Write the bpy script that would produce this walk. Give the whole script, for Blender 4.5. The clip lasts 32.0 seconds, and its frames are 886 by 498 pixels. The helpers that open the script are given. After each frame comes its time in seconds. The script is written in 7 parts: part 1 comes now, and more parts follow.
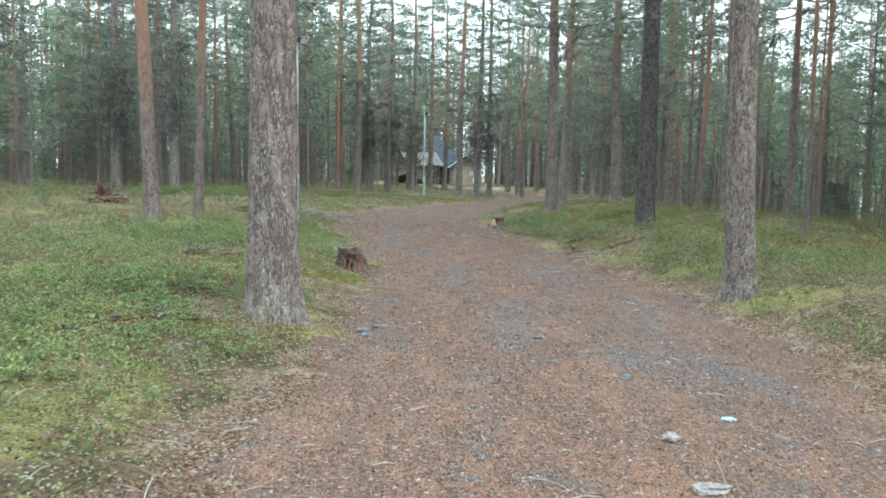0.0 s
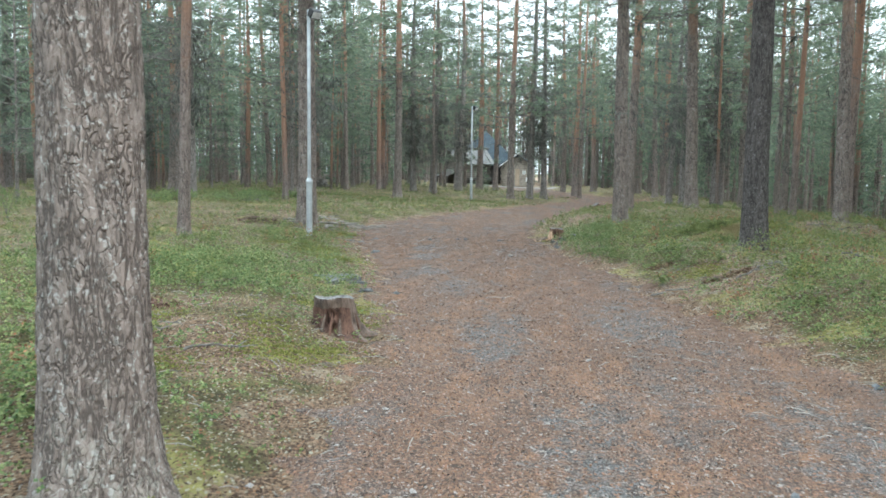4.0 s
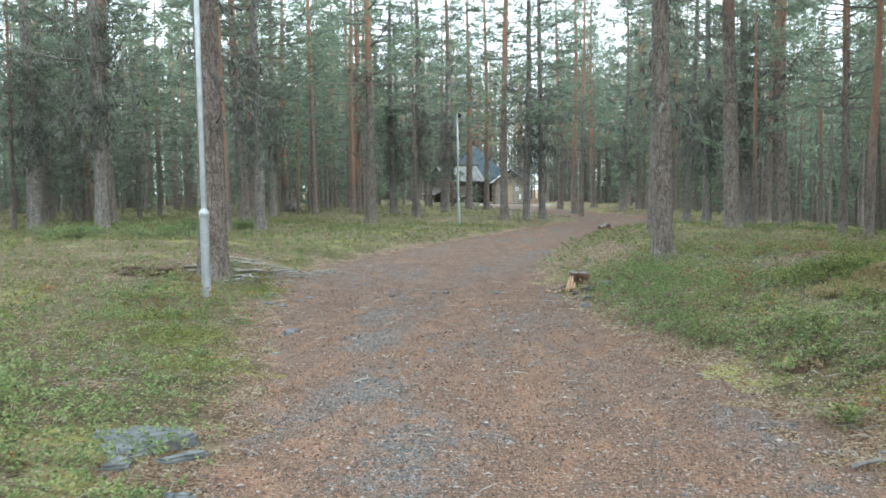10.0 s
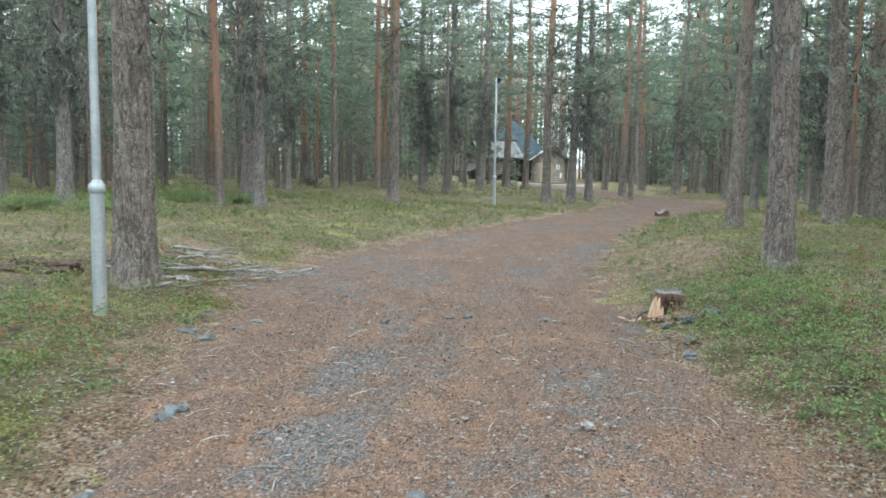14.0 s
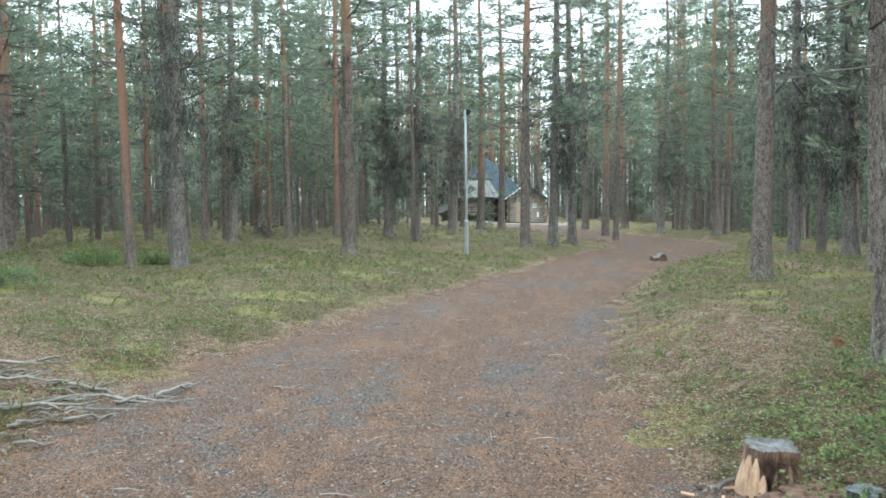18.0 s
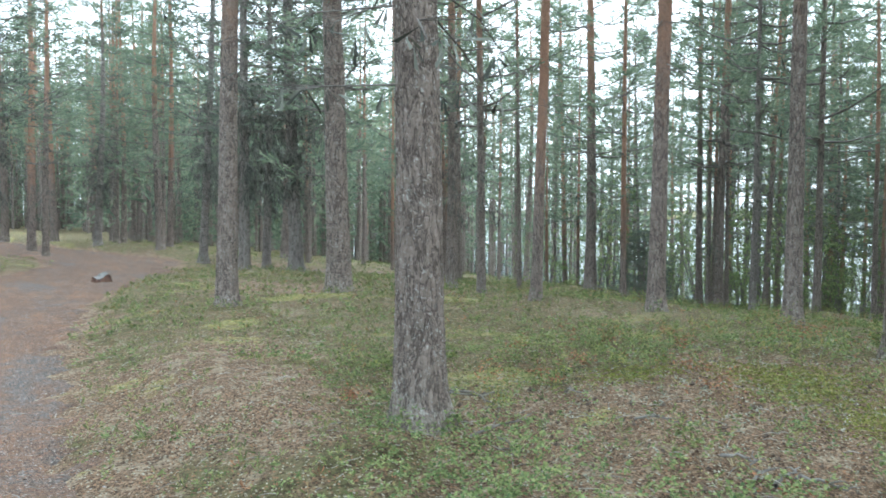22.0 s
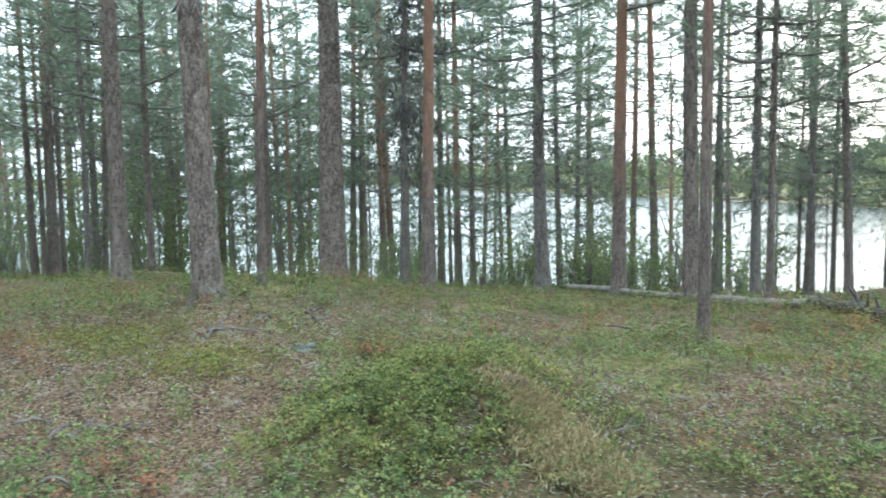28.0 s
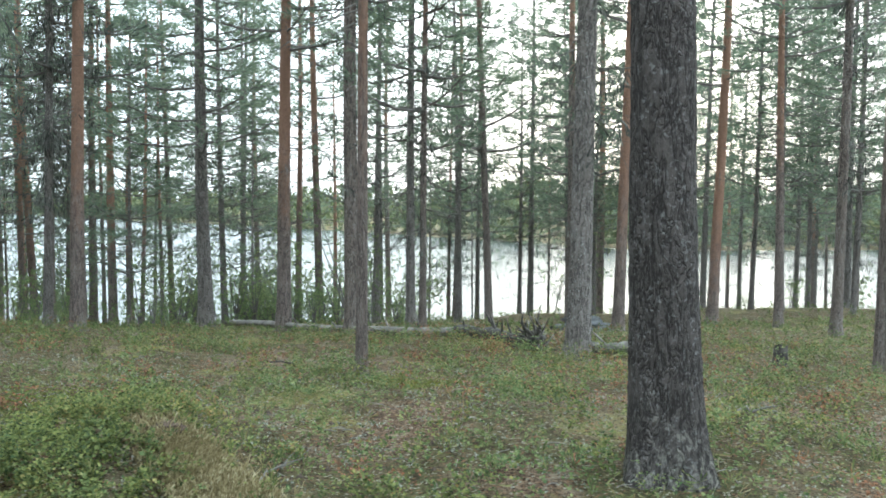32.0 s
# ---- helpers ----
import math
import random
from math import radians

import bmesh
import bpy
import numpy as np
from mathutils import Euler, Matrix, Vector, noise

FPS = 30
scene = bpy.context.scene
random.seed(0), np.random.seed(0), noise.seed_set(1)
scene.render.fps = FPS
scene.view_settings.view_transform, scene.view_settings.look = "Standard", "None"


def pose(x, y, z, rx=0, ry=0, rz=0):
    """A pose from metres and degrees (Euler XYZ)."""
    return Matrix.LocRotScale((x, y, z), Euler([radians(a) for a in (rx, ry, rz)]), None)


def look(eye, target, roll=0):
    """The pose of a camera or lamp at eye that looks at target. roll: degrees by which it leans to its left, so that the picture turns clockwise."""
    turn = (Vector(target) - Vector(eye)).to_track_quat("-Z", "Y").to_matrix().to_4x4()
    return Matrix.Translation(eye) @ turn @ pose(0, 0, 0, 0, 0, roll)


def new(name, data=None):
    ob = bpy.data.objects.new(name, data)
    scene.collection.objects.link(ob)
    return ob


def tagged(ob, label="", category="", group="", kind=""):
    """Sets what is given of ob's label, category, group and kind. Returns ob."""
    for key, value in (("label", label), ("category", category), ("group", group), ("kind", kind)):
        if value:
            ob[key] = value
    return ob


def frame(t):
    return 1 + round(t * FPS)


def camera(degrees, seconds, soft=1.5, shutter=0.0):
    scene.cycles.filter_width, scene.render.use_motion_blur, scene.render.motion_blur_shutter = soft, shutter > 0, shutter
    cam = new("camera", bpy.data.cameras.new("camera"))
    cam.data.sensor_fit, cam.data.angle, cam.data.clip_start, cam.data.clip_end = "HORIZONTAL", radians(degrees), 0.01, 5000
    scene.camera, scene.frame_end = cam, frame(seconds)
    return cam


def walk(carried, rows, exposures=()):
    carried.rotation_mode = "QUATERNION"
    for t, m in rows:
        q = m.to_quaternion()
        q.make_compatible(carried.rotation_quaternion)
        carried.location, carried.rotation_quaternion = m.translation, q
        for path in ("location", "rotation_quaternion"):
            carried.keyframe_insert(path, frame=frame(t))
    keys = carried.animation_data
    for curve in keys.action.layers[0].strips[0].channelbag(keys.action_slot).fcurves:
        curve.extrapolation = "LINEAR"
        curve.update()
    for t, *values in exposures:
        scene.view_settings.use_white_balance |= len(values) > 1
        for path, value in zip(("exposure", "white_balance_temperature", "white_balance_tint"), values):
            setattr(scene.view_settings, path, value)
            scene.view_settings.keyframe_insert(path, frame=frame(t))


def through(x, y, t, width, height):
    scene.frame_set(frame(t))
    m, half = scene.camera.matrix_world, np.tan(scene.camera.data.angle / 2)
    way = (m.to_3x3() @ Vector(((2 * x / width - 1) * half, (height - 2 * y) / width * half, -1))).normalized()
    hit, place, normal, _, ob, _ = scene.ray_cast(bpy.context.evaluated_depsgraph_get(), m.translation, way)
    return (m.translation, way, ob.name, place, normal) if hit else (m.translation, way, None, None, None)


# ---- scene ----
cam = camera(57.1, 32.0, soft=1.7, shutter=0.25)
PATH = [
    (0, (1.065, -1.351, 1.211), (0.931, 0.636, 1.030), 1.07),
    (0.5, (1.080, -0.866, 1.193), (0.903, 1.120, 1.039), 1.59),
    (1, (1.007, -0.417, 1.228), (0.901, 1.573, 1.050), 0.58),
    (1.5, (1.019, 0.023, 1.256), (0.855, 2.012, 1.119), -0.29),
    (2, (1.026, 0.476, 1.244), (0.809, 2.456, 1.070), 0.08),
    (2.5, (0.982, 0.952, 1.283), (0.826, 2.938, 1.108), -0.38),
    (3, (0.996, 1.459, 1.300), (0.786, 3.442, 1.157), -0.70),
    (3.5, (0.992, 1.950, 1.293), (0.729, 3.924, 1.106), 0.67),
    (5.5, (0.827, 3.841, 1.366), (0.544, 5.814, 1.199), 0.07),
    (6, (0.804, 4.344, 1.349), (0.451, 6.308, 1.216), -1.92),
    (6.5, (0.748, 4.835, 1.353), (0.406, 6.801, 1.209), -1.57),
    (7, (0.664, 5.299, 1.389), (0.411, 7.278, 1.252), -1.69),
    (7.5, (0.656, 5.803, 1.443), (0.310, 7.766, 1.276), -1.35),
    (8, (0.641, 6.210, 1.457), (0.286, 8.172, 1.301), -1.17),
    (8.5, (0.577, 6.641, 1.442), (0.334, 8.619, 1.268), -1.52),
    (9, (0.600, 7.100, 1.408), (0.300, 9.072, 1.256), -1.58),
    (9.5, (0.620, 7.575, 1.385), (0.360, 9.549, 1.194), -0.19),
    (10, (0.559, 8.051, 1.358), (0.313, 10.031, 1.215), -0.87),
    (10.5, (0.537, 8.552, 1.323), (0.303, 10.532, 1.167), -0.57),
    (11, (0.494, 9.027, 1.328), (0.192, 10.998, 1.170), -0.12),
    (11.5, (0.394, 9.523, 1.342), (0.096, 11.499, 1.252), -0.66),
    (12, (0.348, 10.029, 1.326), (0.013, 11.998, 1.213), -0.42),
    (12.5, (0.317, 10.489, 1.344), (-0.054, 12.448, 1.183), 0.20),
    (13, (0.216, 10.982, 1.315), (-0.093, 12.950, 1.136), -0.32),
    (13.5, (0.181, 11.454, 1.307), (-0.140, 13.418, 1.111), -1.33),
    (14, (0.191, 11.937, 1.321), (-0.139, 13.899, 1.120), 0.83),
    (14.5, (0.124, 12.463, 1.311), (-0.133, 14.440, 1.155), 0.53),
    (16.5, (0.105, 14.153, 1.402), (-0.182, 16.127, 1.262), -0.65),
    (17, (0.133, 14.585, 1.392), (-0.194, 16.545, 1.164), 0.08),
    (17.5, (0.080, 15.060, 1.431), (-0.214, 17.035, 1.321), -0.17),
    (18, (-0.081, 15.509, 1.456), (-0.357, 17.487, 1.352), -0.76),
    (18.5, (-0.119, 15.941, 1.469), (-0.482, 17.904, 1.358), -0.03),
    (19, (-0.136, 16.399, 1.490), (-0.439, 18.373, 1.376), -2.62),
    (19.5, (-0.172, 16.795, 1.502), (-0.220, 18.793, 1.433), -1.02),
    (20, (-0.229, 17.027, 1.506), (0.061, 19.006, 1.495), -1.97),
    (20.5, (-0.176, 17.258, 1.599), (0.563, 19.117, 1.583), -1.86),
    (21, (-0.206, 17.275, 1.642), (0.682, 19.066, 1.570), -0.26),
    (21.5, (-0.182, 17.288, 1.635), (0.804, 19.026, 1.562), 0.10),
    (22, (-0.183, 17.279, 1.633), (0.830, 19.001, 1.542), 0.17),
    (22.5, (-0.104, 17.268, 1.635), (1.167, 18.808, 1.529), -0.19),
    (23, (-0.022, 17.212, 1.610), (1.535, 18.460, 1.482), -0.01),
    (23.5, (0.021, 17.215, 1.577), (1.626, 18.399, 1.427), -0.94),
    (24, (0.034, 17.192, 1.581), (1.630, 18.386, 1.420), -1.22),
    (24.5, (0.037, 17.159, 1.580), (1.658, 18.320, 1.418), -0.61),
    (25, (0.027, 17.127, 1.587), (1.703, 18.205, 1.414), -0.78),
    (25.5, (0.015, 17.095, 1.597), (1.753, 18.069, 1.423), -0.69),
    (27.5, (0.000, 16.946, 1.578), (1.860, 17.663, 1.419), -0.96),
    (28, (-0.022, 16.940, 1.568), (1.891, 17.493, 1.389), -0.78),
    (28.5, (-0.060, 17.021, 1.563), (1.907, 17.333, 1.377), -2.39),
    (29, (-0.095, 16.969, 1.576), (1.882, 17.177, 1.354), -2.23),
    (29.5, (-0.116, 16.936, 1.584), (1.866, 17.154, 1.427), -0.63),
    (30, (-0.146, 16.911, 1.601), (1.844, 17.071, 1.499), 0.23),
    (30.5, (-0.139, 16.907, 1.607), (1.855, 16.989, 1.485), -0.08),
    (31, (-0.125, 16.888, 1.613), (1.872, 16.899, 1.505), -0.63),
    (31.5, (-0.126, 16.879, 1.621), (1.865, 16.726, 1.510), -0.34),
    (32, (-0.137, 16.883, 1.623), (1.846, 16.639, 1.521), 0.48),
]
EXPOSURES = ((0, 1.54, 6080, 5), (6, 1.60, 6120, 5), (16, 1.67, 6100, 4), (18.5, 1.69, 6080, 4), (21, 1.83, 5920, 5), (28, 1.88, 5880, 5), (32, 1.66, 5950, 4))
walk(cam, [(t, look(eye, target, roll)) for t, eye, target, roll in PATH], EXPOSURES)

# ---- light ----
world = bpy.data.worlds.new("evening_sky")
scene.world = world
world.use_nodes = True
wn, wl = world.node_tree.nodes, world.node_tree.links
wn.clear()
w_out, w_bg = wn.new("ShaderNodeOutputWorld"), wn.new("ShaderNodeBackground")
w_sky = wn.new("ShaderNodeTexSky")
w_sky.sky_type, w_sky.sun_disc = "NISHITA", False
w_sky.sun_elevation, w_sky.sun_rotation = radians(14), radians(112)
w_sky.air_density, w_sky.dust_density, w_sky.ozone_density = 1.0, 3.0, 1.0
w_mix = wn.new("ShaderNodeMix")
w_mix.data_type = "RGBA"
w_mix.inputs["Factor"].default_value = 0.85
w_mix.inputs["B"].default_value = (10.3, 11.4, 12.0, 1)  # the veil of thin white cloud
wl.new(w_sky.outputs[0], w_mix.inputs["A"])
w_rise = wn.new("ShaderNodeTexGradient")  # 0 at the horizon, 1 overhead
w_rise.texture_mapping.mapping_x, w_rise.texture_mapping.mapping_z = "Z", "X"
w_veil = wn.new("ShaderNodeMapRange")
w_veil.inputs["To Min"].default_value, w_veil.inputs["To Max"].default_value = 0.50, 1.50
wl.new(w_rise.outputs["Fac"], w_veil.inputs["Value"])
w_over = wn.new("ShaderNodeVectorMath")
w_over.operation = "SCALE"
wl.new(w_mix.outputs["Result"], w_over.inputs[0])
wl.new(w_veil.outputs["Result"], w_over.inputs["Scale"])
wl.new(w_over.outputs["Vector"], w_bg.inputs["Color"])
w_bg.inputs["Strength"].default_value = 0.13
wl.new(w_bg.outputs[0], w_out.inputs[0])
sun_data = bpy.data.lights.new("sun", "SUN")
sun_data.energy, sun_data.angle, sun_data.color = 0.5, radians(25), (1.0, 0.93, 0.85)
sun = new("sun", sun_data)
sun.matrix_world = look((60, -20, 40), (0, 12, 0))


# ---- materials ----
class Nodes:
    """A small hand for building node materials."""

    def __init__(self, name):
        self.mat = bpy.data.materials.new(name)
        self.mat.use_nodes = True
        self.n, self.l = self.mat.node_tree.nodes, self.mat.node_tree.links
        self.bsdf = self.n["Principled BSDF"]

    def put(self, socket, value):
        if isinstance(value, bpy.types.NodeSocket):
            self.l.new(value, socket)
        else:
            socket.default_value = value

    def noise(self, where, scale, detail=4.0, rough=0.6, warp=0.0):
        t = self.n.new("ShaderNodeTexNoise")
        self.put(t.inputs["Vector"], where)
        t.inputs["Scale"].default_value, t.inputs["Detail"].default_value = scale, detail
        t.inputs["Roughness"].default_value, t.inputs["Distortion"].default_value = rough, warp
        return t.outputs["Fac"]

    def cells(self, where, scale, feature="F1", out="Distance", jitter=1.0):
        t = self.n.new("ShaderNodeTexVoronoi")
        t.feature = feature
        self.put(t.inputs["Vector"], where)
        t.inputs["Scale"].default_value, t.inputs["Randomness"].default_value = scale, jitter
        return t.outputs[out]

    def where(self, kind="Object", stretch=(1, 1, 1)):
        if kind == "World":
            src = self.n.new("ShaderNodeNewGeometry").outputs["Position"]
        else:
            src = self.n.new("ShaderNodeTexCoord").outputs[kind]
        m = self.n.new("ShaderNodeMapping")
        self.l.new(src, m.inputs["Vector"])
        m.inputs["Scale"].default_value = stretch
        return m.outputs["Vector"]

    def step(self, value, a, b):
        t = self.n.new("ShaderNodeMapRange")
        t.interpolation_type = "SMOOTHSTEP"
        self.put(t.inputs["Value"], value)
        self.put(t.inputs["From Min"], a)
        self.put(t.inputs["From Max"], b)
        return t.outputs["Result"]

    def math(self, op, a, b=0.0):
        t = self.n.new("ShaderNodeMath")
        t.operation = op
        self.put(t.inputs[0], a)
        self.put(t.inputs[1], b)
        return t.outputs[0]

    def mix(self, fac, a, b):
        t = self.n.new("ShaderNodeMix")
        t.data_type = "RGBA"
        self.put(t.inputs["Factor"], fac)
        self.put(t.inputs["A"], (*a, 1) if isinstance(a, tuple) else a)
        self.put(t.inputs["B"], (*b, 1) if isinstance(b, tuple) else b)
        return t.outputs["Result"]

    def attr(self, name, channel):
        t = self.n.new("ShaderNodeAttribute")
        t.attribute_name = name
        s = self.n.new("ShaderNodeSeparateColor")
        self.l.new(t.outputs["Color"], s.inputs[0])
        return s.outputs[channel]

    def z_of(self, vector):
        s = self.n.new("ShaderNodeSeparateXYZ")
        self.l.new(vector, s.inputs[0])
        return s.outputs["Z"]

    def random(self):
        return self.n.new("ShaderNodeObjectInfo").outputs["Random"]

    def island(self):
        return self.n.new("ShaderNodeNewGeometry").outputs["Random Per Island"]

    def bump(self, height, strength=0.5, distance=0.01, under=None):
        t = self.n.new("ShaderNodeBump")
        self.put(t.inputs["Height"], height)
        t.inputs["Strength"].default_value, t.inputs["Distance"].default_value = strength, distance
        if under is not None:
            self.l.new(under, t.inputs["Normal"])
        return t.outputs["Normal"]

    def done(self, colour, rough=0.8, normal=None, metal=0.0, gloss=0.5):
        self.put(self.bsdf.inputs["Base Color"], (*colour, 1) if isinstance(colour, tuple) else colour)
        self.put(self.bsdf.inputs["Roughness"], rough)
        self.bsdf.inputs["Metallic"].default_value = metal
        self.bsdf.inputs["Specular IOR Level"].default_value = gloss
        if normal is not None:
            self.l.new(normal, self.bsdf.inputs["Normal"])
        return self.mat


def ground_material():
    """Moss, lichen, needle litter and bare soil in patches of every size."""
    m = Nodes("forest_floor")
    p = m.where("World")
    big, mid, fine = m.noise(p, 0.7, 5, 0.65), m.noise(p, 3.4, 6, 0.72), m.noise(p, 34, 6, 0.8)
    other, tuft = m.noise(m.where("World", (1.0, 1.15, 1.0)), 1.6, 6, 0.7, 0.6), m.noise(p, 11, 5, 0.75)
    bits = m.cells(m.where("World", (1.0, 0.7, 1.0)), 85, out="Color")
    sep = m.n.new("ShaderNodeSeparateColor")
    m.l.new(bits, sep.inputs[0])
    litter, moss, dry = (m.attr("cover", k) for k in ("Red", "Green", "Blue"))
    green = m.mix(m.step(tuft, 0.36, 0.64), (0.046, 0.041, 0.022), (0.118, 0.112, 0.050))
    green = m.mix(m.step(mid, 0.48, 0.62), green, m.mix(m.step(fine, 0.42, 0.60), (0.075, 0.052, 0.034), (0.200, 0.152, 0.092)))
    yellow = m.mix(m.step(tuft, 0.35, 0.65), (0.115, 0.112, 0.038), (0.245, 0.228, 0.085))
    green = m.mix(m.step(m.math("ADD", moss, m.math("MULTIPLY", m.math("SUBTRACT", other, 0.5), 1.6)), 0.72, 1.0), green, yellow)
    straw = m.mix(m.step(fine, 0.35, 0.65), (0.110, 0.086, 0.056), (0.250, 0.205, 0.136))
    green = m.mix(m.math("MULTIPLY", dry, m.step(big, 0.50, 0.64)), green, straw)
    brown = m.mix(m.step(fine, 0.41, 0.60), (0.062, 0.040, 0.028), (0.250, 0.172, 0.114))
    brown = m.mix(m.step(mid, 0.50, 0.62), brown, m.mix(m.step(tuft, 0.4, 0.6), (0.140, 0.102, 0.072), (0.275, 0.220, 0.160)))
    brown = m.mix(m.math("MULTIPLY", m.step(m.math("ADD", moss, m.math("MULTIPLY", m.math("SUBTRACT", other, 0.5), 1.6)), 0.75, 1.0), m.step(tuft, 0.40, 0.56)), brown, yellow)
    brown = m.mix(m.step(m.noise(p, 7, 5, 0.75, 0.5), 0.57, 0.66), brown, (0.065, 0.042, 0.030))
    base = m.mix(m.step(m.math("ADD", litter, m.math("MULTIPLY", mid, 0.5)), 0.48, 0.80), green, brown)
    base = m.mix(m.step(fine, 0.63, 0.74), base, (0.29, 0.265, 0.20))
    base = m.mix(m.step(fine, 0.44, 0.28), base, (0.030, 0.023, 0.015))
    base = m.mix(m.step(sep.outputs[0], 0.90, 0.96), base, (0.30, 0.28, 0.22))
    base = m.mix(m.step(sep.outputs[1], 0.85, 0.92), base, (0.050, 0.032, 0.022))
    base = m.mix(m.step(sep.outputs[2], 0.90, 0.96), base, (0.21, 0.12, 0.07))
    return m.done(base, 0.95, m.bump(fine, 0.9, 0.03, m.bump(tuft, 0.7, 0.05)), gloss=0.1)


def path_material():
    """Grey gravel under drifts of reddish needles and bark chips."""
    m = Nodes("needle_strewn_gravel")
    p = m.where("World")
    lane = m.where("World", (1.0, 0.35, 1.0))
    big, mid = m.noise(lane, 0.85, 4, 0.6, 0.4), m.noise(p, 5.5, 5, 0.7)
    fine, grit = m.noise(p, 70, 5, 0.8), m.cells(p, 62, out="Color")
    small = m.cells(m.where("World", (1.0, 0.6, 1.0)), 150, out="Color")
    chips = m.cells(m.where("World", (1.0, 0.7, 1.0)), 75)
    red = m.mix(m.step(fine, 0.38, 0.62), (0.060, 0.039, 0.030), (0.154, 0.096, 0.067))
    drift = m.noise(lane, 2.1, 5, 0.7, 0.8)
    red = m.mix(m.step(drift, 0.48, 0.60), red, m.mix(m.step(fine, 0.38, 0.62), (0.098, 0.055, 0.036), (0.210, 0.124, 0.078)))
    dark = m.noise(m.where("World", (1.0, 0.5, 1.0)), 1.5, 5, 0.7, 0.5)
    red = m.mix(m.math("MULTIPLY", m.step(dark, 0.52, 0.66), 0.45), red, (0.075, 0.060, 0.052))
    grey = m.mix(m.step(fine, 0.38, 0.62), (0.034, 0.032, 0.032), (0.140, 0.133, 0.128))
    base = m.mix(m.step(m.math("ADD", big, m.math("MULTIPLY", m.math("SUBTRACT", mid, 0.5), 0.7)), 0.48, 0.72), red, grey)
    bare = m.math("MULTIPLY", m.attr("cover", "Red"), 1.0)
    base = m.mix(m.step(m.math("ADD", bare, m.math("MULTIPLY", m.math("SUBTRACT", mid, 0.5), 1.7)), 0.34, 0.74), base, grey)
    g, h = m.n.new("ShaderNodeSeparateColor"), m.n.new("ShaderNodeSeparateColor")
    m.l.new(grit, g.inputs[0])
    m.l.new(small, h.inputs[0])
    base = m.mix(m.step(g.outputs[0], 0.95, 0.975), base, (0.215, 0.192, 0.175))
    base = m.mix(m.step(g.outputs[1], 0.87, 0.93), base, (0.055, 0.042, 0.035))
    base = m.mix(m.step(g.outputs[2], 0.88, 0.93), base, (0.185, 0.105, 0.073))
    base = m.mix(m.step(h.outputs[0], 0.91, 0.96), base, (0.205, 0.165, 0.142))
    base = m.mix(m.step(h.outputs[1], 0.86, 0.93), base, (0.050, 0.038, 0.032))
    return m.done(base, 0.9, m.bump(chips, 0.8, 0.014, m.bump(mid, 0.6, 0.04)), gloss=0.1)


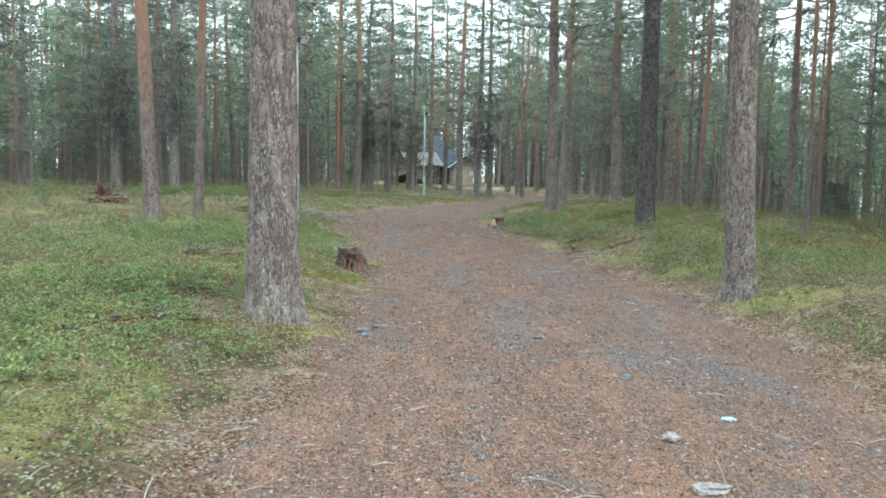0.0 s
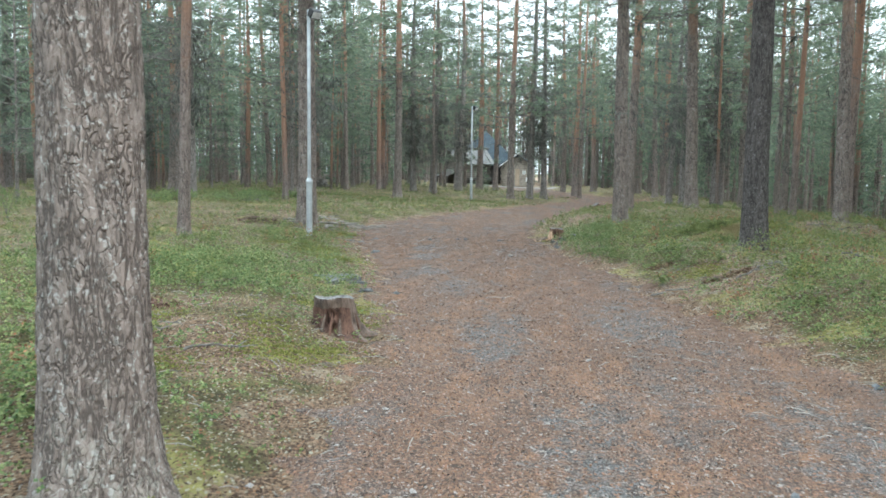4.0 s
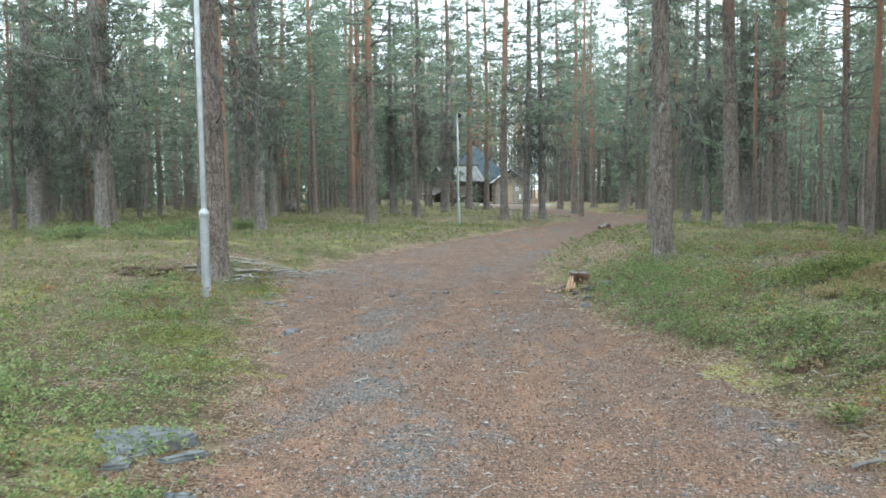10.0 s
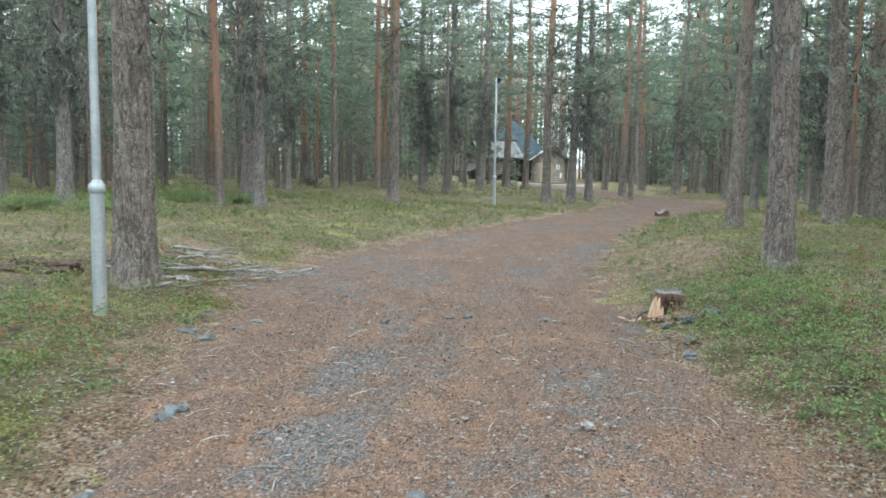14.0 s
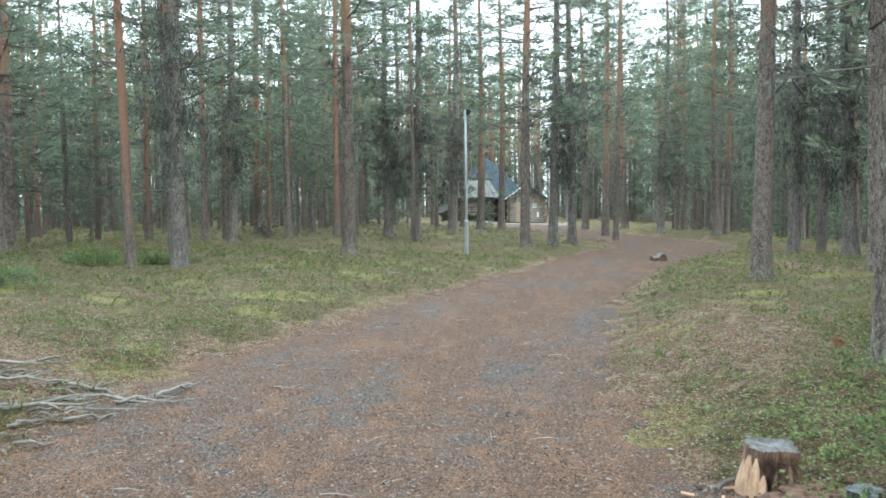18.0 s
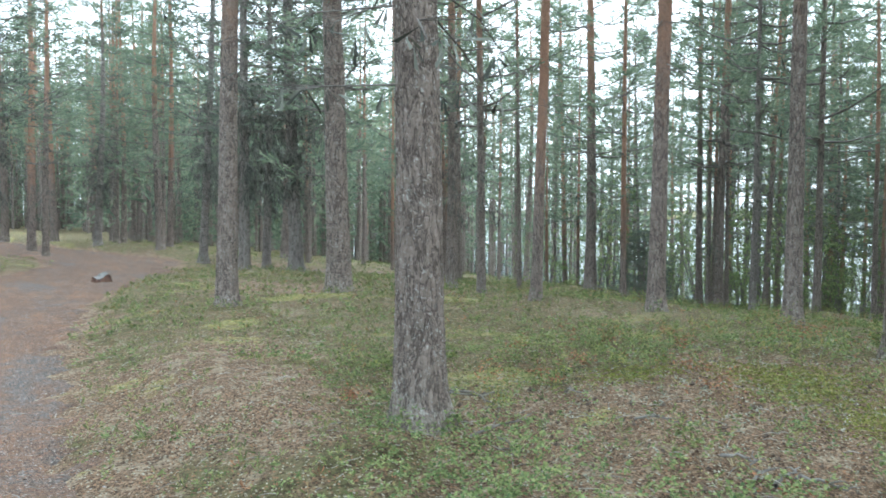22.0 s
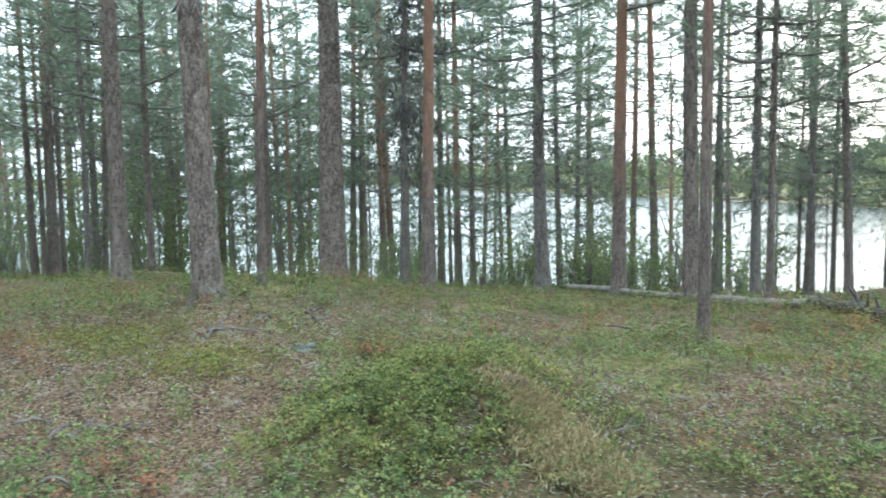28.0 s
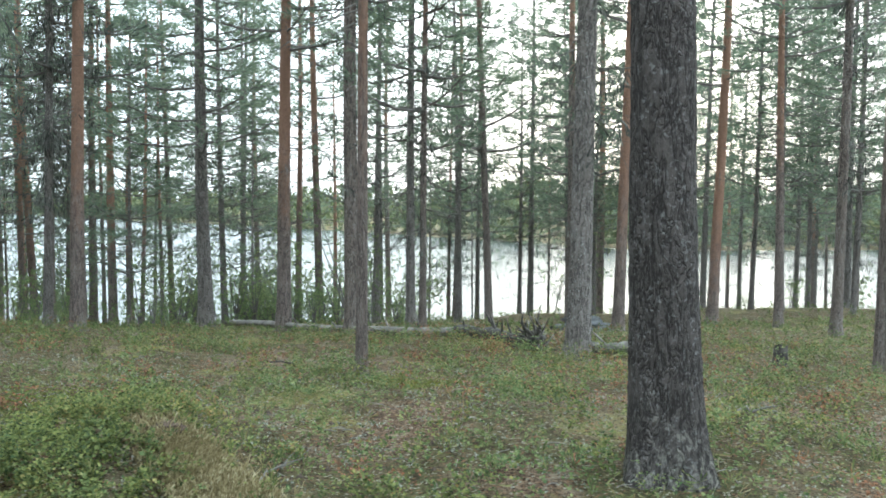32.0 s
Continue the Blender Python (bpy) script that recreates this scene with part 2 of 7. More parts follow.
def bark_material(name, turn, low, high, flakes):
    """Pine bark: grey-brown plates below, thin orange bark above the height turn."""
    m = Nodes(name)
    p = m.where("Object")
    tall = m.where("Object", (1, 1, 0.24))
    flow = m.noise(tall, 13, 4, 0.6, 0.25)
    crack = m.math("ABSOLUTE", m.math("SUBTRACT", flow, 0.5))
    wander = m.n.new("ShaderNodeTexNoise")
    m.put(wander.inputs["Vector"], m.where("Object", (1, 1, 0.5)))
    wander.inputs["Scale"].default_value, wander.inputs["Detail"].default_value = 9.0, 3.0
    bent = m.n.new("ShaderNodeVectorMath")
    bent.operation = "MULTIPLY_ADD"
    m.l.new(wander.outputs["Color"], bent.inputs[0])
    bent.inputs[1].default_value = (0.16, 0.16, 0.16)
    m.l.new(m.where("Object", (1, 1, 0.42)), bent.inputs[2])
    gaps = m.noise(m.where("Object", (1, 1, 0.5)), 11, 4, 0.7)
    seams = m.math("ADD", m.cells(bent.outputs["Vector"], 38, "DISTANCE_TO_EDGE"), m.math("MULTIPLY", m.step(gaps, 0.42, 0.62), 0.16))
    plates = m.math("MINIMUM", m.math("MULTIPLY", crack, 1.3), m.math("MULTIPLY", seams, 0.45))
    skin = m.noise(m.where("Object", (1, 1, 0.75)), 38, 6, 0.72)
    plate_tone = m.cells(bent.outputs["Vector"], 38, out="Color")
    split = m.n.new("ShaderNodeSeparateColor")
    m.l.new(plate_tone, split.inputs[0])
    patch = m.noise(m.where("Object", (1, 1, 0.6)), 6.0, 6, 0.75)
    tone = m.math("ADD", m.math("MULTIPLY", split.outputs[0], 0.26), m.math("MULTIPLY", skin, 0.80))
    grey = m.mix(m.step(tone, 0.28, 0.82), low, tuple(1.75 * c for c in low))
    grey = m.mix(m.math("MULTIPLY", m.math("MULTIPLY", m.step(patch, 0.45, 0.7), m.step(skin, 0.45, 0.62)), 0.35), grey, flakes)
    flecks = m.noise(m.where("Object", (1, 1, 0.9)), 40, 4, 0.6, 0.6)
    grey = m.mix(m.math("MULTIPLY", m.step(flecks, 0.555, 0.62), m.step(patch, 0.38, 0.54)), grey, tuple(1.35 * c for c in flakes))
    grey = m.mix(m.math("MULTIPLY", m.step(plates, 0.044, 0.006), 0.9), grey, tuple(0.42 * c for c in low))
    foot = m.math("ADD", m.z_of(p), m.math("MULTIPLY", m.math("SUBTRACT", patch, 0.5), -2.2))
    grey = m.mix(m.math("MULTIPLY", m.math("MULTIPLY", m.step(foot, 0.55, 0.05), m.step(tone, 0.5, 0.7)), 0.6), grey, (0.26, 0.245, 0.215))
    orange = m.mix(m.step(skin, 0.3, 0.7), tuple(0.62 * c for c in high), high)
    h = m.math("ADD", m.z_of(p), m.math("MULTIPLY", m.math("SUBTRACT", patch, 0.5), 5.0))
    start = m.math("ADD", m.math("MULTIPLY", m.random(), 3.0), turn)
    base = m.mix(m.step(m.math("SUBTRACT", h, start), -1.2, 1.6), grey, orange)
    return m.done(base, 0.92, m.bump(m.step(plates, 0.0, 0.10), 0.8, 0.018, m.bump(skin, 0.7, 0.01)), gloss=0.15)


def leaf_material(name, tones, rough=0.7, through=0.0, gloss=0.08):
    """Leaves or flakes of several tones: each its own, and drifting from patch to patch."""
    m = Nodes(name)
    p = m.where("World")
    drift = m.math("ADD", m.math("MULTIPLY", m.noise(p, 0.9, 4, 0.65), 1.3), -0.65)
    tone = m.math("ADD", m.island(), drift)
    base = None
    for k, (at, colour) in enumerate(tones):
        base = colour if base is None else m.mix(m.step(tone, at - 0.12, at + 0.12), base, colour)
    m.done(base, rough, gloss=gloss)
    if through:
        t, add = m.n.new("ShaderNodeBsdfTranslucent"), m.n.new("ShaderNodeMixShader")
        m.put(t.inputs["Color"], base)
        add.inputs[0].default_value = through
        m.l.new(m.bsdf.outputs[0], add.inputs[1])
        m.l.new(t.outputs[0], add.inputs[2])
        m.l.new(add.outputs[0], m.n["Material Output"].inputs[0])
    return m.mat


def grained(name, dark, light, scale=8.0, stretch=(1, 1, 1), rough=0.85, metal=0.0, depth=0.01, kind="Object", gloss=0.3):
    """A surface of two tones with coarse stains and fine relief."""
    m = Nodes(name)
    p = m.where(kind, stretch)
    a, b = m.noise(p, scale, 5, 0.65), m.noise(p, scale * 7, 4, 0.7)
    tone = m.math("ADD", m.math("MULTIPLY", a, 0.65), m.math("MULTIPLY", b, 0.35))
    base = m.mix(m.step(tone, 0.34, 0.66), dark, light)
    return m.done(base, rough, m.bump(tone, 0.6, depth), metal, gloss)


M_GROUND, M_PATH = ground_material(), path_material()
M_BARK = bark_material("pine_bark", 4.5, (0.148, 0.120, 0.106), (0.35, 0.212, 0.152), (0.25, 0.24, 0.225))
M_BARK_RED = bark_material("pine_bark_red", 0.8, (0.148, 0.118, 0.106), (0.36, 0.212, 0.152), (0.23, 0.215, 0.195))
M_BARK_GREY = bark_material("pine_bark_grey", 9.0, (0.150, 0.132, 0.122), (0.27, 0.17, 0.12), (0.28, 0.275, 0.26))
# darker copy of the brown bark: back-light shade put into the colour
M_BARK_BACKLIT = bark_material("pine_bark_backlit", 9.0, (0.062, 0.054, 0.051), (0.2, 0.13, 0.1), (0.125, 0.121, 0.117))
M_TWIG = grained("dead_twig", (0.075, 0.067, 0.061), (0.175, 0.160, 0.146), 6)
M_LICHEN = leaf_material("beard_lichen", ((0, (0.065, 0.070, 0.062)), (0.5, (0.150, 0.156, 0.136))), 0.9)
M_PINE = leaf_material("pine_needles", ((0, (0.120, 0.158, 0.118)), (0.35, (0.178, 0.222, 0.156)), (0.75, (0.238, 0.280, 0.188))), 0.6, 0.55)
M_SPRUCE = leaf_material("spruce_needles", ((0, (0.080, 0.098, 0.080)), (0.5, (0.142, 0.166, 0.128))), 0.65, 0.42)
M_BIRCH = leaf_material("birch_leaves", ((0, (0.128, 0.176, 0.078)), (0.4, (0.190, 0.246, 0.112)), (0.8, (0.285, 0.320, 0.150))), 0.6, 0.55)
M_FARSHORE = leaf_material("far_shore_leaves", ((0, (0.100, 0.118, 0.066)), (0.5, (0.150, 0.168, 0.088)), (0.9, (0.20, 0.20, 0.10))), 0.8, 0.3)
M_BILBERRY = leaf_material("bilberry_leaves", ((0, (0.074, 0.114, 0.050)), (0.25, (0.136, 0.178, 0.072)), (0.6, (0.204, 0.246, 0.102)), (0.97, (0.285, 0.298, 0.126)), (1.25, (0.25, 0.16, 0.09))), 0.55, 0.38)
M_LINGON = leaf_material("lingonberry_leaves", ((0, (0.078, 0.104, 0.042)), (0.35, (0.140, 0.172, 0.066)), (0.65, (0.215, 0.216, 0.096)), (0.95, (0.245, 0.180, 0.096))), 0.65, 0.34)
M_REDLEAF = leaf_material("reddened_leaves", ((0, (0.150, 0.090, 0.055)), (0.4, (0.240, 0.130, 0.075)), (0.75, (0.320, 0.145, 0.085)), (1.0, (0.33, 0.20, 0.10))), 0.7, 0.3)
M_HUMMOCK = leaf_material("yellowing_dwarf_shrub_leaves", ((0, (0.056, 0.078, 0.032)), (0.2, (0.120, 0.146, 0.050)), (0.5, (0.200, 0.220, 0.074)), (0.85, (0.29, 0.28, 0.100)), (1.0, (0.28, 0.15, 0.075))), 0.6, 0.38)
M_MOSS = leaf_material("moss_shoots", ((0, (0.090, 0.100, 0.028)), (0.4, (0.165, 0.175, 0.045)), (0.8, (0.245, 0.240, 0.070))), 0.8, 0.25)
M_REINDEER = leaf_material("reindeer_lichen_tips", ((0, (0.170, 0.175, 0.140)), (0.4, (0.270, 0.275, 0.225)), (0.8, (0.360, 0.360, 0.300))), 0.85, 0.15)
M_DRYGRASS = leaf_material("dry_grass", ((0, (0.175, 0.140, 0.072)), (0.4, (0.300, 0.252, 0.140)), (0.8, (0.400, 0.350, 0.225))), 0.8, 0.3)
M_FLAKE = leaf_material("bark_flakes", ((0, (0.058, 0.037, 0.027)), (0.22, (0.120, 0.080, 0.054)), (0.50, (0.165, 0.112, 0.072)), (0.85, (0.21, 0.152, 0.104)), (1.2, (0.30, 0.27, 0.225))), 0.9)
M_STREW = leaf_material("path_strewing", ((0, (0.044, 0.036, 0.033)), (0.25, (0.084, 0.056, 0.042)), (0.50, (0.143, 0.085, 0.055)), (0.80, (0.166, 0.094, 0.060)), (1.15, (0.150, 0.122, 0.106)), (1.32, (0.23, 0.205, 0.185))), 0.9)
M_ZINC = grained("galvanised_steel", (0.27, 0.29, 0.30), (0.40, 0.42, 0.43), 5, rough=0.55, metal=0.5, depth=0.001)
M_BLACK = grained("black_lamp_housing", (0.012, 0.012, 0.013), (0.03, 0.03, 0.032), 9, rough=0.45, depth=0.001)
M_LENS = grained("lamp_glass", (0.35, 0.36, 0.36), (0.5, 0.5, 0.5), 9, rough=0.15, depth=0.0005)
M_STONE = grained("grey_stone", (0.040, 0.043, 0.046), (0.135, 0.140, 0.143), 14, rough=0.8, depth=0.012, kind="World")
M_PEBBLE = grained("pebbles", (0.10, 0.090, 0.085), (0.30, 0.275, 0.255), 30, rough=0.8, depth=0.003, kind="World")
M_DEADWOOD = grained("silvered_dead_wood", (0.11, 0.098, 0.087), (0.31, 0.288, 0.258), 5, (1, 1, 1), 0.9, kind="World")
M_LOG = grained("weathered_grey_log", (0.075, 0.068, 0.062), (0.25, 0.23, 0.205), 7, (1, 1, 1), 0.92, depth=0.015, kind="World")
M_CONE = grained("dark_pine_cones", (0.035, 0.026, 0.020), (0.11, 0.08, 0.06), 60, rough=0.9, depth=0.004, kind="World")
M_ROTTEN = grained("rotten_red_wood", (0.024, 0.015, 0.012), (0.145, 0.080, 0.058), 17, (1, 1, 0.4), 0.95, depth=0.03)
M_FRESHWOOD = grained("split_orange_wood", (0.27, 0.155, 0.095), (0.52, 0.36, 0.245), 14, (1, 1, 0.25), 0.8, depth=0.012)
M_SHRED = grained("shredded_brown_wood", (0.040, 0.024, 0.018), (0.235, 0.145, 0.105), 18, (1, 1, 0.16), 0.95, depth=0.025)
M_STUMPSIDE = grained("weathered_stump_fibre", (0.036, 0.026, 0.021), (0.165, 0.122, 0.098), 20, (1, 1, 0.12), 0.95, depth=0.02)
M_STUMPTOP = grained("grey_sawn_wood", (0.075, 0.072, 0.070), (0.20, 0.193, 0.185), 22, rough=0.9, depth=0.004)
M_SOIL = grained("dark_soil", (0.022, 0.015, 0.011), (0.115, 0.078, 0.055), 16, rough=0.98, depth=0.03, kind="World")
M_CHAR = grained("charred_wood", (0.022, 0.019, 0.017), (0.115, 0.105, 0.095), 12, rough=0.9, depth=0.02, kind="World")
M_LOGWALL = grained("weathered_logs", (0.07, 0.060, 0.052), (0.21, 0.187, 0.164), 6, rough=0.9, depth=0.01)
M_PALELOG = grained("pale_brown_logs", (0.20, 0.168, 0.138), (0.38, 0.33, 0.28), 6, rough=0.85, depth=0.008)
M_DARKLOG = grained("blackened_logs", (0.025, 0.022, 0.020), (0.09, 0.08, 0.072), 6, rough=0.9, depth=0.01)
M_SHINGLE = grained("silver_shingles", (0.055, 0.054, 0.053), (0.185, 0.182, 0.176), 5, rough=0.95, depth=0.01, gloss=0.05)
M_SLATE = grained("blue_grey_roofing", (0.032, 0.043, 0.050), (0.062, 0.077, 0.088), 3, rough=0.95, depth=0.004, gloss=0.05)
M_DOORWOOD = grained("honey_brown_boards", (0.29, 0.215, 0.15), (0.42, 0.33, 0.25), 9, (1, 1, 0.2), 0.7, depth=0.003)
M_WHITE = grained("white_paint", (0.68, 0.69, 0.68), (0.82, 0.82, 0.81), 9, rough=0.6, depth=0.001)
M_YARD = grained("pale_yard_sand", (0.13, 0.12, 0.108), (0.21, 0.198, 0.18), 4, rough=0.95, depth=0.01, kind="World")
M_TIN = grained("bluish_wrapper", (0.25, 0.38, 0.47), (0.42, 0.55, 0.62), 9, rough=0.5, depth=0.002)


def water_material():
    m = Nodes("lake_water")
    p = m.where("World", (1.0, 0.45, 1.0))
    ripple = m.noise(p, 2.2, 3, 0.5)
    m.bsdf.inputs["IOR"].default_value = 1.33
    return m.done((0.012, 0.022, 0.024), 0.24, m.bump(ripple, 0.5, 0.06), gloss=0.5)


M_WATER = water_material()


# ---- lie of the land ----
# the path's two edges by y (metres ahead), then x of the west and of the east edge
EDGE_Y = (-12, -3, 3.2, 5.7, 8.8, 10.5, 11.5, 14.2, 15, 16.5, 17, 18.8, 20.3, 21.3, 23.1, 24.5, 25.6, 29.3, 31.3, 34.3, 38, 41, 44, 47, 51, 57, 66, 78)
EDGE_W = (-1.2, -0.5, -0.05, -0.12, -0.28, -0.65, -0.93, -1.5, -1.8, -2.25, -2.5, -2.85, -3.3, -3.4, -3.45, -3.0, -2.85, -2.16, -1.6, -0.87, -0.2, 0.5, 1.4, 2.5, 2.2, 0.0, -2.2, -4.5)
EDGE_E = (5.2, 3.9, 3.45, 3.5, 3.1, 2.87, 2.46, 1.9, 1.65, 1.3, 1.1, 0.8, 0.65, 0.45, 0.3, 0.4, 0.5, 0.75, 1.3, 1.69, 3.0, 3.75, 4.6, 6.3, 7.0, 5.2, 2.2, -0.2)
LAKE_Z = -3.4


def smooth(a, b, v):
    u = np.clip((v - a) / (b - a), 0, 1)
    return u * u * (3 - 2 * u)


def waves(x, y, s, seed):
    """Soft uneven waves of size s, about -1 to 1."""
    r = np.random.RandomState(seed)
    total = 0 * x
    for n in range(6):
        a, k, p = r.uniform(0, 6.283), r.uniform(0.6, 1.7) * 6.283 / s, r.uniform(0, 6.283)
        total = total + np.sin(k * (x * np.cos(a) + y * np.sin(a)) + p + 1.3 * np.sin(0.6 * k * (y * np.cos(a) - x * np.sin(a)) + 2 * p))
    return total / 2.6


def path_in(x, y):
    """Metres inside the main path's edge (negative outside)."""
    w, e = np.interp(y, EDGE_Y, EDGE_W), np.interp(y, EDGE_Y, EDGE_E)
    return np.minimum(x - w, e - x)


def branch_in(x, y):
    """Metres inside the side track that leaves to the east."""
    mid = 42.0 + 0.28 * np.clip(x - 3, 0, 30)
    return np.minimum(1.25 - np.abs(y - mid), np.minimum(x - 2.5, 27 - x))


def shore_x(y):
    return 38 + 0.006 * (y - 12) ** 2 + 1.2 * np.sin(y * 0.21) + 0.5 * np.sin(y * 0.83)


def mounds(x, y):
    """The hummock by the path, the bank round the tree feet."""
    z = 0.19 * np.exp(-(((x - 4.45) / 1.0) ** 2 + ((y - 18.05) / np.where(y < 18.05, 0.48, 0.85)) ** 2) ** 1.2)
    z = z + 0.05 * np.exp(-((x - 4.0) / 1.2) ** 2 - ((y - 18.2) / 1.2) ** 2)
    z = z + 0.16 * np.exp(-((x + 1.3) / 0.8) ** 2 - ((y - 9.1) / 0.8) ** 2)
    z = z + 0.12 * np.exp(-((x - 6.5) / 3.0) ** 2 - ((y - 31.0) / 2.0) ** 2)
    return z


# swells and dips of the forest floor: x, y, metres up
SWELLS = (
    (-3.9, 18.3, -0.13), (-2.8, 40.0, -0.21), (4.0, 15.2, 0.15), (3.8, 7.9, 0.2), (2.6, 22.3, -0.09), (9.4, 39.7, -0.07), (3.5, 30.5, -0.09),
    (5.6, 30.8, 0.14), (8.2, 28.4, 0.16), (10.1, 24.8, 0.17), (7.3, 21.6, 0.3), (13.0, 22.7, 0.29), (17.2, 19.7, 0.13), (10.0, 13.9, -0.08),
    (13.9, 15.5, 0.11), (15.1, 27.9, 0.3), (14.9, 34.8, 0.27), (2.9, 40.2, -0.15), (-5.7, 37.2, -0.09), (4.7, 22.0, 0.13), (18, 4, 0.3), (20, 7.5, 0.3), (16.5, 1, 0.3), (22, 11, 0.25), (23, 4, 0.3),
)


def ground_z(x, y):
    x, y = np.asarray(x, float), np.asarray(y, float)
    east = np.clip(x - 10, 0, None)
    z = -0.033 * np.clip(x, -10, 60) - 0.03 * east ** 1.35
    inside = np.maximum(path_in(x, y), branch_in(x, y))
    on = smooth(-1.7, 0.2, inside)
    side = np.where(x > np.interp(y, EDGE_Y, EDGE_E), 0.20 * (1 - smooth(8.5, 13, x)), 0.03)
    far = smooth(60, 75, y)
    rough = 0.035 * waves(x, y, 2.3, 5) + 0.05 * waves(x, y, 7.5, 6)
    z = z + on * -0.14 + (1 - on) * (side * (1 - far) + rough) + mounds(x, y) * (1 - on)
    for sx, sy, up in SWELLS:
        z = z + (1 - 0.8 * on) * up * np.exp(-((x - sx) ** 2 + (y - sy) ** 2) / 6.0)
    # the bank down to the water and the lake bed
    over = x - shore_x(y)
    z = np.where(over > -8, np.minimum(z, LAKE_Z + 0.35 - 0.09 * over), z)
    z = np.maximum(z, LAKE_Z - 2.5)
    beyond = x - (95 + 1.7 * np.clip(y + 20, 0, 200) + 6 * np.sin(y * 0.05))
    return np.where(beyond > -20, np.maximum(z, LAKE_Z - 0.1 + 0.012 * np.clip(beyond, 0, 200) + 5 * smooth(0, 150, beyond) - 0.02 * np.clip(-beyond, 0, 60)), z)


# ---- mesh helpers ----
class Bag:
    """Gathers points and faces (all of one corner count per call) into one mesh."""

    def __init__(self):
        self.v, self.f, self.m, self.count = [], [], [], 0

    def add(self, verts, faces, slot=0):
        verts, faces = np.asarray(verts, float).reshape(-1, 3), np.asarray(faces, int)
        self.v.append(verts)
        self.f.append(faces + self.count)
        self.m.append(np.full(len(faces), slot))
        self.count += len(verts)
        return self

    def mesh(self, name, *materials, smooth_faces=True):
        me = bpy.data.meshes.new(name)
        v = np.concatenate(self.v)
        sizes = np.concatenate([np.full(len(f), f.shape[1]) for f in self.f])
        corners = np.concatenate([f.ravel() for f in self.f])
        me.vertices.add(len(v))
        me.vertices.foreach_set("co", v.ravel())
        me.loops.add(len(corners))
        me.loops.foreach_set("vertex_index", corners)
        me.polygons.add(len(sizes))
        me.polygons.foreach_set("loop_start", np.r_[0, np.cumsum(sizes)[:-1]])
        me.polygons.foreach_set("material_index", np.concatenate(self.m))
        me.polygons.foreach_set("use_smooth", np.full(len(sizes), smooth_faces))
        for material in materials:
            me.materials.append(material)
        me.update(calc_edges=True)
        me.validate()
        return me


def tube(points, radii, sides=6, cap=True):
    """Points and faces of a tapered tube along a line of points."""
    points, radii = np.asarray(points, float), np.asarray(radii, float)
    along = np.gradient(points, axis=0)
    along /= np.linalg.norm(along, axis=1, keepdims=True) + 1e-9
    ref = np.where(np.abs(along[:, 2:3]) > 0.9, [[1.0, 0, 0]], [[0, 0, 1.0]])
    u = np.cross(along, ref)
    u /= np.linalg.norm(u, axis=1, keepdims=True) + 1e-9
    w = np.cross(along, u)
    a = np.linspace(0, 2 * np.pi, sides, endpoint=False)
    ring = points[:, None] + radii[:, None, None] * (np.cos(a)[None, :, None] * u[:, None] + np.sin(a)[None, :, None] * w[:, None])
    n = len(points)
    i, k = np.meshgrid(np.arange(n - 1), np.arange(sides), indexing="ij")
    k2 = (k + 1) % sides
    quads = np.stack([i * sides + k, i * sides + k2, (i + 1) * sides + k2, (i + 1) * sides + k], -1).reshape(-1, 4)
    return ring.reshape(-1, 3), quads


def box_parts(x0, y0, z0, x1, y1, z1):
    v = [(x, y, z) for z in (z0, z1) for y in (y0, y1) for x in (x0, x1)]
    return v, [(0, 2, 3, 1), (4, 5, 7, 6), (0, 1, 5, 4), (2, 6, 7, 3), (0, 4, 6, 2), (1, 3, 7, 5)]


def part(name, bag, materials, parent=None, label="", flat=False, at=None):
    """Links a bag, or a mesh, as one object under a thing."""
    materials = materials if isinstance(materials, tuple) else (materials,)
    me = bag.mesh(name, *materials, smooth_faces=not flat) if isinstance(bag, Bag) else bag
    ob = new(name, me)
    ob.parent = parent
    if at is not None:
        ob.matrix_basis = at
    return tagged(ob, label)


def thing(name, label, category, group="", at=None):
    ob = new(name)
    ob.empty_display_size = 0.2
    if at is not None:
        ob.matrix_basis = at
    return tagged(ob, label, category, group)


def rounded_box(x, y, z, edge=0.01):
    """A box round the origin with worn edges."""
    bm = bmesh.new()
    bmesh.ops.create_cube(bm, size=1)
    bmesh.ops.scale(bm, vec=(x, y, z), verts=bm.verts)
    bmesh.ops.bevel(bm, geom=bm.edges[:], offset=edge, segments=2, affect="EDGES", profile=0.6)
    me = bpy.data.meshes.new("box")
    bm.to_mesh(me)
    bm.free()
    return me


def lump(seed, sx, sy, sz, detail=3, rough=0.25, sharp=1.6):
    """A stone: a ball pushed in and out, flattened underneath."""
    bm = bmesh.new()
    bmesh.ops.create_icosphere(bm, subdivisions=detail, radius=1)
    off = Vector((seed * 7.3, seed * 3.1, seed * 1.7))
    for v in bm.verts:
        n = noise.noise(v.co * sharp + off) * rough + noise.noise(v.co * sharp * 3 + off) * rough * 0.35
        v.co *= 1 + n
        v.co = Vector((v.co.x * sx, v.co.y * sy, v.co.z * sz))
    me = bpy.data.meshes.new("stone")
    bm.to_mesh(me)
    bm.free()
    me.polygons.foreach_set("use_smooth", [detail > 2] * len(me.polygons))
    return me


def gz(x, y):
    return float(ground_z(x, y))


# ---- ground, path, water ----
def steps(low, a, b, high, fine, grow=1.13):
    mid = np.arange(a, b, fine)
    up, down = [b], [a - fine]
    d = fine
    while up[-1] < high:
        d *= grow
        up.append(up[-1] + d)
    d = fine
    while down[-1] > low:
        d *= grow
        down.append(down[-1] - d)
    return np.r_[down[::-1], mid, up]


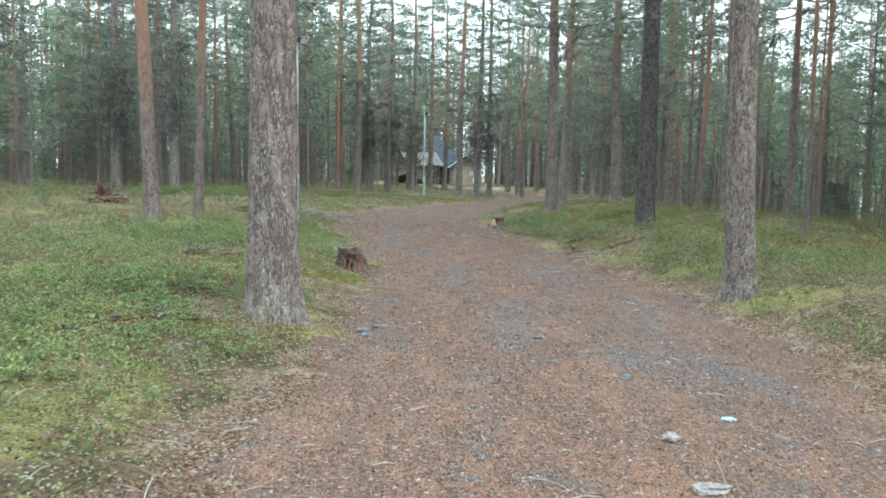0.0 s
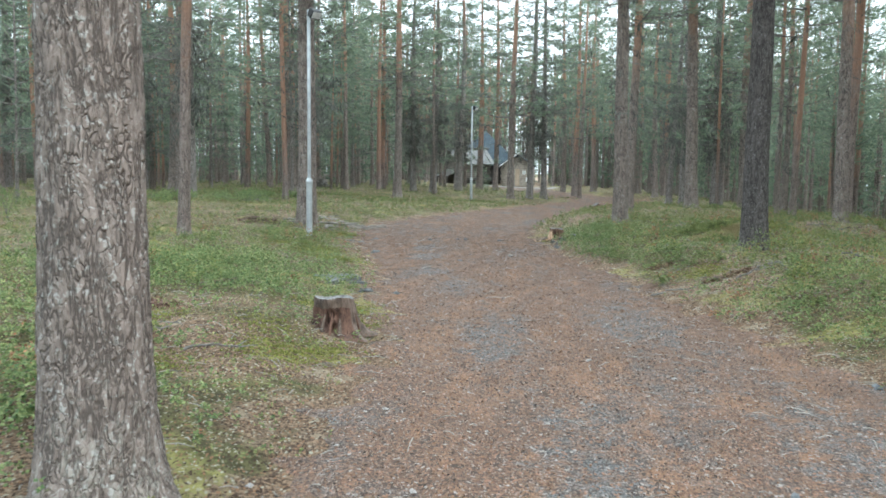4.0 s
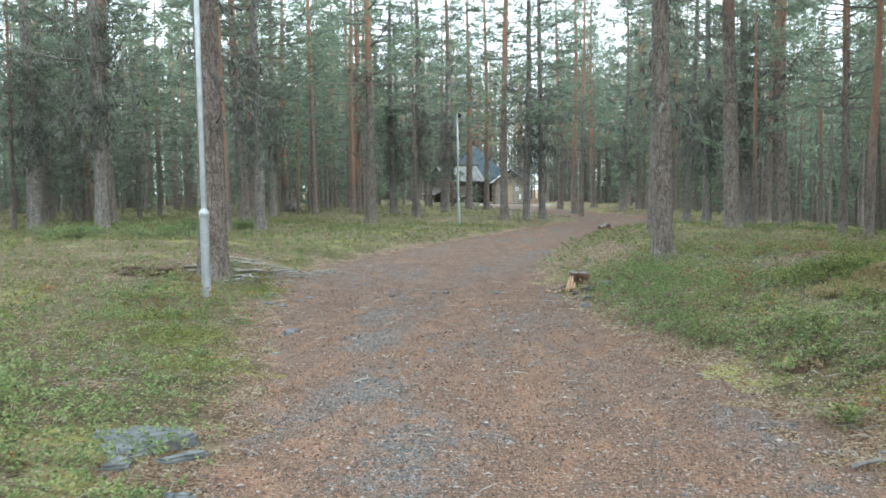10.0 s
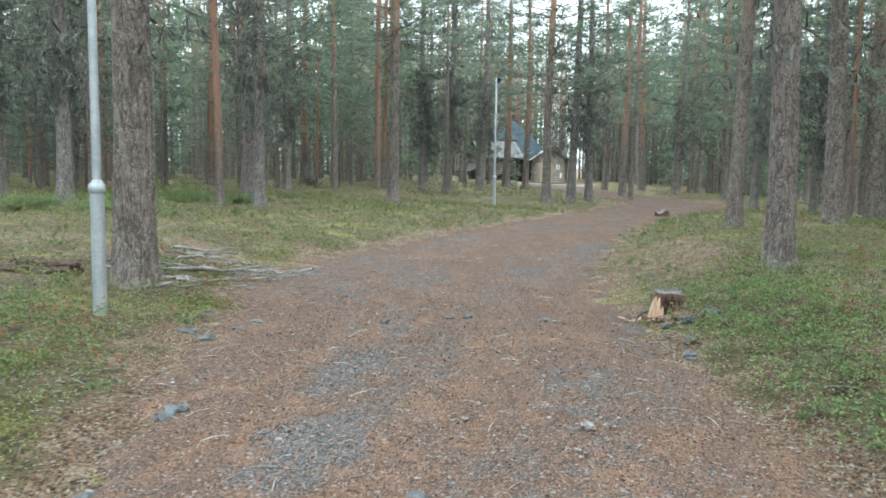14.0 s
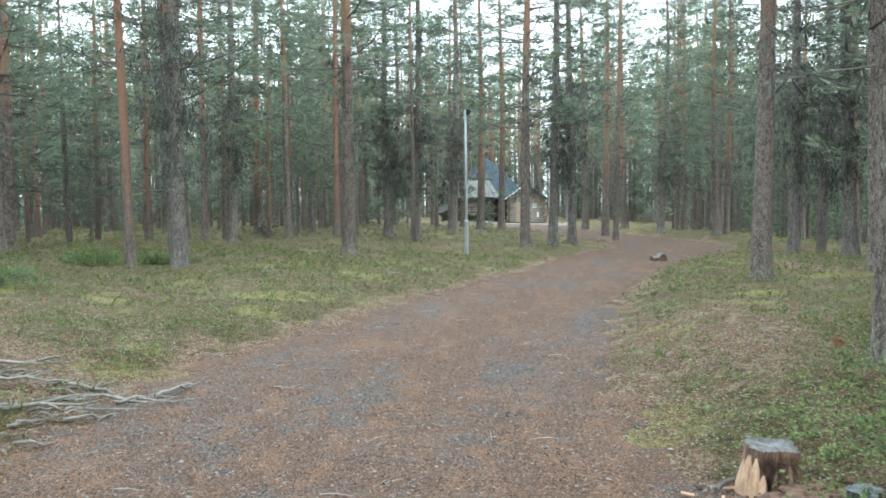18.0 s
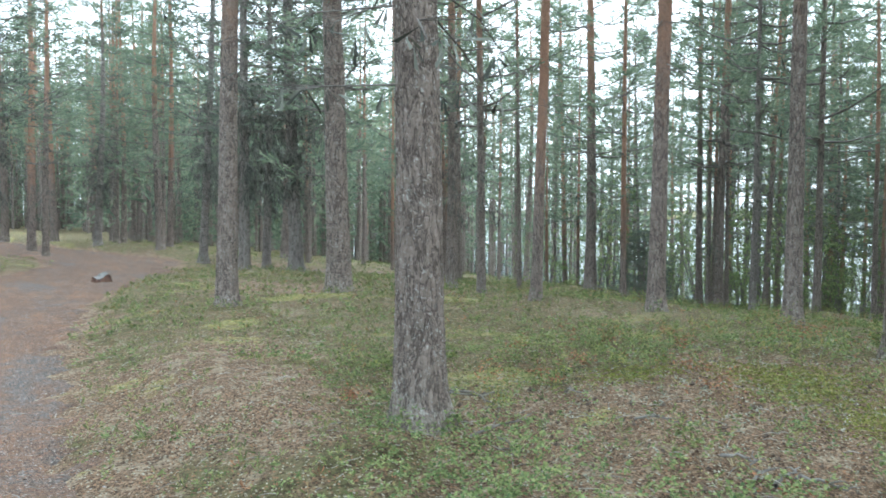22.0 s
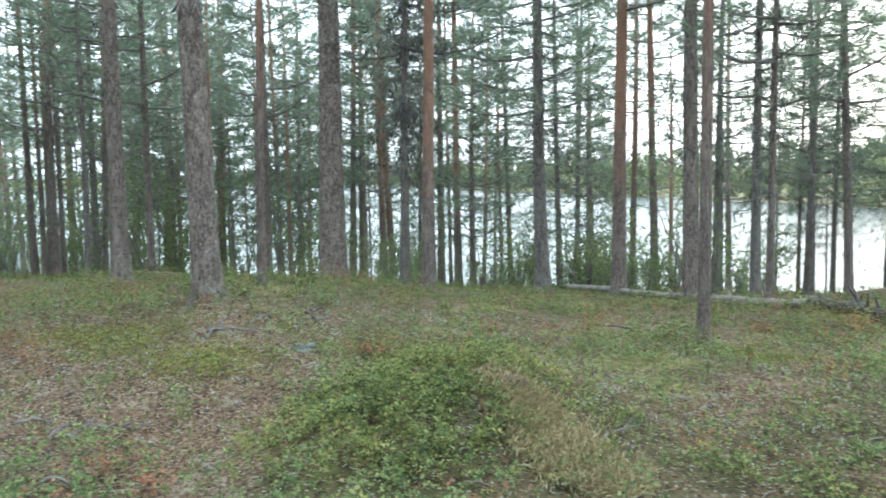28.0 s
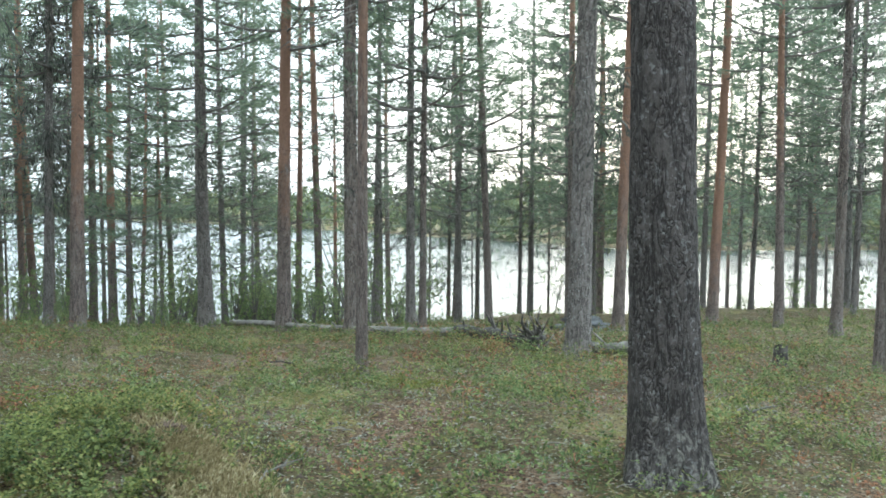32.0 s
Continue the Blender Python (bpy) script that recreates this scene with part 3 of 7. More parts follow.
def litter_at(x, y):
    """Where brown litter lies bare: 1 bare, 0 overgrown."""
    v = 0.9 * np.exp(-(((x - 4.6) / 2.6) ** 2 + ((y - 20.9) / 2.2) ** 2) ** 2)
    v = np.maximum(v, 0.8 * np.exp(-(((x - 4.9) / 1.1) ** 2 + ((y - 19.75) / 0.45) ** 2) ** 2))
    for cx, cy, rx, ry in ((-1.45, 8.2, 1.2, 1.0), (2.9, 12.8, 1.1, 1.4), (1.6, 24.6, 1.6, 3.2), (5.9, 33.0, 2.5, 2.0), (-3.2, 20.4, 1.1, 1.3), (-4.7, 21.6, 1.6, 1.2), (-1.1, 5.0, 0.9, 1.2)):
        v = np.maximum(v, 0.75 * np.exp(-((x - cx) / rx) ** 2 - ((y - cy) / ry) ** 2))
    for cx, cy, r in ((-2.6, 9.0, 0.9), (4.3, 18.1, 0.9), (5.4, 16.5, 0.9), (4.5, 16.8, 0.6), (4.3, 16.1, 0.6), (6.3, 14.8, 1.0), (5.6, 13.4, 1.0), (7.6, 15.8, 1.2), (5.6, 18.9, 0.8), (9.5, 17.5, 1.5), (8.5, 22.0, 1.2)):
        v = np.maximum(v, 0.5 * np.exp(-((x - cx) ** 2 + (y - cy) ** 2) / r ** 2))
    near = np.maximum(path_in(x, y), branch_in(x, y))
    v = np.maximum(v, smooth(-0.75, -0.1, near + 0.22 * waves(x, y, 1.1, 33)) * 0.9)
    return np.clip(v + 0.22 * waves(x, y, 1.7, 31), 0, 1)


def moss_at(x, y):
    v = np.clip(0.38 + 0.5 * waves(x, y, 2.6, 41), 0, 0.95)
    for cx, cy, r in ((-2.85, 15.3, 0.5), (-1.2, 10.0, 0.35), (-0.75, 10.3, 0.3), (-1.0, 8.0, 0.4), (0.75, 19.8, 0.15), (-1.0, 4.55, 0.3), (-0.66, 8.2, 0.4), (5.2, 20.3, 0.6), (5.6, 21.5, 0.8), (3.0, 13.6, 0.4), (7.4, 16.2, 0.5)):
        v = np.maximum(v, 1.25 * np.exp(-((x - cx) ** 2 + (y - cy) ** 2) / r ** 2))
    return v


def cover_layer(me, red, green, blue):
    c = me.color_attributes.new("cover", "FLOAT_COLOR", "POINT")
    c.data.foreach_set("color", np.stack([red, green, blue, np.ones(len(red))], -1).ravel())


def grid_mesh(name, X, Y, Z, material):
    n, k = X.shape
    i, j = np.meshgrid(np.arange(n - 1), np.arange(k - 1), indexing="ij")
    q = np.stack([i * k + j, (i + 1) * k + j, (i + 1) * k + j + 1, i * k + j + 1], -1).reshape(-1, 4)
    return Bag().add(np.stack([X, Y, Z], -1).reshape(-1, 3), q).mesh(name, material)


gx, gy = steps(-900, -7, 13, 1400, 0.15), steps(-900, -3, 34, 1400, 0.16)
GX, GY = np.meshgrid(gx, gy, indexing="ij")
GZ = ground_z(GX, GY) + 0.012 * waves(GX, GY, 0.55, 8) * (np.abs(GX) < 30)
ground_mesh = grid_mesh("ground", GX, GY, GZ, M_GROUND)
FX, FY = GX.ravel(), GY.ravel()
cover_layer(ground_mesh, litter_at(FX, FY), moss_at(FX, FY), np.clip(0.35 + 0.5 * waves(FX, FY, 3.4, 43), 0, 1))
tagged(new("ground", ground_mesh), "forest floor of moss, dwarf shrubs and brown needle litter", "ground", kind="structure")


def strip(name, X, Y, inside, label, bare):
    edge = inside + 0.22 + 0.16 * waves(X, Y, 0.9, 17) + 0.07 * waves(X, Y, 0.33, 18)
    Z = ground_z(X, Y) + 0.012 * waves(X, Y, 0.55, 8) + 0.022 + 0.0012 * np.clip(Y - 22, 0, 40) - 0.11 * (1 - smooth(-0.22, 0.28, edge)) + 0.006 * waves(X, Y, 0.4, 19)
    me = grid_mesh(name, X, Y, Z, M_PATH)
    z0 = np.zeros(X.size)
    cover_layer(me, bare(X, Y).ravel(), z0, z0)
    return tagged(new(name, me), label, "path", kind="structure")


def bare_gravel(x, y):
    """Where the grey gravel shows through the needles: wheel ruts and hollows."""
    v = 0 * x
    for cx, cy, rx, ry, bare in ((-1.1, 15.75, 0.33, 0.75, 0.95), (-1.35, 17.2, 0.22, 0.9, 0.95), (-0.68, 13.85, 0.3, 0.55, 0.95), (-0.2, 12.3, 0.5, 1.1, 0.62), (0.5, 9.6, 0.5, 1.8, 0.62), (1.9, 10.8, 0.6, 1.9, 0.62), (0.3, 17.3, 0.5, 1.0, 0.62), (-1.6, 22.0, 0.4, 2.0, 0.62), (1.2, 6.0, 0.5, 2.0, 0.62), (2.6, 7.2, 0.4, 2.0, 0.62)):
        v = np.maximum(v, bare * np.exp(-(((x - cx) / rx) ** 2 + ((y - cy) / ry) ** 2) ** 1.3))
    w, e = np.interp(y, EDGE_Y, EDGE_W), np.interp(y, EDGE_Y, EDGE_E)
    u = (x - w) / (e - w)
    return np.maximum(v, 0.42 * np.exp(-((u - 0.3) / 0.08) ** 2) + 0.36 * np.exp(-((u - 0.70) / 0.1) ** 2))


py = np.r_[np.arange(-12, 34, 0.11), np.arange(34, 78, 0.3)]
pu = np.linspace(0, 1, 44)
PY, PU = np.meshgrid(py, pu, indexing="ij")
pw, pe = np.interp(PY, EDGE_Y, EDGE_W) - 0.75, np.interp(PY, EDGE_Y, EDGE_E) + 0.75
PX = pw + (pe - pw) * PU
strip("path", PX, PY, path_in(PX, PY), "trodden forest path of reddish needles and grey gravel", bare_gravel)
bx = np.arange(3.4, 27, 0.25)
BX, BU = np.meshgrid(bx, np.linspace(-1.7, 1.7, 16), indexing="ij")
BY = 42.0 + 0.28 * (BX - 3) + BU
strip("side_path", BX, BY, branch_in(BX, BY), "side path of brown needles leading off to the east", lambda x, y: 0 * x)

lake_mesh = Bag().add([(20, -900, LAKE_Z), (1300, -900, LAKE_Z), (1300, 1300, LAKE_Z), (20, 1300, LAKE_Z)], [(0, 1, 2, 3)]).mesh("water", M_WATER)
tagged(new("water", lake_mesh), "bright still lake mirroring the evening sky", "lake", kind="structure")


# ---- pines and spruces ----
def trunk_mesh(name, seed, height, radius, material, sides=12, rings=22, relief=0.0):
    r = np.random.RandomState(seed)
    u = np.linspace(0, 1, rings) ** 1.7
    z = u * height - 0.12
    a = np.linspace(0, 2 * np.pi, sides, endpoint=False)
    Zg, A = np.meshgrid(z, a, indexing="ij")
    taper = radius * (0.06 + 0.94 * (1 - u) ** 0.72)
    lobes = 1 + 0.5 * np.cos(A * 4 + r.uniform(0, 6)) * 0.5 + 0.3 * np.cos(A * 3 + r.uniform(0, 6))
    R = taper[:, None] + radius * (0.48 * np.exp(-np.clip(Zg + 0.12, 0, None) / 0.16) * np.clip(lobes, 0.2, 2) ** 1.5 + 0.22 * np.exp(-np.clip(Zg + 0.12, 0, None) / 0.6))
    R = R * (1 + 0.05 * np.cos(2 * A + r.uniform(0, 6)) + 0.03 * np.sin(Zg * 2.1 + 3 * A))
    if relief:
        q = np.empty(R.shape)
        for i in range(rings):
            for k in range(sides):
                p = Vector((math.cos(a[k]) * radius * 32, math.sin(a[k]) * radius * 32, z[i] * 11.5 + seed * 9.1))
                p = p + 0.9 * noise.noise_vector(p * 0.55) + 0.35 * noise.noise_vector(p * 1.9)
                d = noise.voronoi(p)[0]
                q[i, k] = min(1.0, (d[1] - d[0]) * 2.2) + 0.5 * noise.noise(p * 2.7)
        R = R + relief * (q - 0.6)
    bend = r.uniform(-1, 1, 4) * 0.09
    cx = bend[0] * np.sin(z * 0.33 + bend[1] * 20) + 0.04 * bend[2] * z
    cy = bend[1] * np.sin(z * 0.27 + bend[3] * 20) + 0.04 * bend[3] * z
    cx, cy = cx - cx[0], cy - cy[0]
    V = np.stack([cx[:, None] + R * np.cos(A), cy[:, None] + R * np.sin(A), Zg], -1).reshape(-1, 3)
    i, k = np.meshgrid(np.arange(rings - 1), np.arange(sides), indexing="ij")
    k2 = (k + 1) % sides
    q = np.stack([i * sides + k, i * sides + k2, (i + 1) * sides + k2, (i + 1) * sides + k], -1).reshape(-1, 4)
    return Bag().add(V, q).mesh(name, material), (z, cx, cy)


def sprays(bag, at, axis, count, length, width, rng, spread=0.8):
    """Tufts of needles: narrow blades that fan out from each point round its axis."""
    n = len(at)
    if not n:
        return
    d = axis[:, None, :] + spread * rng.normal(size=(n, count, 3))
    d /= np.linalg.norm(d, axis=2, keepdims=True)
    side = np.cross(d, rng.normal(size=(n, count, 3)))
    side /= np.linalg.norm(side, axis=2, keepdims=True) + 1e-9
    ln = length * rng.uniform(0.6, 1.2, (n, count, 1))
    root = at[:, None, :] + 0 * d
    tip = root + d * ln
    v = np.stack([root, tip + side * width, tip + d * ln * 0.15 - side * width], 2).reshape(-1, 3)
    bag.add(v, np.arange(len(v)).reshape(-1, 3))


def crown_meshes(name, seed, height, low, reach, limbs, droop, tufts, blades, size, line, needles, twig_low, twigs, lichen, shape=0.8):
    """Whorls of boughs between low and the top, each a flat spray of side twigs with needle tufts; bare and lichened twigs from twig_low to low."""
    rng = np.random.RandomState(seed)
    wood, green = Bag(), Bag()
    z, cx, cy = line
    whorls = max(4, limbs // 4)
    for n in range(limbs):
        u = (n // 4 + 0.75 * rng.uniform()) / whorls
        u = min(u, 0.985)
        h = low + (height - low - 0.25) * u
        ln = reach * (1 - u) ** shape * rng.uniform(0.5, 1.15) + 0.22
        a = n * 1.571 + (n // 4) * 0.8 + 0.45 * rng.normal()
        s = np.linspace(0, 1, 4)
        rise = rng.uniform(-0.12, 0.28) - droop * (1 - 0.6 * u)
        lift = ln * (rise * s + (0.2 + 0.5 * droop) * s ** 2.2)
        sway = ln * 0.12 * rng.normal() * s ** 2
        pts = np.stack([np.interp(h, z, cx) + np.cos(a) * ln * s - np.sin(a) * sway, np.interp(h, z, cy) + np.sin(a) * ln * s + np.cos(a) * sway, h + lift], -1)
        wood.add(*tube(pts, 0.010 + 0.02 * ln / 2.2 * (1 - s) + 0.002, 3))
        # side twigs in the bough's plane, to both sides in turn
        k = max(2, tufts // 2)
        t = np.linspace(0.30, 0.97, k) + 0.05 * rng.normal(size=k)
        at = np.stack([np.interp(t, s, pts[:, c]) for c in range(3)], -1)
        turn = a + np.where(np.arange(k) % 2 == 0, 1, -1) * rng.uniform(0.45, 1.15, k)
        long = ln * 0.46 * np.clip(1.12 - t, 0.15, 1) * rng.uniform(0.6, 1.2, k) + 0.12
        way = np.stack([np.cos(turn), np.sin(turn), rng.uniform(-0.12, 0.22, k)], -1)
        ends = at + way * long[:, None]
        if not name.startswith("far"):
            for p, q in zip(at, ends):
                wood.add(*tube([p, q], [0.007, 0.003], 3))
        spots = np.concatenate([ends, at + way * (0.5 * long)[:, None], pts[-1:]])
        ways = np.concatenate([way, way, [[np.cos(a), np.sin(a), 0.2]]]) + [0, 0, 0.22]
        spots = spots + rng.normal(size=spots.shape) * 0.045
        sprays(green, spots, ways, blades, size, size * (0.058 if name.startswith(("shore", "full")) else 0.066), rng, np.array([0.62, 0.62, 0.36]))
    hair = Bag()
    for n in range(twigs):
        h = rng.uniform(twig_low, low + 1.5)
        a, ln = rng.uniform(0, 6.283), rng.uniform(0.3, 1.3) * (0.5 + 0.5 * reach / 2)
        s = np.linspace(0, 1, 3)
        drop = -ln * rng.uniform(0.0, 0.55) * s ** 1.4 + ln * 0.2 * rng.normal() * s ** 2
        bow = ln * 0.2 * rng.normal() * s ** 2
        pts = np.stack([np.interp(h, z, cx) + np.cos(a) * ln * s - np.sin(a) * bow, np.interp(h, z, cy) + np.sin(a) * ln * s + np.cos(a) * bow, h + drop], -1)
        wood.add(*tube(pts, 0.011 * (1 - 0.8 * s), 3))
        for m in range(2 if lichen != 3 else 0):
            k = 1
            tip = pts[k] + ln * 0.35 * np.array([np.cos(a + rng.normal() * 0.9), np.sin(a + rng.normal() * 0.9), rng.normal() * 0.3 - 0.1])
            wood.add(*tube([pts[k], tip], [0.006, 0.002], 3))
        if lichen and rng.uniform() < 0.75:
            t = rng.uniform(0.15, 1.0, lichen)
            at = np.stack([np.interp(t, s, pts[:, k]) for k in range(3)], -1) + rng.normal(size=(lichen, 3)) * 0.07
            sprays(hair, at, np.tile([0, 0, -1.0], (lichen, 1)), 3, 0.17, 0.014, rng, 0.45)
    parts = [("branching", wood.mesh(name + "_branches", M_TWIG)), ("crown", green.mesh(name + "_crown", needles, smooth_faces=False))]
    if hair.v:
        parts.append(("lichen", hair.mesh(name + "_lichen", M_LICHEN, smooth_faces=False)))
    return parts


def kind_of_tree(name, seed, height, radius, bark, low, reach, limbs, droop, tufts, blades, size, needles, twig_low, twigs, lichen, shape=0.8):
    me, line = trunk_mesh(name + "_trunk", seed, height, radius, bark, 7 if name.startswith("far") else 12, 12 if name.startswith("far") else 22)
    return dict(trunk=me, line=line, height=height, radius=radius, rest=crown_meshes(name, seed + 1, height, low, reach, limbs, droop, tufts, blades, size, line, needles, twig_low, twigs, lichen, shape))


KINDS = {
    "tall": kind_of_tree("tall_pine", 1, 17.5, 0.15, M_BARK, 6.4, 2.4, 60, 0.05, 16, 9, 0.22, M_PINE, 3.0, 30, 3),
    "tall2": kind_of_tree("tall_pine_b", 5, 16.5, 0.15, M_BARK, 5.2, 2.2, 60, 0.12, 16, 9, 0.22, M_PINE, 2.4, 40, 5),
    "red": kind_of_tree("red_pine", 9, 16.0, 0.15, M_BARK_RED, 5.6, 2.1, 56, 0.05, 14, 9, 0.22, M_PINE, 3.2, 24, 0),
    "full": kind_of_tree("full_pine", 13, 14.5, 0.15, M_BARK, 3.4, 2.1, 64, 0.12, 12, 9, 0.22, M_PINE, 1.6, 30, 4),
    "shore": kind_of_tree("shore_pine", 17, 12.5, 0.15, M_BARK_GREY, 3.2, 2.0, 64, 0.18, 12, 9, 0.22, M_PINE, 1.0, 34, 3),
    "bearded": kind_of_tree("bearded_pine", 21, 15.0, 0.15, M_BARK_GREY, 4.0, 1.9, 56, 0.3, 12, 7, 0.23, M_SPRUCE, 2.0, 100, 12),
    "young": kind_of_tree("young_pine", 29, 6.5, 0.06, M_BARK_GREY, 1.0, 1.1, 40, 0.0, 8, 6, 0.20, M_PINE, 0.5, 8, 0),
    "fir": kind_of_tree("young_spruce", 33, 3.4, 0.045, M_BARK_GREY, 0.15, 0.95, 80, 0.15, 10, 8, 0.14, M_SPRUCE, 0.1, 4, 0, 1.0),
}
WORDS = {
    "tall": ("pine_tree", "tall Scots pine with grey plated bark turning orange above"),
    "tall2": ("pine_tree", "straight Scots pine with brown bark and dead lower twigs"),
    "red": ("pine_tree", "slender Scots pine with smooth orange-red bark"),
    "full": ("pine_tree", "Scots pine with needled boughs low on its trunk"),
    "shore": ("pine_tree", "slim grey-barked pine near the lake shore"),
    "bearded": ("pine_tree", "dark pine hung with grey beard lichen on dead twigs"),
    "young": ("young_pine", "young thin pine with green boughs from low down"),
    "fir": ("young_spruce", "small dark green young spruce growing from the moss"),
}
tree_rng = np.random.RandomState(77)


def plant(kind, x, y, width, lean=0.0, towards=0.0, tall=1.0, trunk=None, label=""):
    """One tree: an empty at its foot with trunk, branches and crown. width: the trunk's thickness in metres."""
    k = KINDS[kind]
    s = width / (2 * k["radius"])
    h = tall * tree_rng.uniform(0.93, 1.1)
    name, words = WORDS[kind]
    foot = thing(name, label or words, name.split("_")[0] + " tree", "trees of the forest",
                 Matrix.Translation((x, y, gz(x, y))) @ Matrix.Rotation(radians(towards), 4, "Z") @ Matrix.Rotation(radians(lean), 4, "Y"))
    turn = Matrix.Rotation(tree_rng.uniform(0, 6.28), 4, "Z")
    if trunk is None:
        part("trunk", k["trunk"], (), foot, at=turn @ Matrix.Diagonal((s, s, h, 1)))
    else:
        part("trunk", trunk, (), foot)
    c = min(1.25, max(0.75, s)) if kind not in ("young", "fir") else s
    for piece, me in k["rest"]:
        tagged(part(piece, me, (), foot, at=turn @ Matrix.Diagonal((c, c, h, 1))), kind="stuff")
    return foot


# trees that stand along the walk: kind, x, y, thickness
TREES_BY_PATH = (
    ("tall2", 9.4, 39.7, 0.56), ("tall", 3.5, 30.5, 0.32), ("tall", 5.6, 30.8, 0.41), ("red", 8.2, 28.4, 0.19),
    ("tall", 10.1, 24.8, 0.25), ("red", 12.8, 20.9, 0.21), ("red", 7.7, 16.7, 0.11), ("full", 8.2, 30.1, 0.15),
    ("full", -1.1, 42.9, 0.32), ("red", 9.1, 26.5, 0.27), ("full", 9.1, 32.7, 0.23), ("bearded", 8.3, 40.3, 0.41),
    ("bearded", 6.8, 40.5, 0.31), ("bearded", -0.2, 44.1, 0.31), ("bearded", 0.5, 45.7, 0.32), ("bearded", 6.9, 45.6, 0.28),
    ("bearded", 9.0, 45.2, 0.29), ("red", 10.1, 22.5, 0.11), ("tall2", 12.5, 8.7, 0.17), ("red", 7.7, 11.3, 0.11),
)
TREES_WEST = (
    ("red", -5.5, 16.1, 0.21), ("tall2", -5.7, 37.2, 0.37), ("red", -8.6, 30.9, 0.21),
    ("bearded", -7.8, 31.4, 0.28), ("bearded", -24.0, 37.1, 0.42), ("full", -14.3, 34.6, 0.42), ("full", -20.6, 40.9, 0.38),
    ("full", -16.1, 37.5, 0.42), ("red", -23.0, 35.2, 0.41), ("full", -18.1, 82.1, 0.42),
    ("bearded", -5.8, 48.4, 0.37), ("full", -10.0, 35.9, 0.42), ("bearded", -11.1, 42.2, 0.31), ("bearded", -10.5, 67.6, 0.42),
    ("bearded", -14.1, 30.1, 0.42), ("bearded", -10.9, 28.1, 0.34), ("full", -13.0, 49.7, 0.40), ("red", -15.9, 70.2, 0.42),
    ("bearded", -6.9, 48.3, 0.34), ("bearded", -5.0, 54.2, 0.42), ("tall2", -18.0, 39.3, 0.21), ("full", -16.5, 67.4, 0.38),
)
TREES_EAST = (
    ("tall", 13.0, 22.7, 0.42), ("shore", 17.2, 19.7, 0.29), ("tall2", 14.0, 16.7, 0.26), ("full", 16.8, 13.8, 0.17),
    ("full", 13.9, 15.5, 0.12), ("full", 15.1, 27.9, 0.16), ("full", 17.7, 26.5, 0.20), ("full", 14.9, 34.8, 0.29),
    ("full", 16.9, 32.0, 0.22), ("shore", 20.4, 33.6, 0.22), ("shore", 14.1, 28.7, 0.13), ("tall2", 21.4, 24.2, 0.22),
    ("red", 21.8, 22.8, 0.22), ("red", 15.6, 18.0, 0.26), ("shore", 16.4, 15.5, 0.19), ("full", 18.7, 11.5, 0.22),
    ("red", 14.7, 11.7, 0.22), ("shore", 20.9, 9.1, 0.22), ("bearded", 13.6, 21.6, 0.14), ("red", 17.3, 8.6, 0.24),
    ("red", 15.0, 8.3, 0.17), ("full", 21.7, 2.2, 0.22),
)
TREES_SHORE = (
    ("tall2", 35.1, 89.0, 0.42), ("red", 33.7, 89.7, 0.42), ("tall2", 51.9, 77.6, 0.42), ("shore", 55.0, 68.4, 0.42),
    ("shore", 56.9, 72.9, 0.42), ("shore", 27.1, 39.5, 0.20), ("tall2", 26.1, 52.1, 0.42), ("full", 32.5, 39.5, 0.22),
    ("full", 28.4, 30.8, 0.22), ("tall2", 29.3, 28.7, 0.22), ("red", 24.8, 25.8, 0.22), ("full", 31.4, 20.1, 0.22),
    ("red", 22.5, 17.5, 0.22), ("tall2", 30.7, 23.1, 0.22), ("red", 26.0, 18.3, 0.22), ("full", 24.9, 13.4, 0.21),
    ("shore", 25.4, 10.9, 0.22), ("full", 24.1, 26.9, 0.22), ("red", 36.2, -1.1, 0.20), ("full", 34.7, -1.5, 0.22),
)
TREES_FAR = (
    ("full", 7.3, 54.6, 0.37), ("tall2", 1.8, 69.5, 0.41), ("red", -4.2, 60.1, 0.42), ("red", 2.4, 57.9, 0.39), ("far_tall", 9.4, 68.0, 0.3), ("far_full", 11.0, 74.0, 0.3), ("far_tall", 5.4, 90.0, 0.34), ("far_full", 8.4, 84.0, 0.3), ("far_tall", 1.0, 98.0, 0.36), ("far_tall", -1.5, 93.5, 0.34), ("far_tall", 3.0, 102.0, 0.3), ("far_tall", -9.5, 97.0, 0.36), ("far_full", -13.0, 92.0, 0.3),
    ("red", 4.1, 66.7, 0.41), ("red", 11.5, 50.2, 0.42), ("red", -3.1, 60.7, 0.35), ("bearded", 5.5, 60.6, 0.35),
    ("tall2", 7.3, 64.3, 0.30), ("full", 2.6, 53.2, 0.25), ("red", 7.9, 55.6, 0.27), ("red", 12.8, 52.9, 0.32),
)

# the trees that the path passes closest, with plated bark
NEAR = (("tall", -0.84, 5.44, 0.4, 0.6, 200),
        ("tall", 3.98, 15.16, 0.36, 1.0, 80),
        ("tall", 3.78, 7.88, 0.3, 1.2, 180),
        ("tall2", 2.58, 22.27, 0.34, 0.8, 250),
        ("tall2", -4.36, 19.7, 0.4, 1.0, 190),
        ("tall", 7.34, 21.6, 0.29, 1.6, 120),
        ("tall2", 9.97, 13.88, 0.3, 0.6, 40))
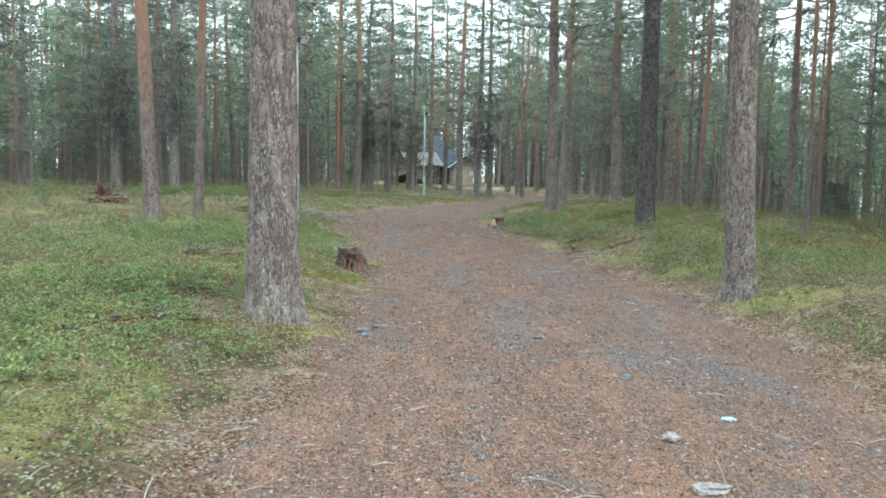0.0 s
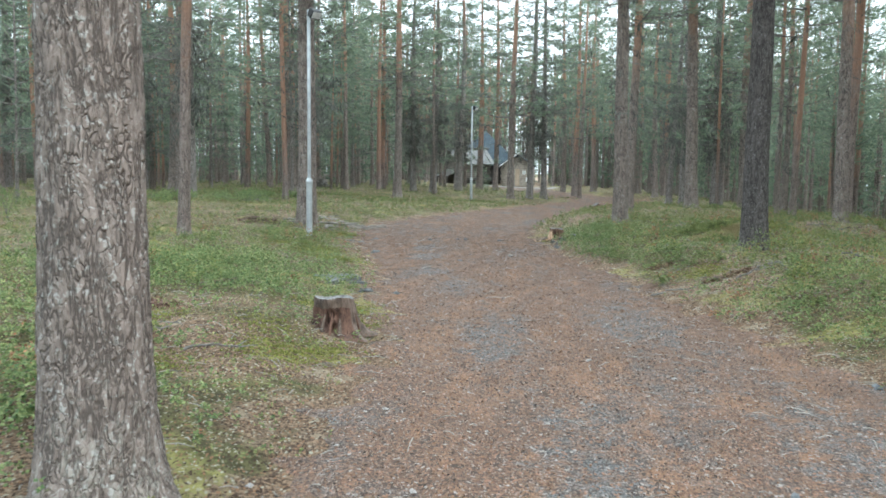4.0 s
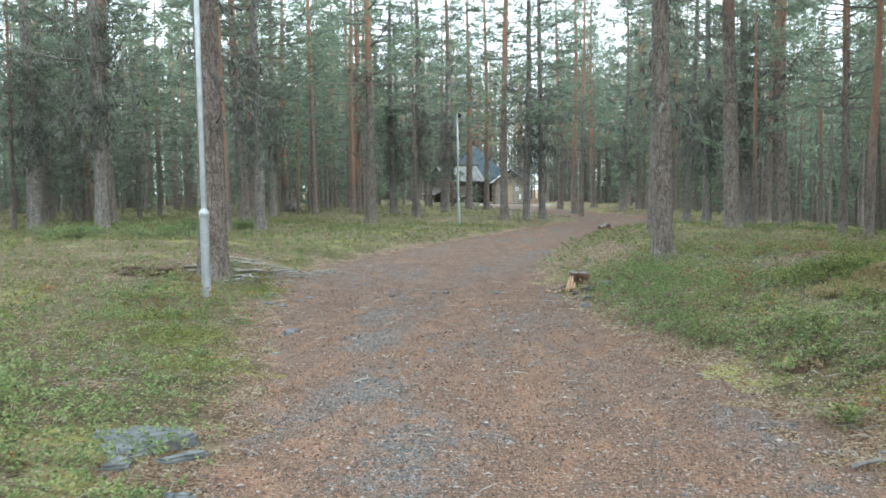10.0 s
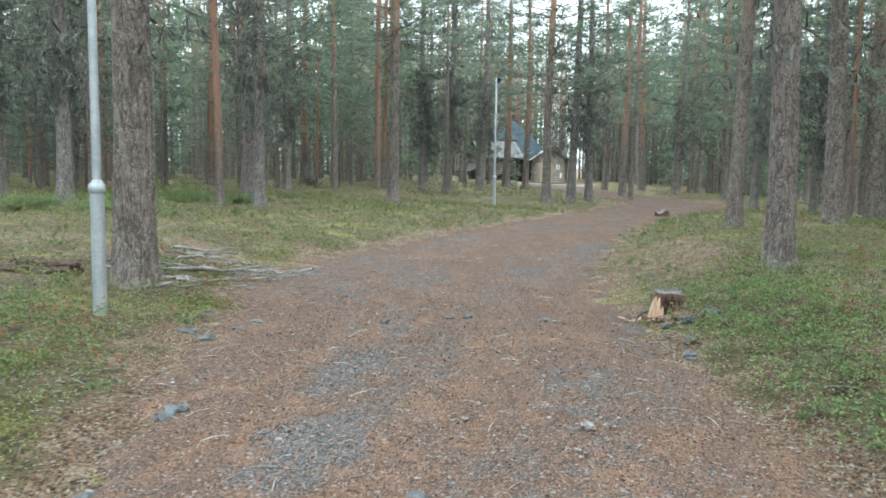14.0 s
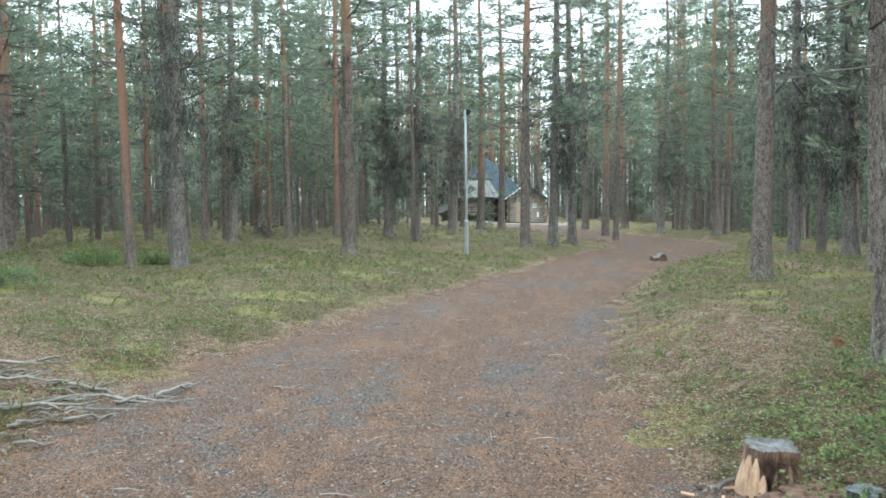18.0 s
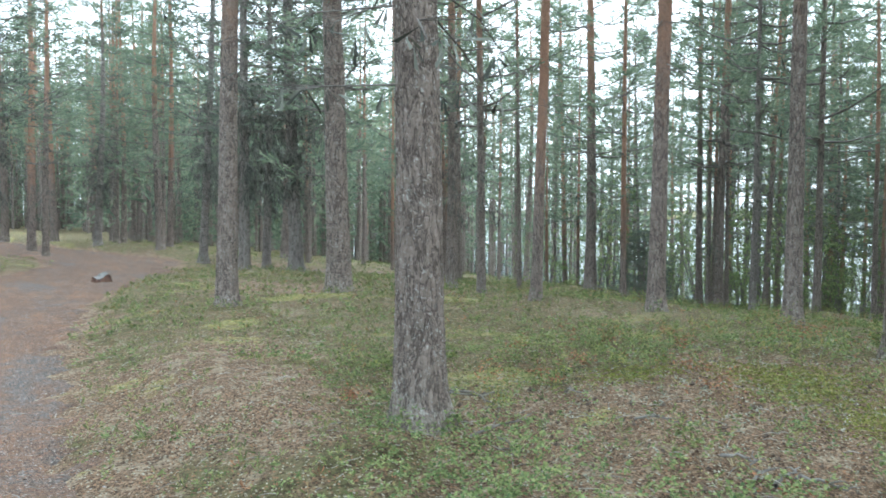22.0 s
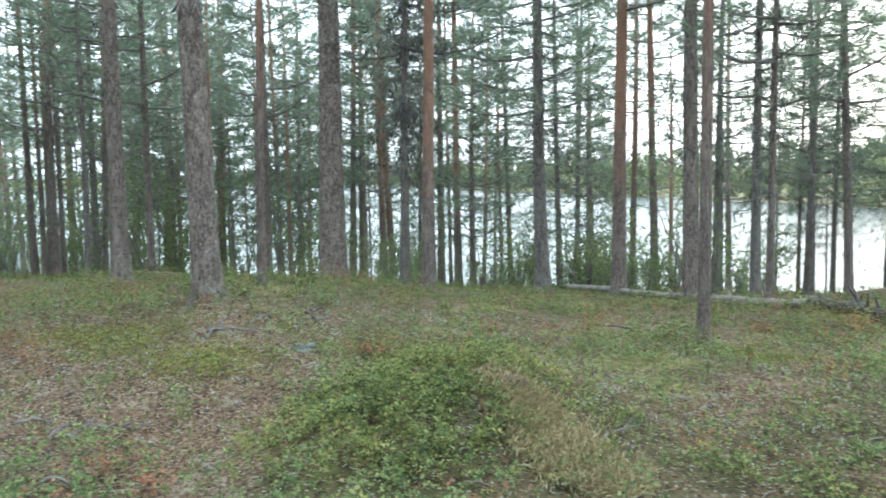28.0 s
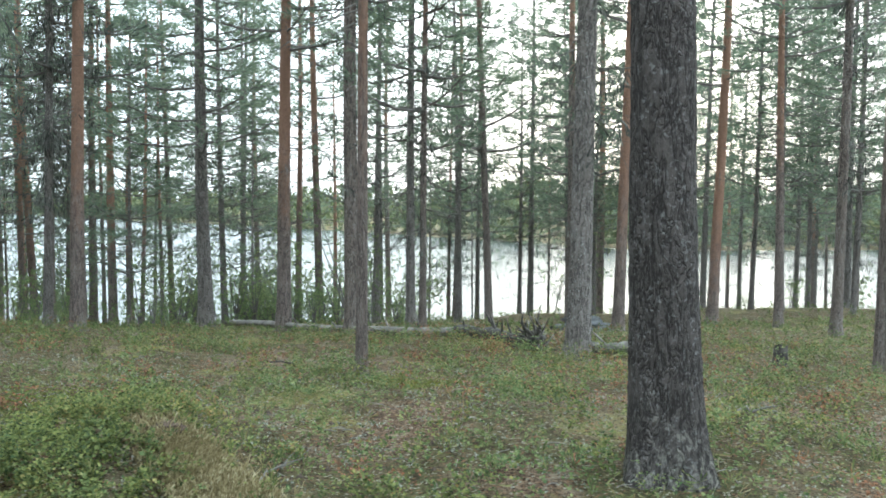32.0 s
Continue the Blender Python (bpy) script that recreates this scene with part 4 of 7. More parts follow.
for n, (kind, x, y, width, lean, towards) in enumerate(NEAR):
    # n == 1 stands against the bright lake; its shaded side is painted into the bark
    bark, _ = trunk_mesh("near_trunk", 101 + n, 17.0, width / 2, M_BARK_BACKLIT if n == 1 else M_BARK_GREY if n == 6 else M_BARK, 72, 190, 0.009)
    plant(kind, x, y, width, lean, towards, 1.0, bark, "thick old Scots pine with deep plated lichen-flecked bark")

plant("red", -5.5, 13.7, 0.27, -3.0, 0, label="slender orange-red Scots pine leaning away from the path")

# lighter trees for the depth of the woods
FAR_KINDS = {
    "far_tall": kind_of_tree("far_tall", 41, 16.5, 0.14, M_BARK, 5.6, 2.0, 32, 0.05, 10, 5, 0.38, M_PINE, 3.0, 3, 3),
    "far_full": kind_of_tree("far_full", 43, 14.0, 0.13, M_BARK_RED, 3.0, 2.1, 36, 0.15, 10, 5, 0.38, M_PINE, 1.8, 4, 3),
    "far_dark": kind_of_tree("far_dark", 47, 14.0, 0.13, M_BARK_GREY, 1.8, 1.9, 40, 0.3, 8, 5, 0.36, M_SPRUCE, 1.4, 5, 5, 0.95),
}
KINDS.update(FAR_KINDS)
WORDS.update({"far_tall": ("pine_tree", "tall pine deep in the woods with a high crown"), "far_full": ("pine_tree", "orange-barked pine deep in the woods with low boughs"), "far_dark": ("spruce_tree", "dark spruce deep in the woods")})
FURTHER = {"tall": "far_tall", "tall2": "far_tall", "red": "far_full", "full": "far_full", "shore": "far_dark"}
for row in (TREES_BY_PATH, TREES_WEST, TREES_EAST, TREES_SHORE, TREES_FAR):
    for kind, x, y, width in row:
        far_off = math.hypot(x - 0.3, y - min(17.6, max(0.0, y))) > 32 and row is not TREES_FAR
        plant(FURTHER.get(kind, kind) if far_off else kind, x, y, width, lean=tree_rng.normal() * 0.8, towards=tree_rng.uniform(0, 360))
fill_rng = np.random.RandomState(5)


def free_spot(x, y):
    """Off the paths, the yard and the water."""
    if path_in(x, y) > -1.5 or branch_in(x, y) > -1.2 or x > shore_x(y) - 1.5:
        return False
    if -16 < x < 9 and 72 < y < 100:
        return False
    return not (abs(x - 0.5 - 0.05 * y) < 6.5 and 40 < y < 84 and -7 < x < 6)


far_spots, deep_spots = [], []
while len(far_spots) < 285 or len(deep_spots) < 1050:
    x, y = fill_rng.uniform(-95, 75), fill_rng.uniform(-70, 150)
    gap = math.hypot(x - 0.3, y - min(17.6, max(-1.0, y)))
    if gap < 27 or not free_spot(x, y):
        continue
    if gap < 58:
        if len(far_spots) < 285 and all((x - a) ** 2 + (y - b) ** 2 > 3.2 for a, b in far_spots):
            far_spots.append((x, y))
    elif len(deep_spots) < 1050 and gap < 125:
        deep_spots.append((x, y))
for n in range(560):
    x, y = fill_rng.uniform(-34, 45), fill_rng.uniform(98, 150)
    if x < shore_x(y) - 2:
        deep_spots.append((x, y))
for n in range(420):
    x, y = fill_rng.uniform(-85, -12), fill_rng.uniform(42, 112)
    if free_spot(x, y) and math.hypot(x, y - 18) > 44:
        deep_spots.append((x, y))
for n in range(190):
    x, y = fill_rng.uniform(4, 42), fill_rng.uniform(62, 104)
    if x < shore_x(y) - 2 and free_spot(x, y):
        deep_spots.append((x, y))
def join_tree(kind, x, y, width, tall):
    """Adds a whole tree to the joined woods."""
    k = KINDS[kind]
    s, a = width / (2 * k["radius"]), fill_rng.uniform(0, 6.283)
    for bag, me, across in [(woods, k["trunk"], s)] + [((woods, wood_green, wood_green)[n], me, max(0.75, s)) for n, (_, me) in enumerate(k["rest"])]:
        v = np.empty(len(me.vertices) * 3)
        me.vertices.foreach_get("co", v)
        v = v.reshape(-1, 3) * [across, across, tall]
        v = np.stack([v[:, 0] * math.cos(a) - v[:, 1] * math.sin(a) + x, v[:, 0] * math.sin(a) + v[:, 1] * math.cos(a) + y, v[:, 2] + gz(x, y)], -1)
        corners = np.empty(len(me.loops), int)
        me.loops.foreach_get("vertex_index", corners)
        bag.add(v, corners.reshape(-1, len(me.polygons[0].vertices)))


woods, wood_green = Bag(), Bag()
for x, y in far_spots:
    kind = ("far_tall", "far_full", "far_dark", "far_full", "far_tall")[fill_rng.randint(5)]
    if math.hypot(x - 0.3, y - min(17.6, max(-1.0, y))) > 37:
        join_tree(kind, x, y, fill_rng.uniform(0.14, 0.34), fill_rng.uniform(0.85, 1.1))
        continue
    plant(kind, x, y, fill_rng.uniform(0.14, 0.34), fill_rng.normal() * 0.8, fill_rng.uniform(0, 360), fill_rng.uniform(0.85, 1.1))

for n in range(46):
    x, y = fill_rng.uniform(-36, -9), fill_rng.uniform(14, 58)
    if math.hypot(x - 0.3, y - 12) > 19 and free_spot(x, y):
        plant("far_full" if n % 3 else "far_dark", x, y, fill_rng.uniform(0.12, 0.22), fill_rng.normal(), fill_rng.uniform(0, 360), fill_rng.uniform(0.6, 1.0))
for n in range(70):
    x, y = fill_rng.uniform(-46, -10), fill_rng.uniform(26, 74)
    if math.hypot(x - 0.3, y - 17) > 27 and free_spot(x, y):
        plant("far_dark" if n % 3 else "far_full", x, y, fill_rng.uniform(0.07, 0.14), fill_rng.normal(), fill_rng.uniform(0, 360), fill_rng.uniform(0.28, 0.6))
bearings = [math.degrees(math.atan2(x, y - 17.2)) for row in (TREES_BY_PATH, TREES_EAST, TREES_SHORE) for _, x, y, _ in row]


def in_gap(x, y, least):
    """Whether a tree here would stand clear of the others as seen from the clearing; notes it if so."""
    b = math.degrees(math.atan2(x, y - 17.2))
    if any(abs(b - c) < least for c in bearings):
        return False
    bearings.append(b)
    return True


for n in range(34):
    a, d = radians(fill_rng.uniform(56, 80)), fill_rng.uniform(21, 34)
    x, y = math.sin(a) * d, 17.4 + math.cos(a) * d
    if x < shore_x(y) - 2 and in_gap(x, y, 0.4):
        plant(("far_tall", "far_full")[n % 2], x, y, fill_rng.uniform(0.09, 0.16), fill_rng.normal(), fill_rng.uniform(0, 360), fill_rng.uniform(0.5, 0.9))
for n in range(80):
    a, d = radians(fill_rng.uniform(20, 60)), fill_rng.uniform(19, 44)
    x, y = math.sin(a) * d, 17.4 + math.cos(a) * d
    if free_spot(x, y) and x < shore_x(y) - 2 and in_gap(x, y, 0.28):
        plant(("far_full", "far_tall", "far_tall")[n % 3], x, y, fill_rng.uniform(0.10, 0.2), fill_rng.normal(), fill_rng.uniform(0, 360), fill_rng.uniform(0.6, 1.0))
for x, y in deep_spots:
    h, b = fill_rng.uniform(6, 18) if y < 96 else fill_rng.uniform(13, 21), gz(x, y) - 0.1
    s = np.linspace(0, 1, 4)
    woods.add(*tube(np.stack([x + 0 * s, y + 0 * s, b + h * s], -1), 0.15 * (1 - 0.85 * s), 5))
    low, n = (fill_rng.uniform(0.2, 1.5) if fill_rng.uniform() < 0.55 else fill_rng.uniform(2.5, 7)), 30
    u = fill_rng.uniform(0, 1, n)
    a = fill_rng.uniform(0, 6.283, n)
    rad = 2.3 * (1 - u) ** 0.7 * fill_rng.uniform(0.2, 1, n)
    at = np.stack([x + rad * np.cos(a), y + rad * np.sin(a), b + low + (h - low) * u], -1)
    sprays(wood_green, at, np.stack([np.cos(a), np.sin(a), 0.1 * u], -1), 5, 0.70, 0.080, fill_rng)
for n in range(1100):
    x, y = fill_rng.uniform(-90, 60), fill_rng.uniform(-60, 130)
    gap = math.hypot(x - 0.3, y - min(17.6, max(-1.0, y)))
    if gap < 42 or gap > 105 or not free_spot(x, y):
        continue
    h, k = fill_rng.uniform(1.2, 4.0), 30
    u, a = fill_rng.uniform(0, 1, k), fill_rng.uniform(0, 6.283, k)
    rad = 0.42 * h * (1 - u) * fill_rng.uniform(0.3, 1, k)
    at = np.stack([x + rad * np.cos(a), y + rad * np.sin(a), gz(x, y) + h * u], -1)
    sprays(wood_green, at, np.stack([np.cos(a), np.sin(a), 0.2 + u], -1), 5, 0.34, 0.032, fill_rng)
deep = thing("far_woods", "distant pine woods with many thin trunks", "woods")
tagged(deep, kind="stuff")
tagged(part("trunks", woods, M_BARK, deep), kind="stuff")
tagged(part("foliage", wood_green, M_PINE, deep, flat=True), kind="stuff")

# the wooded far shore
shore_green = Bag()
n = 900
fy = fill_rng.uniform(-160, 330, n)
fx = 95 + 1.7 * np.clip(fy + 20, 0, 200) + 6 * np.sin(fy * 0.05) + 6 + 130 * fill_rng.uniform(0, 1, n) ** 1.8
for x, y in zip(fx, fy):
    h, b, k = fill_rng.uniform(4, 7.5), gz(x, y), 22
    u, a = fill_rng.uniform(0, 1, k), fill_rng.uniform(0, 6.283, k)
    rad = 2.6 * (1 - u) ** 0.6 * fill_rng.uniform(0.2, 1, k)
    at = np.stack([x + rad * np.cos(a), y + rad * np.sin(a), b + 0.3 + h * u], -1)
    sprays(shore_green, at, np.stack([np.cos(a), np.sin(a), 0.3 + u], -1), 4, 1.5, 0.28, fill_rng)
tagged(part("far_shore_woods", shore_green, M_FARSHORE, label="low green woods along the far lake shore", flat=True), category="woods", kind="stuff")


# ---- saplings by the shore ----
def leaves(bag, at, axis, count, length, width, rng, spread=0.8):
    """Small oval leaves round each point."""
    n = len(at)
    d = axis[:, None, :] + spread * rng.normal(size=(n, count, 3))
    d /= np.linalg.norm(d, axis=2, keepdims=True)
    side = np.cross(d, rng.normal(size=(n, count, 3)))
    side /= np.linalg.norm(side, axis=2, keepdims=True) + 1e-9
    ln = length * rng.uniform(0.6, 1.25, (n, count, 1))
    root = at[:, None, :] + d * ln * 0.2
    mid = root + d * ln * 0.5
    v = np.stack([root, mid + side * width, root + d * ln, mid - side * width], 2).reshape(-1, 3)
    bag.add(v, np.arange(len(v)).reshape(-1, 4))


def flat_leaves(bag, at, count, length, width, rng, lift=0.35):
    """Leaves held out level round each point, their faces to the sky."""
    n = len(at)
    a = rng.uniform(0, 6.283, (n, count))
    d = np.stack([np.cos(a), np.sin(a), lift + 0.35 * rng.normal(size=(n, count))], -1)
    d /= np.linalg.norm(d, axis=2, keepdims=True)
    side = np.cross(d, np.array([0, 0, 1.0]) + 0.45 * rng.normal(size=(n, count, 3)))
    side /= np.linalg.norm(side, axis=2, keepdims=True) + 1e-9
    ln = length * rng.uniform(0.65, 1.25, (n, count, 1))
    root = at[:, None, :] + d * ln * 0.15
    mid = root + d * ln * 0.5
    v = np.stack([root, mid + side * width, root + d * ln, mid - side * width], 2).reshape(-1, 3)
    bag.add(v, np.arange(len(v)).reshape(-1, 4))


def sapling_meshes(seed, height, stems, tufts=50):
    rng = np.random.RandomState(seed)
    wood, green = [], Bag()
    for n in range(stems):
        a, tilt = rng.uniform(0, 6.283), rng.uniform(0.05, 0.38)
        s = np.linspace(0, 1, 6)
        pts = np.stack([np.cos(a) * tilt * height * s ** 1.3, np.sin(a) * tilt * height * s ** 1.3, height * rng.uniform(0.7, 1) * s - 0.05], -1)
        wood.append(Bag().add(*tube(pts, 0.018 * (1 - 0.85 * s), 5)).mesh("sapling_stem", M_TWIG))
        k = tufts
        t = rng.uniform(0.15, 1, k)
        at = np.stack([np.interp(t, s, pts[:, c]) for c in range(3)], -1) + rng.normal(size=(k, 3)) * [1, 1, 0.5] * (0.62 * height / 2.5) * (1.2 - t)[:, None]
        leaves(green, at, rng.normal(size=(k, 3)) * 0.5 + [0, 0, 0.2], 8, 0.050, 0.016, rng, 1.6)
    return wood, green.mesh("sapling_leaves", M_BIRCH, smooth_faces=False)


SAPLINGS = [sapling_meshes(51, 2.6, 3), sapling_meshes(52, 1.6, 4), sapling_meshes(53, 3.4, 2)]
SHORE_CONES = ((23.5, 13.5, 0.2, 1.0), (20.5, 3.2, 0.2, 0.95), (17.5, 1.2, 0.19, 1.0), (22.5, -1.0, 0.2, 0.9), (19.0, 6.0, 0.18, 0.95), (24.5, 5.5, 0.2, 1.0), (21.0, 16.0, 0.18, 0.9), (26.0, 1.5, 0.18, 0.9),
               (18.6, 4.7, 0.14, 0.85), (17.7, 4.9, 0.12, 0.8), (19.9, 6.3, 0.12, 0.85), (22.4, 8.0, 0.16, 0.95), (25.6, 9.6, 0.18, 0.95), (28.0, 12.2, 0.18, 0.95), (23.4, 2.6, 0.17, 0.9), (16.2, -2.4, 0.17, 0.95), (20.0, -3.4, 0.19, 1.0), (26.5, 6.4, 0.18, 1.0), (29.0, 4.0, 0.18, 1.0), (27.4, 15.6, 0.17, 0.9))
LOW_SHRUBS = [sapling_meshes(54, 1.25, 5, 16), sapling_meshes(55, 0.95, 4, 14), sapling_meshes(56, 1.8, 3, 26)]
spots = 0
while spots < 64:
    x, y = fill_rng.uniform(17.4, 22.5), fill_rng.uniform(14.6, 26.5)
    if fill_rng.uniform() > max(math.exp(-((y - 18.3) / 2.3) ** 2), 0.3 if y > 19 else 0.05) or math.hypot(x - 17.2, y - 19.3) < 0.6:
        continue
    stem_me, leaf_me = LOW_SHRUBS[fill_rng.randint(3)]
    bush = thing("low_shrub", "low bushy green shrub on the brow above the lake", "shrub", "shrubs above the lake",
                 Matrix.Translation((x, y, gz(x, y))) @ Matrix.Rotation(fill_rng.uniform(0, 6.28), 4, "Z") @ Matrix.Scale(fill_rng.uniform(0.55, 1.2), 4))
    for stem in stem_me:
        part("stem", stem, (), bush)
    tagged(part("leaves", leaf_me, (), bush), kind="stuff")
    spots += 1
spots = 0
while spots < 150:
    x, y = fill_rng.uniform(15.5, 37), fill_rng.uniform(-4, 46)
    thick = math.exp(-((x - 22.5 - 0.08 * (y - 18)) / 6) ** 2) * (1.0 if y > 15 else 0.15)
    if fill_rng.uniform() > thick or x > shore_x(y) - 1:
        continue
    stem_me, leaf_me = SAPLINGS[fill_rng.randint(3)]
    bush = thing("birch_sapling", "bushy young birch with fresh green leaves near the shore", "sapling", "saplings by the shore",
                 Matrix.Translation((x, y, gz(x, y))) @ Matrix.Rotation(fill_rng.uniform(0, 6.28), 4, "Z") @ Matrix.Scale(fill_rng.uniform(0.6, 1.15), 4))
    for stem in stem_me:
        part("stem", stem, (), bush)
    tagged(part("leaves", leaf_me, (), bush), kind="stuff")
    spots += 1
spots = 0
while spots < 44:
    x, y = fill_rng.uniform(18.5, 35), fill_rng.uniform(29, 42)
    if x > shore_x(y) - 1:
        continue
    stem_me, leaf_me = SAPLINGS[2 * fill_rng.randint(2)]
    bush = thing("young_birch", "slim young birch with light green leaves among the pines", "birch", "young birches in the far wood",
                 Matrix.Translation((x, y, gz(x, y))) @ Matrix.Rotation(fill_rng.uniform(0, 6.28), 4, "Z") @ Matrix.Scale(fill_rng.uniform(1.1, 1.9), 4))
    for stem in stem_me:
        part("stem", stem, (), bush)
    tagged(part("leaves", leaf_me, (), bush), kind="stuff")
    spots += 1
for n in range(12):
    plant("shore", fill_rng.uniform(22, 33), fill_rng.uniform(31, 41), fill_rng.uniform(0.1, 0.16), 0.5, 30 * n, fill_rng.uniform(0.55, 0.9))
plant("fir", 14.7, 32.5, 0.075, tall=0.56)
for x, y, width in ((18.2, 21.5, 0.08), (19.5, 19.0, 0.07), (23.5, 24.0, 0.10), (25, 30, 0.1), (20.5, 27, 0.08), (27, 14, 0.08), (-14, 19, 0.09), (-18, 26, 0.12), (-12.5, 21.5, 0.08)):
    plant("young", x, y, width, tree_rng.normal() * 1.5, tree_rng.uniform(0, 360))


for x, y, width, tall in SHORE_CONES:
    plant("shore", x, y, width, tree_rng.normal(), tree_rng.uniform(0, 360), tall)
for n in range(84):
    y = tree_rng.uniform(-8, 40)
    x = tree_rng.uniform(19, float(shore_x(y)) - 1.5)
    if in_gap(x, y, 0.5):
        plant("shore" if n % 3 else "full", x, y, tree_rng.uniform(0.09, 0.17), tree_rng.normal() * 1.2, tree_rng.uniform(0, 360), tree_rng.uniform(0.65, 0.95))


def juniper(x, y, wide, high, seed):
    """A low spreading evergreen bush."""
    r = np.random.RandomState(seed)
    ob = thing("juniper_bush", "low spreading grey-green juniper bush on the moss", "bush", "juniper bushes", Matrix.Translation((x, y, gz(x, y))))
    wood_b, green_b = Bag(), Bag()
    for k in range(46):
        a, e = r.uniform(0, 6.283), r.uniform(0.1, 1.0)
        tip = np.array([math.cos(a) * math.cos(e) * wide, math.sin(a) * math.cos(e) * wide, math.sin(e) * high * 0.55])
        s = np.linspace(0, 1, 3)[:, None]
        wood_b.add(*tube(tip * s, [0.012, 0.008, 0.003], 3))
        t = r.uniform(0.3, 1, 9)[:, None]
        sprays(green_b, tip * t + r.normal(size=(9, 3)) * 0.05, np.tile(tip / np.linalg.norm(tip) + [0, 0, 0.4], (9, 1)), 7, 0.085, 0.009, r)
    tagged(part("branching", wood_b, M_TWIG, ob), kind="stuff")
    tagged(part("needles", green_b, M_BIRCH, ob, flat=True), kind="stuff")


JUNIPERS = ((-8.8, 26.8, 1.1, 0.5), (-10.0, 31.8, 0.7, 0.5), (-8.5, 32.2, 0.7, 0.45), (-10.8, 26.4, 0.9, 0.5), (-10.2, 32.3, 0.6, 0.5))
for n, (x, y, wide, high) in enumerate(JUNIPERS):
    juniper(x, y, wide, high, 300 + n)


for x, y, size in ((-9.4, 16.8, 0.5), (0.7, 23.7, 0.10), (-7.8, 46.7, 0.5)):
    stem_me, leaf_me = SAPLINGS[1]
    bush = thing("birch_sapling", "small leafy seedling with bright green leaves", "sapling", "", Matrix.Translation((x, y, gz(x, y))) @ Matrix.Scale(size, 4))
    for stem in stem_me:
        part("stem", stem, (), bush)
    tagged(part("leaves", leaf_me, (), bush), kind="stuff")


# ---- low growth of the forest floor ----
grow = np.random.RandomState(61)


def sprigs(bag, x, y, tall, per, count, length, width):
    """Upright leafy sprigs standing on the ground, higher in the middle of each clump."""
    n = len(x)
    tall = (np.ones(n) * tall * (0.3 + 0.8 * smooth(-0.7, 0.9, waves(x, y, 0.55, 81)) + 0.3 * grow.uniform(size=n)))[:, None]
    base = np.stack([x, y, ground_z(x, y) + 0.01], -1)
    top = base + np.stack([grow.normal(size=n) * 0.3, grow.normal(size=n) * 0.3, grow.uniform(0.7, 1.2, n)], -1) * tall
    for k in range(per):
        f = 1.0 - 0.62 * k / per
        at = base + (top - base) * f + grow.normal(size=(n, 3)) * tall * 0.10
        flat_leaves(bag, at, count, length * (1.0 - 0.1 * k), width, grow)


def far_tufts(bag, x, y, tall, count, length, width):
    """Blade-like tufts for the growth further off."""
    base = np.stack([x, y, ground_z(x, y) + tall * grow.uniform(0, 0.8, len(x))], -1)
    sprays(bag, base, np.tile([0, 0, 0.55], (len(x), 1)), count, length, width, grow, 0.7)


LUSH_SPOTS = ((-2.7, 11.8, 1.3), (-3.6, 12.6, 1.2), (-3.0, 10.6, 0.9), (-4.4, 11.0, 1.2), (2.3, 19.9, 0.9), (1.9, 18.6, 0.7), (2.35, 21.2, 0.6), (2.9, 21.8, 0.5), (1.75, 20.6, 0.6), (3.5, 10.9, 0.8), (4.1, 15.9, 0.4),
              (1.75, 17.3, 0.5), (2.0, 16.4, 0.5), (1.55, 16.6, 0.3), (1.5, 19.1, 0.4), (-4.3, 18.1, 0.6), (4.6, 9.6, 1.1), (-2.8, 4.6, 1.3), (-2.0, 2.8, 1.0), (-2.6, 7.0, 1.0), (-3.8, 8.4, 1.2), (-1.9, 10.2, 0.5), (2.4, 15.4, 0.5), (3.3, 19.9, 0.4), (-1.3, 4.05, 0.5), (-1.9, 4.7, 0.6), (-1.6, 3.2, 0.6), (-1.75, 6.1, 0.7), (-0.8, 4.05, 0.22), (-2.4, 5.8, 0.8))


def scatter(count, x0, x1, y0, y1, chance):
    x, y = grow.uniform(x0, x1, count), grow.uniform(y0, y1, count)
    keep = grow.uniform(size=count) < chance(x, y)
    return x[keep], y[keep]


def off_path(x, y):
    return (np.maximum(path_in(x, y), branch_in(x, y)) < -0.2 + 0.16 * waves(x, y, 0.8, 16) + 0.12 * waves(x, y, 0.3, 15)) & (x < shore_x(y) - 0.5)


def lush(x, y):
    v = smooth(-0.25, 0.55, waves(x, y, 2.9, 71) + 0.35 * waves(x, y, 0.9, 72)) * (1 - 0.93 * litter_at(x, y))
    for cx, cy, r in LUSH_SPOTS:
        v = np.maximum(v, 1.1 * np.exp(-((x - cx) ** 2 + (y - cy) ** 2) / r ** 2))
    return v * off_path(x, y)


def sparse(x, y):
    return (0.30 + 0.5 * smooth(-0.6, 0.5, waves(x, y, 2.1, 73))) * (1 - 0.85 * litter_at(x, y)) * off_path(x, y)


def gap_to_walk(x, y):
    return np.hypot(x - 0.3, y - np.clip(y, 0, 17.6))


def near_chance(f, reach):
    return lambda x, y: f(x, y) * np.exp(-(np.clip(gap_to_walk(x, y) - 2.0, 0, None) / reach) ** 2)


bil, lin, red, dry, hum, moss = Bag(), Bag(), Bag(), Bag(), Bag(), Bag()


def clumped(x, y, size=0.6, seed=84):
    """Where shrubs stand in clumps, with gaps between."""
    return smooth(-0.45, 0.35, waves(x, y, size, seed) + 0.5 * waves(x, y, 0.3 * size, seed + 1))


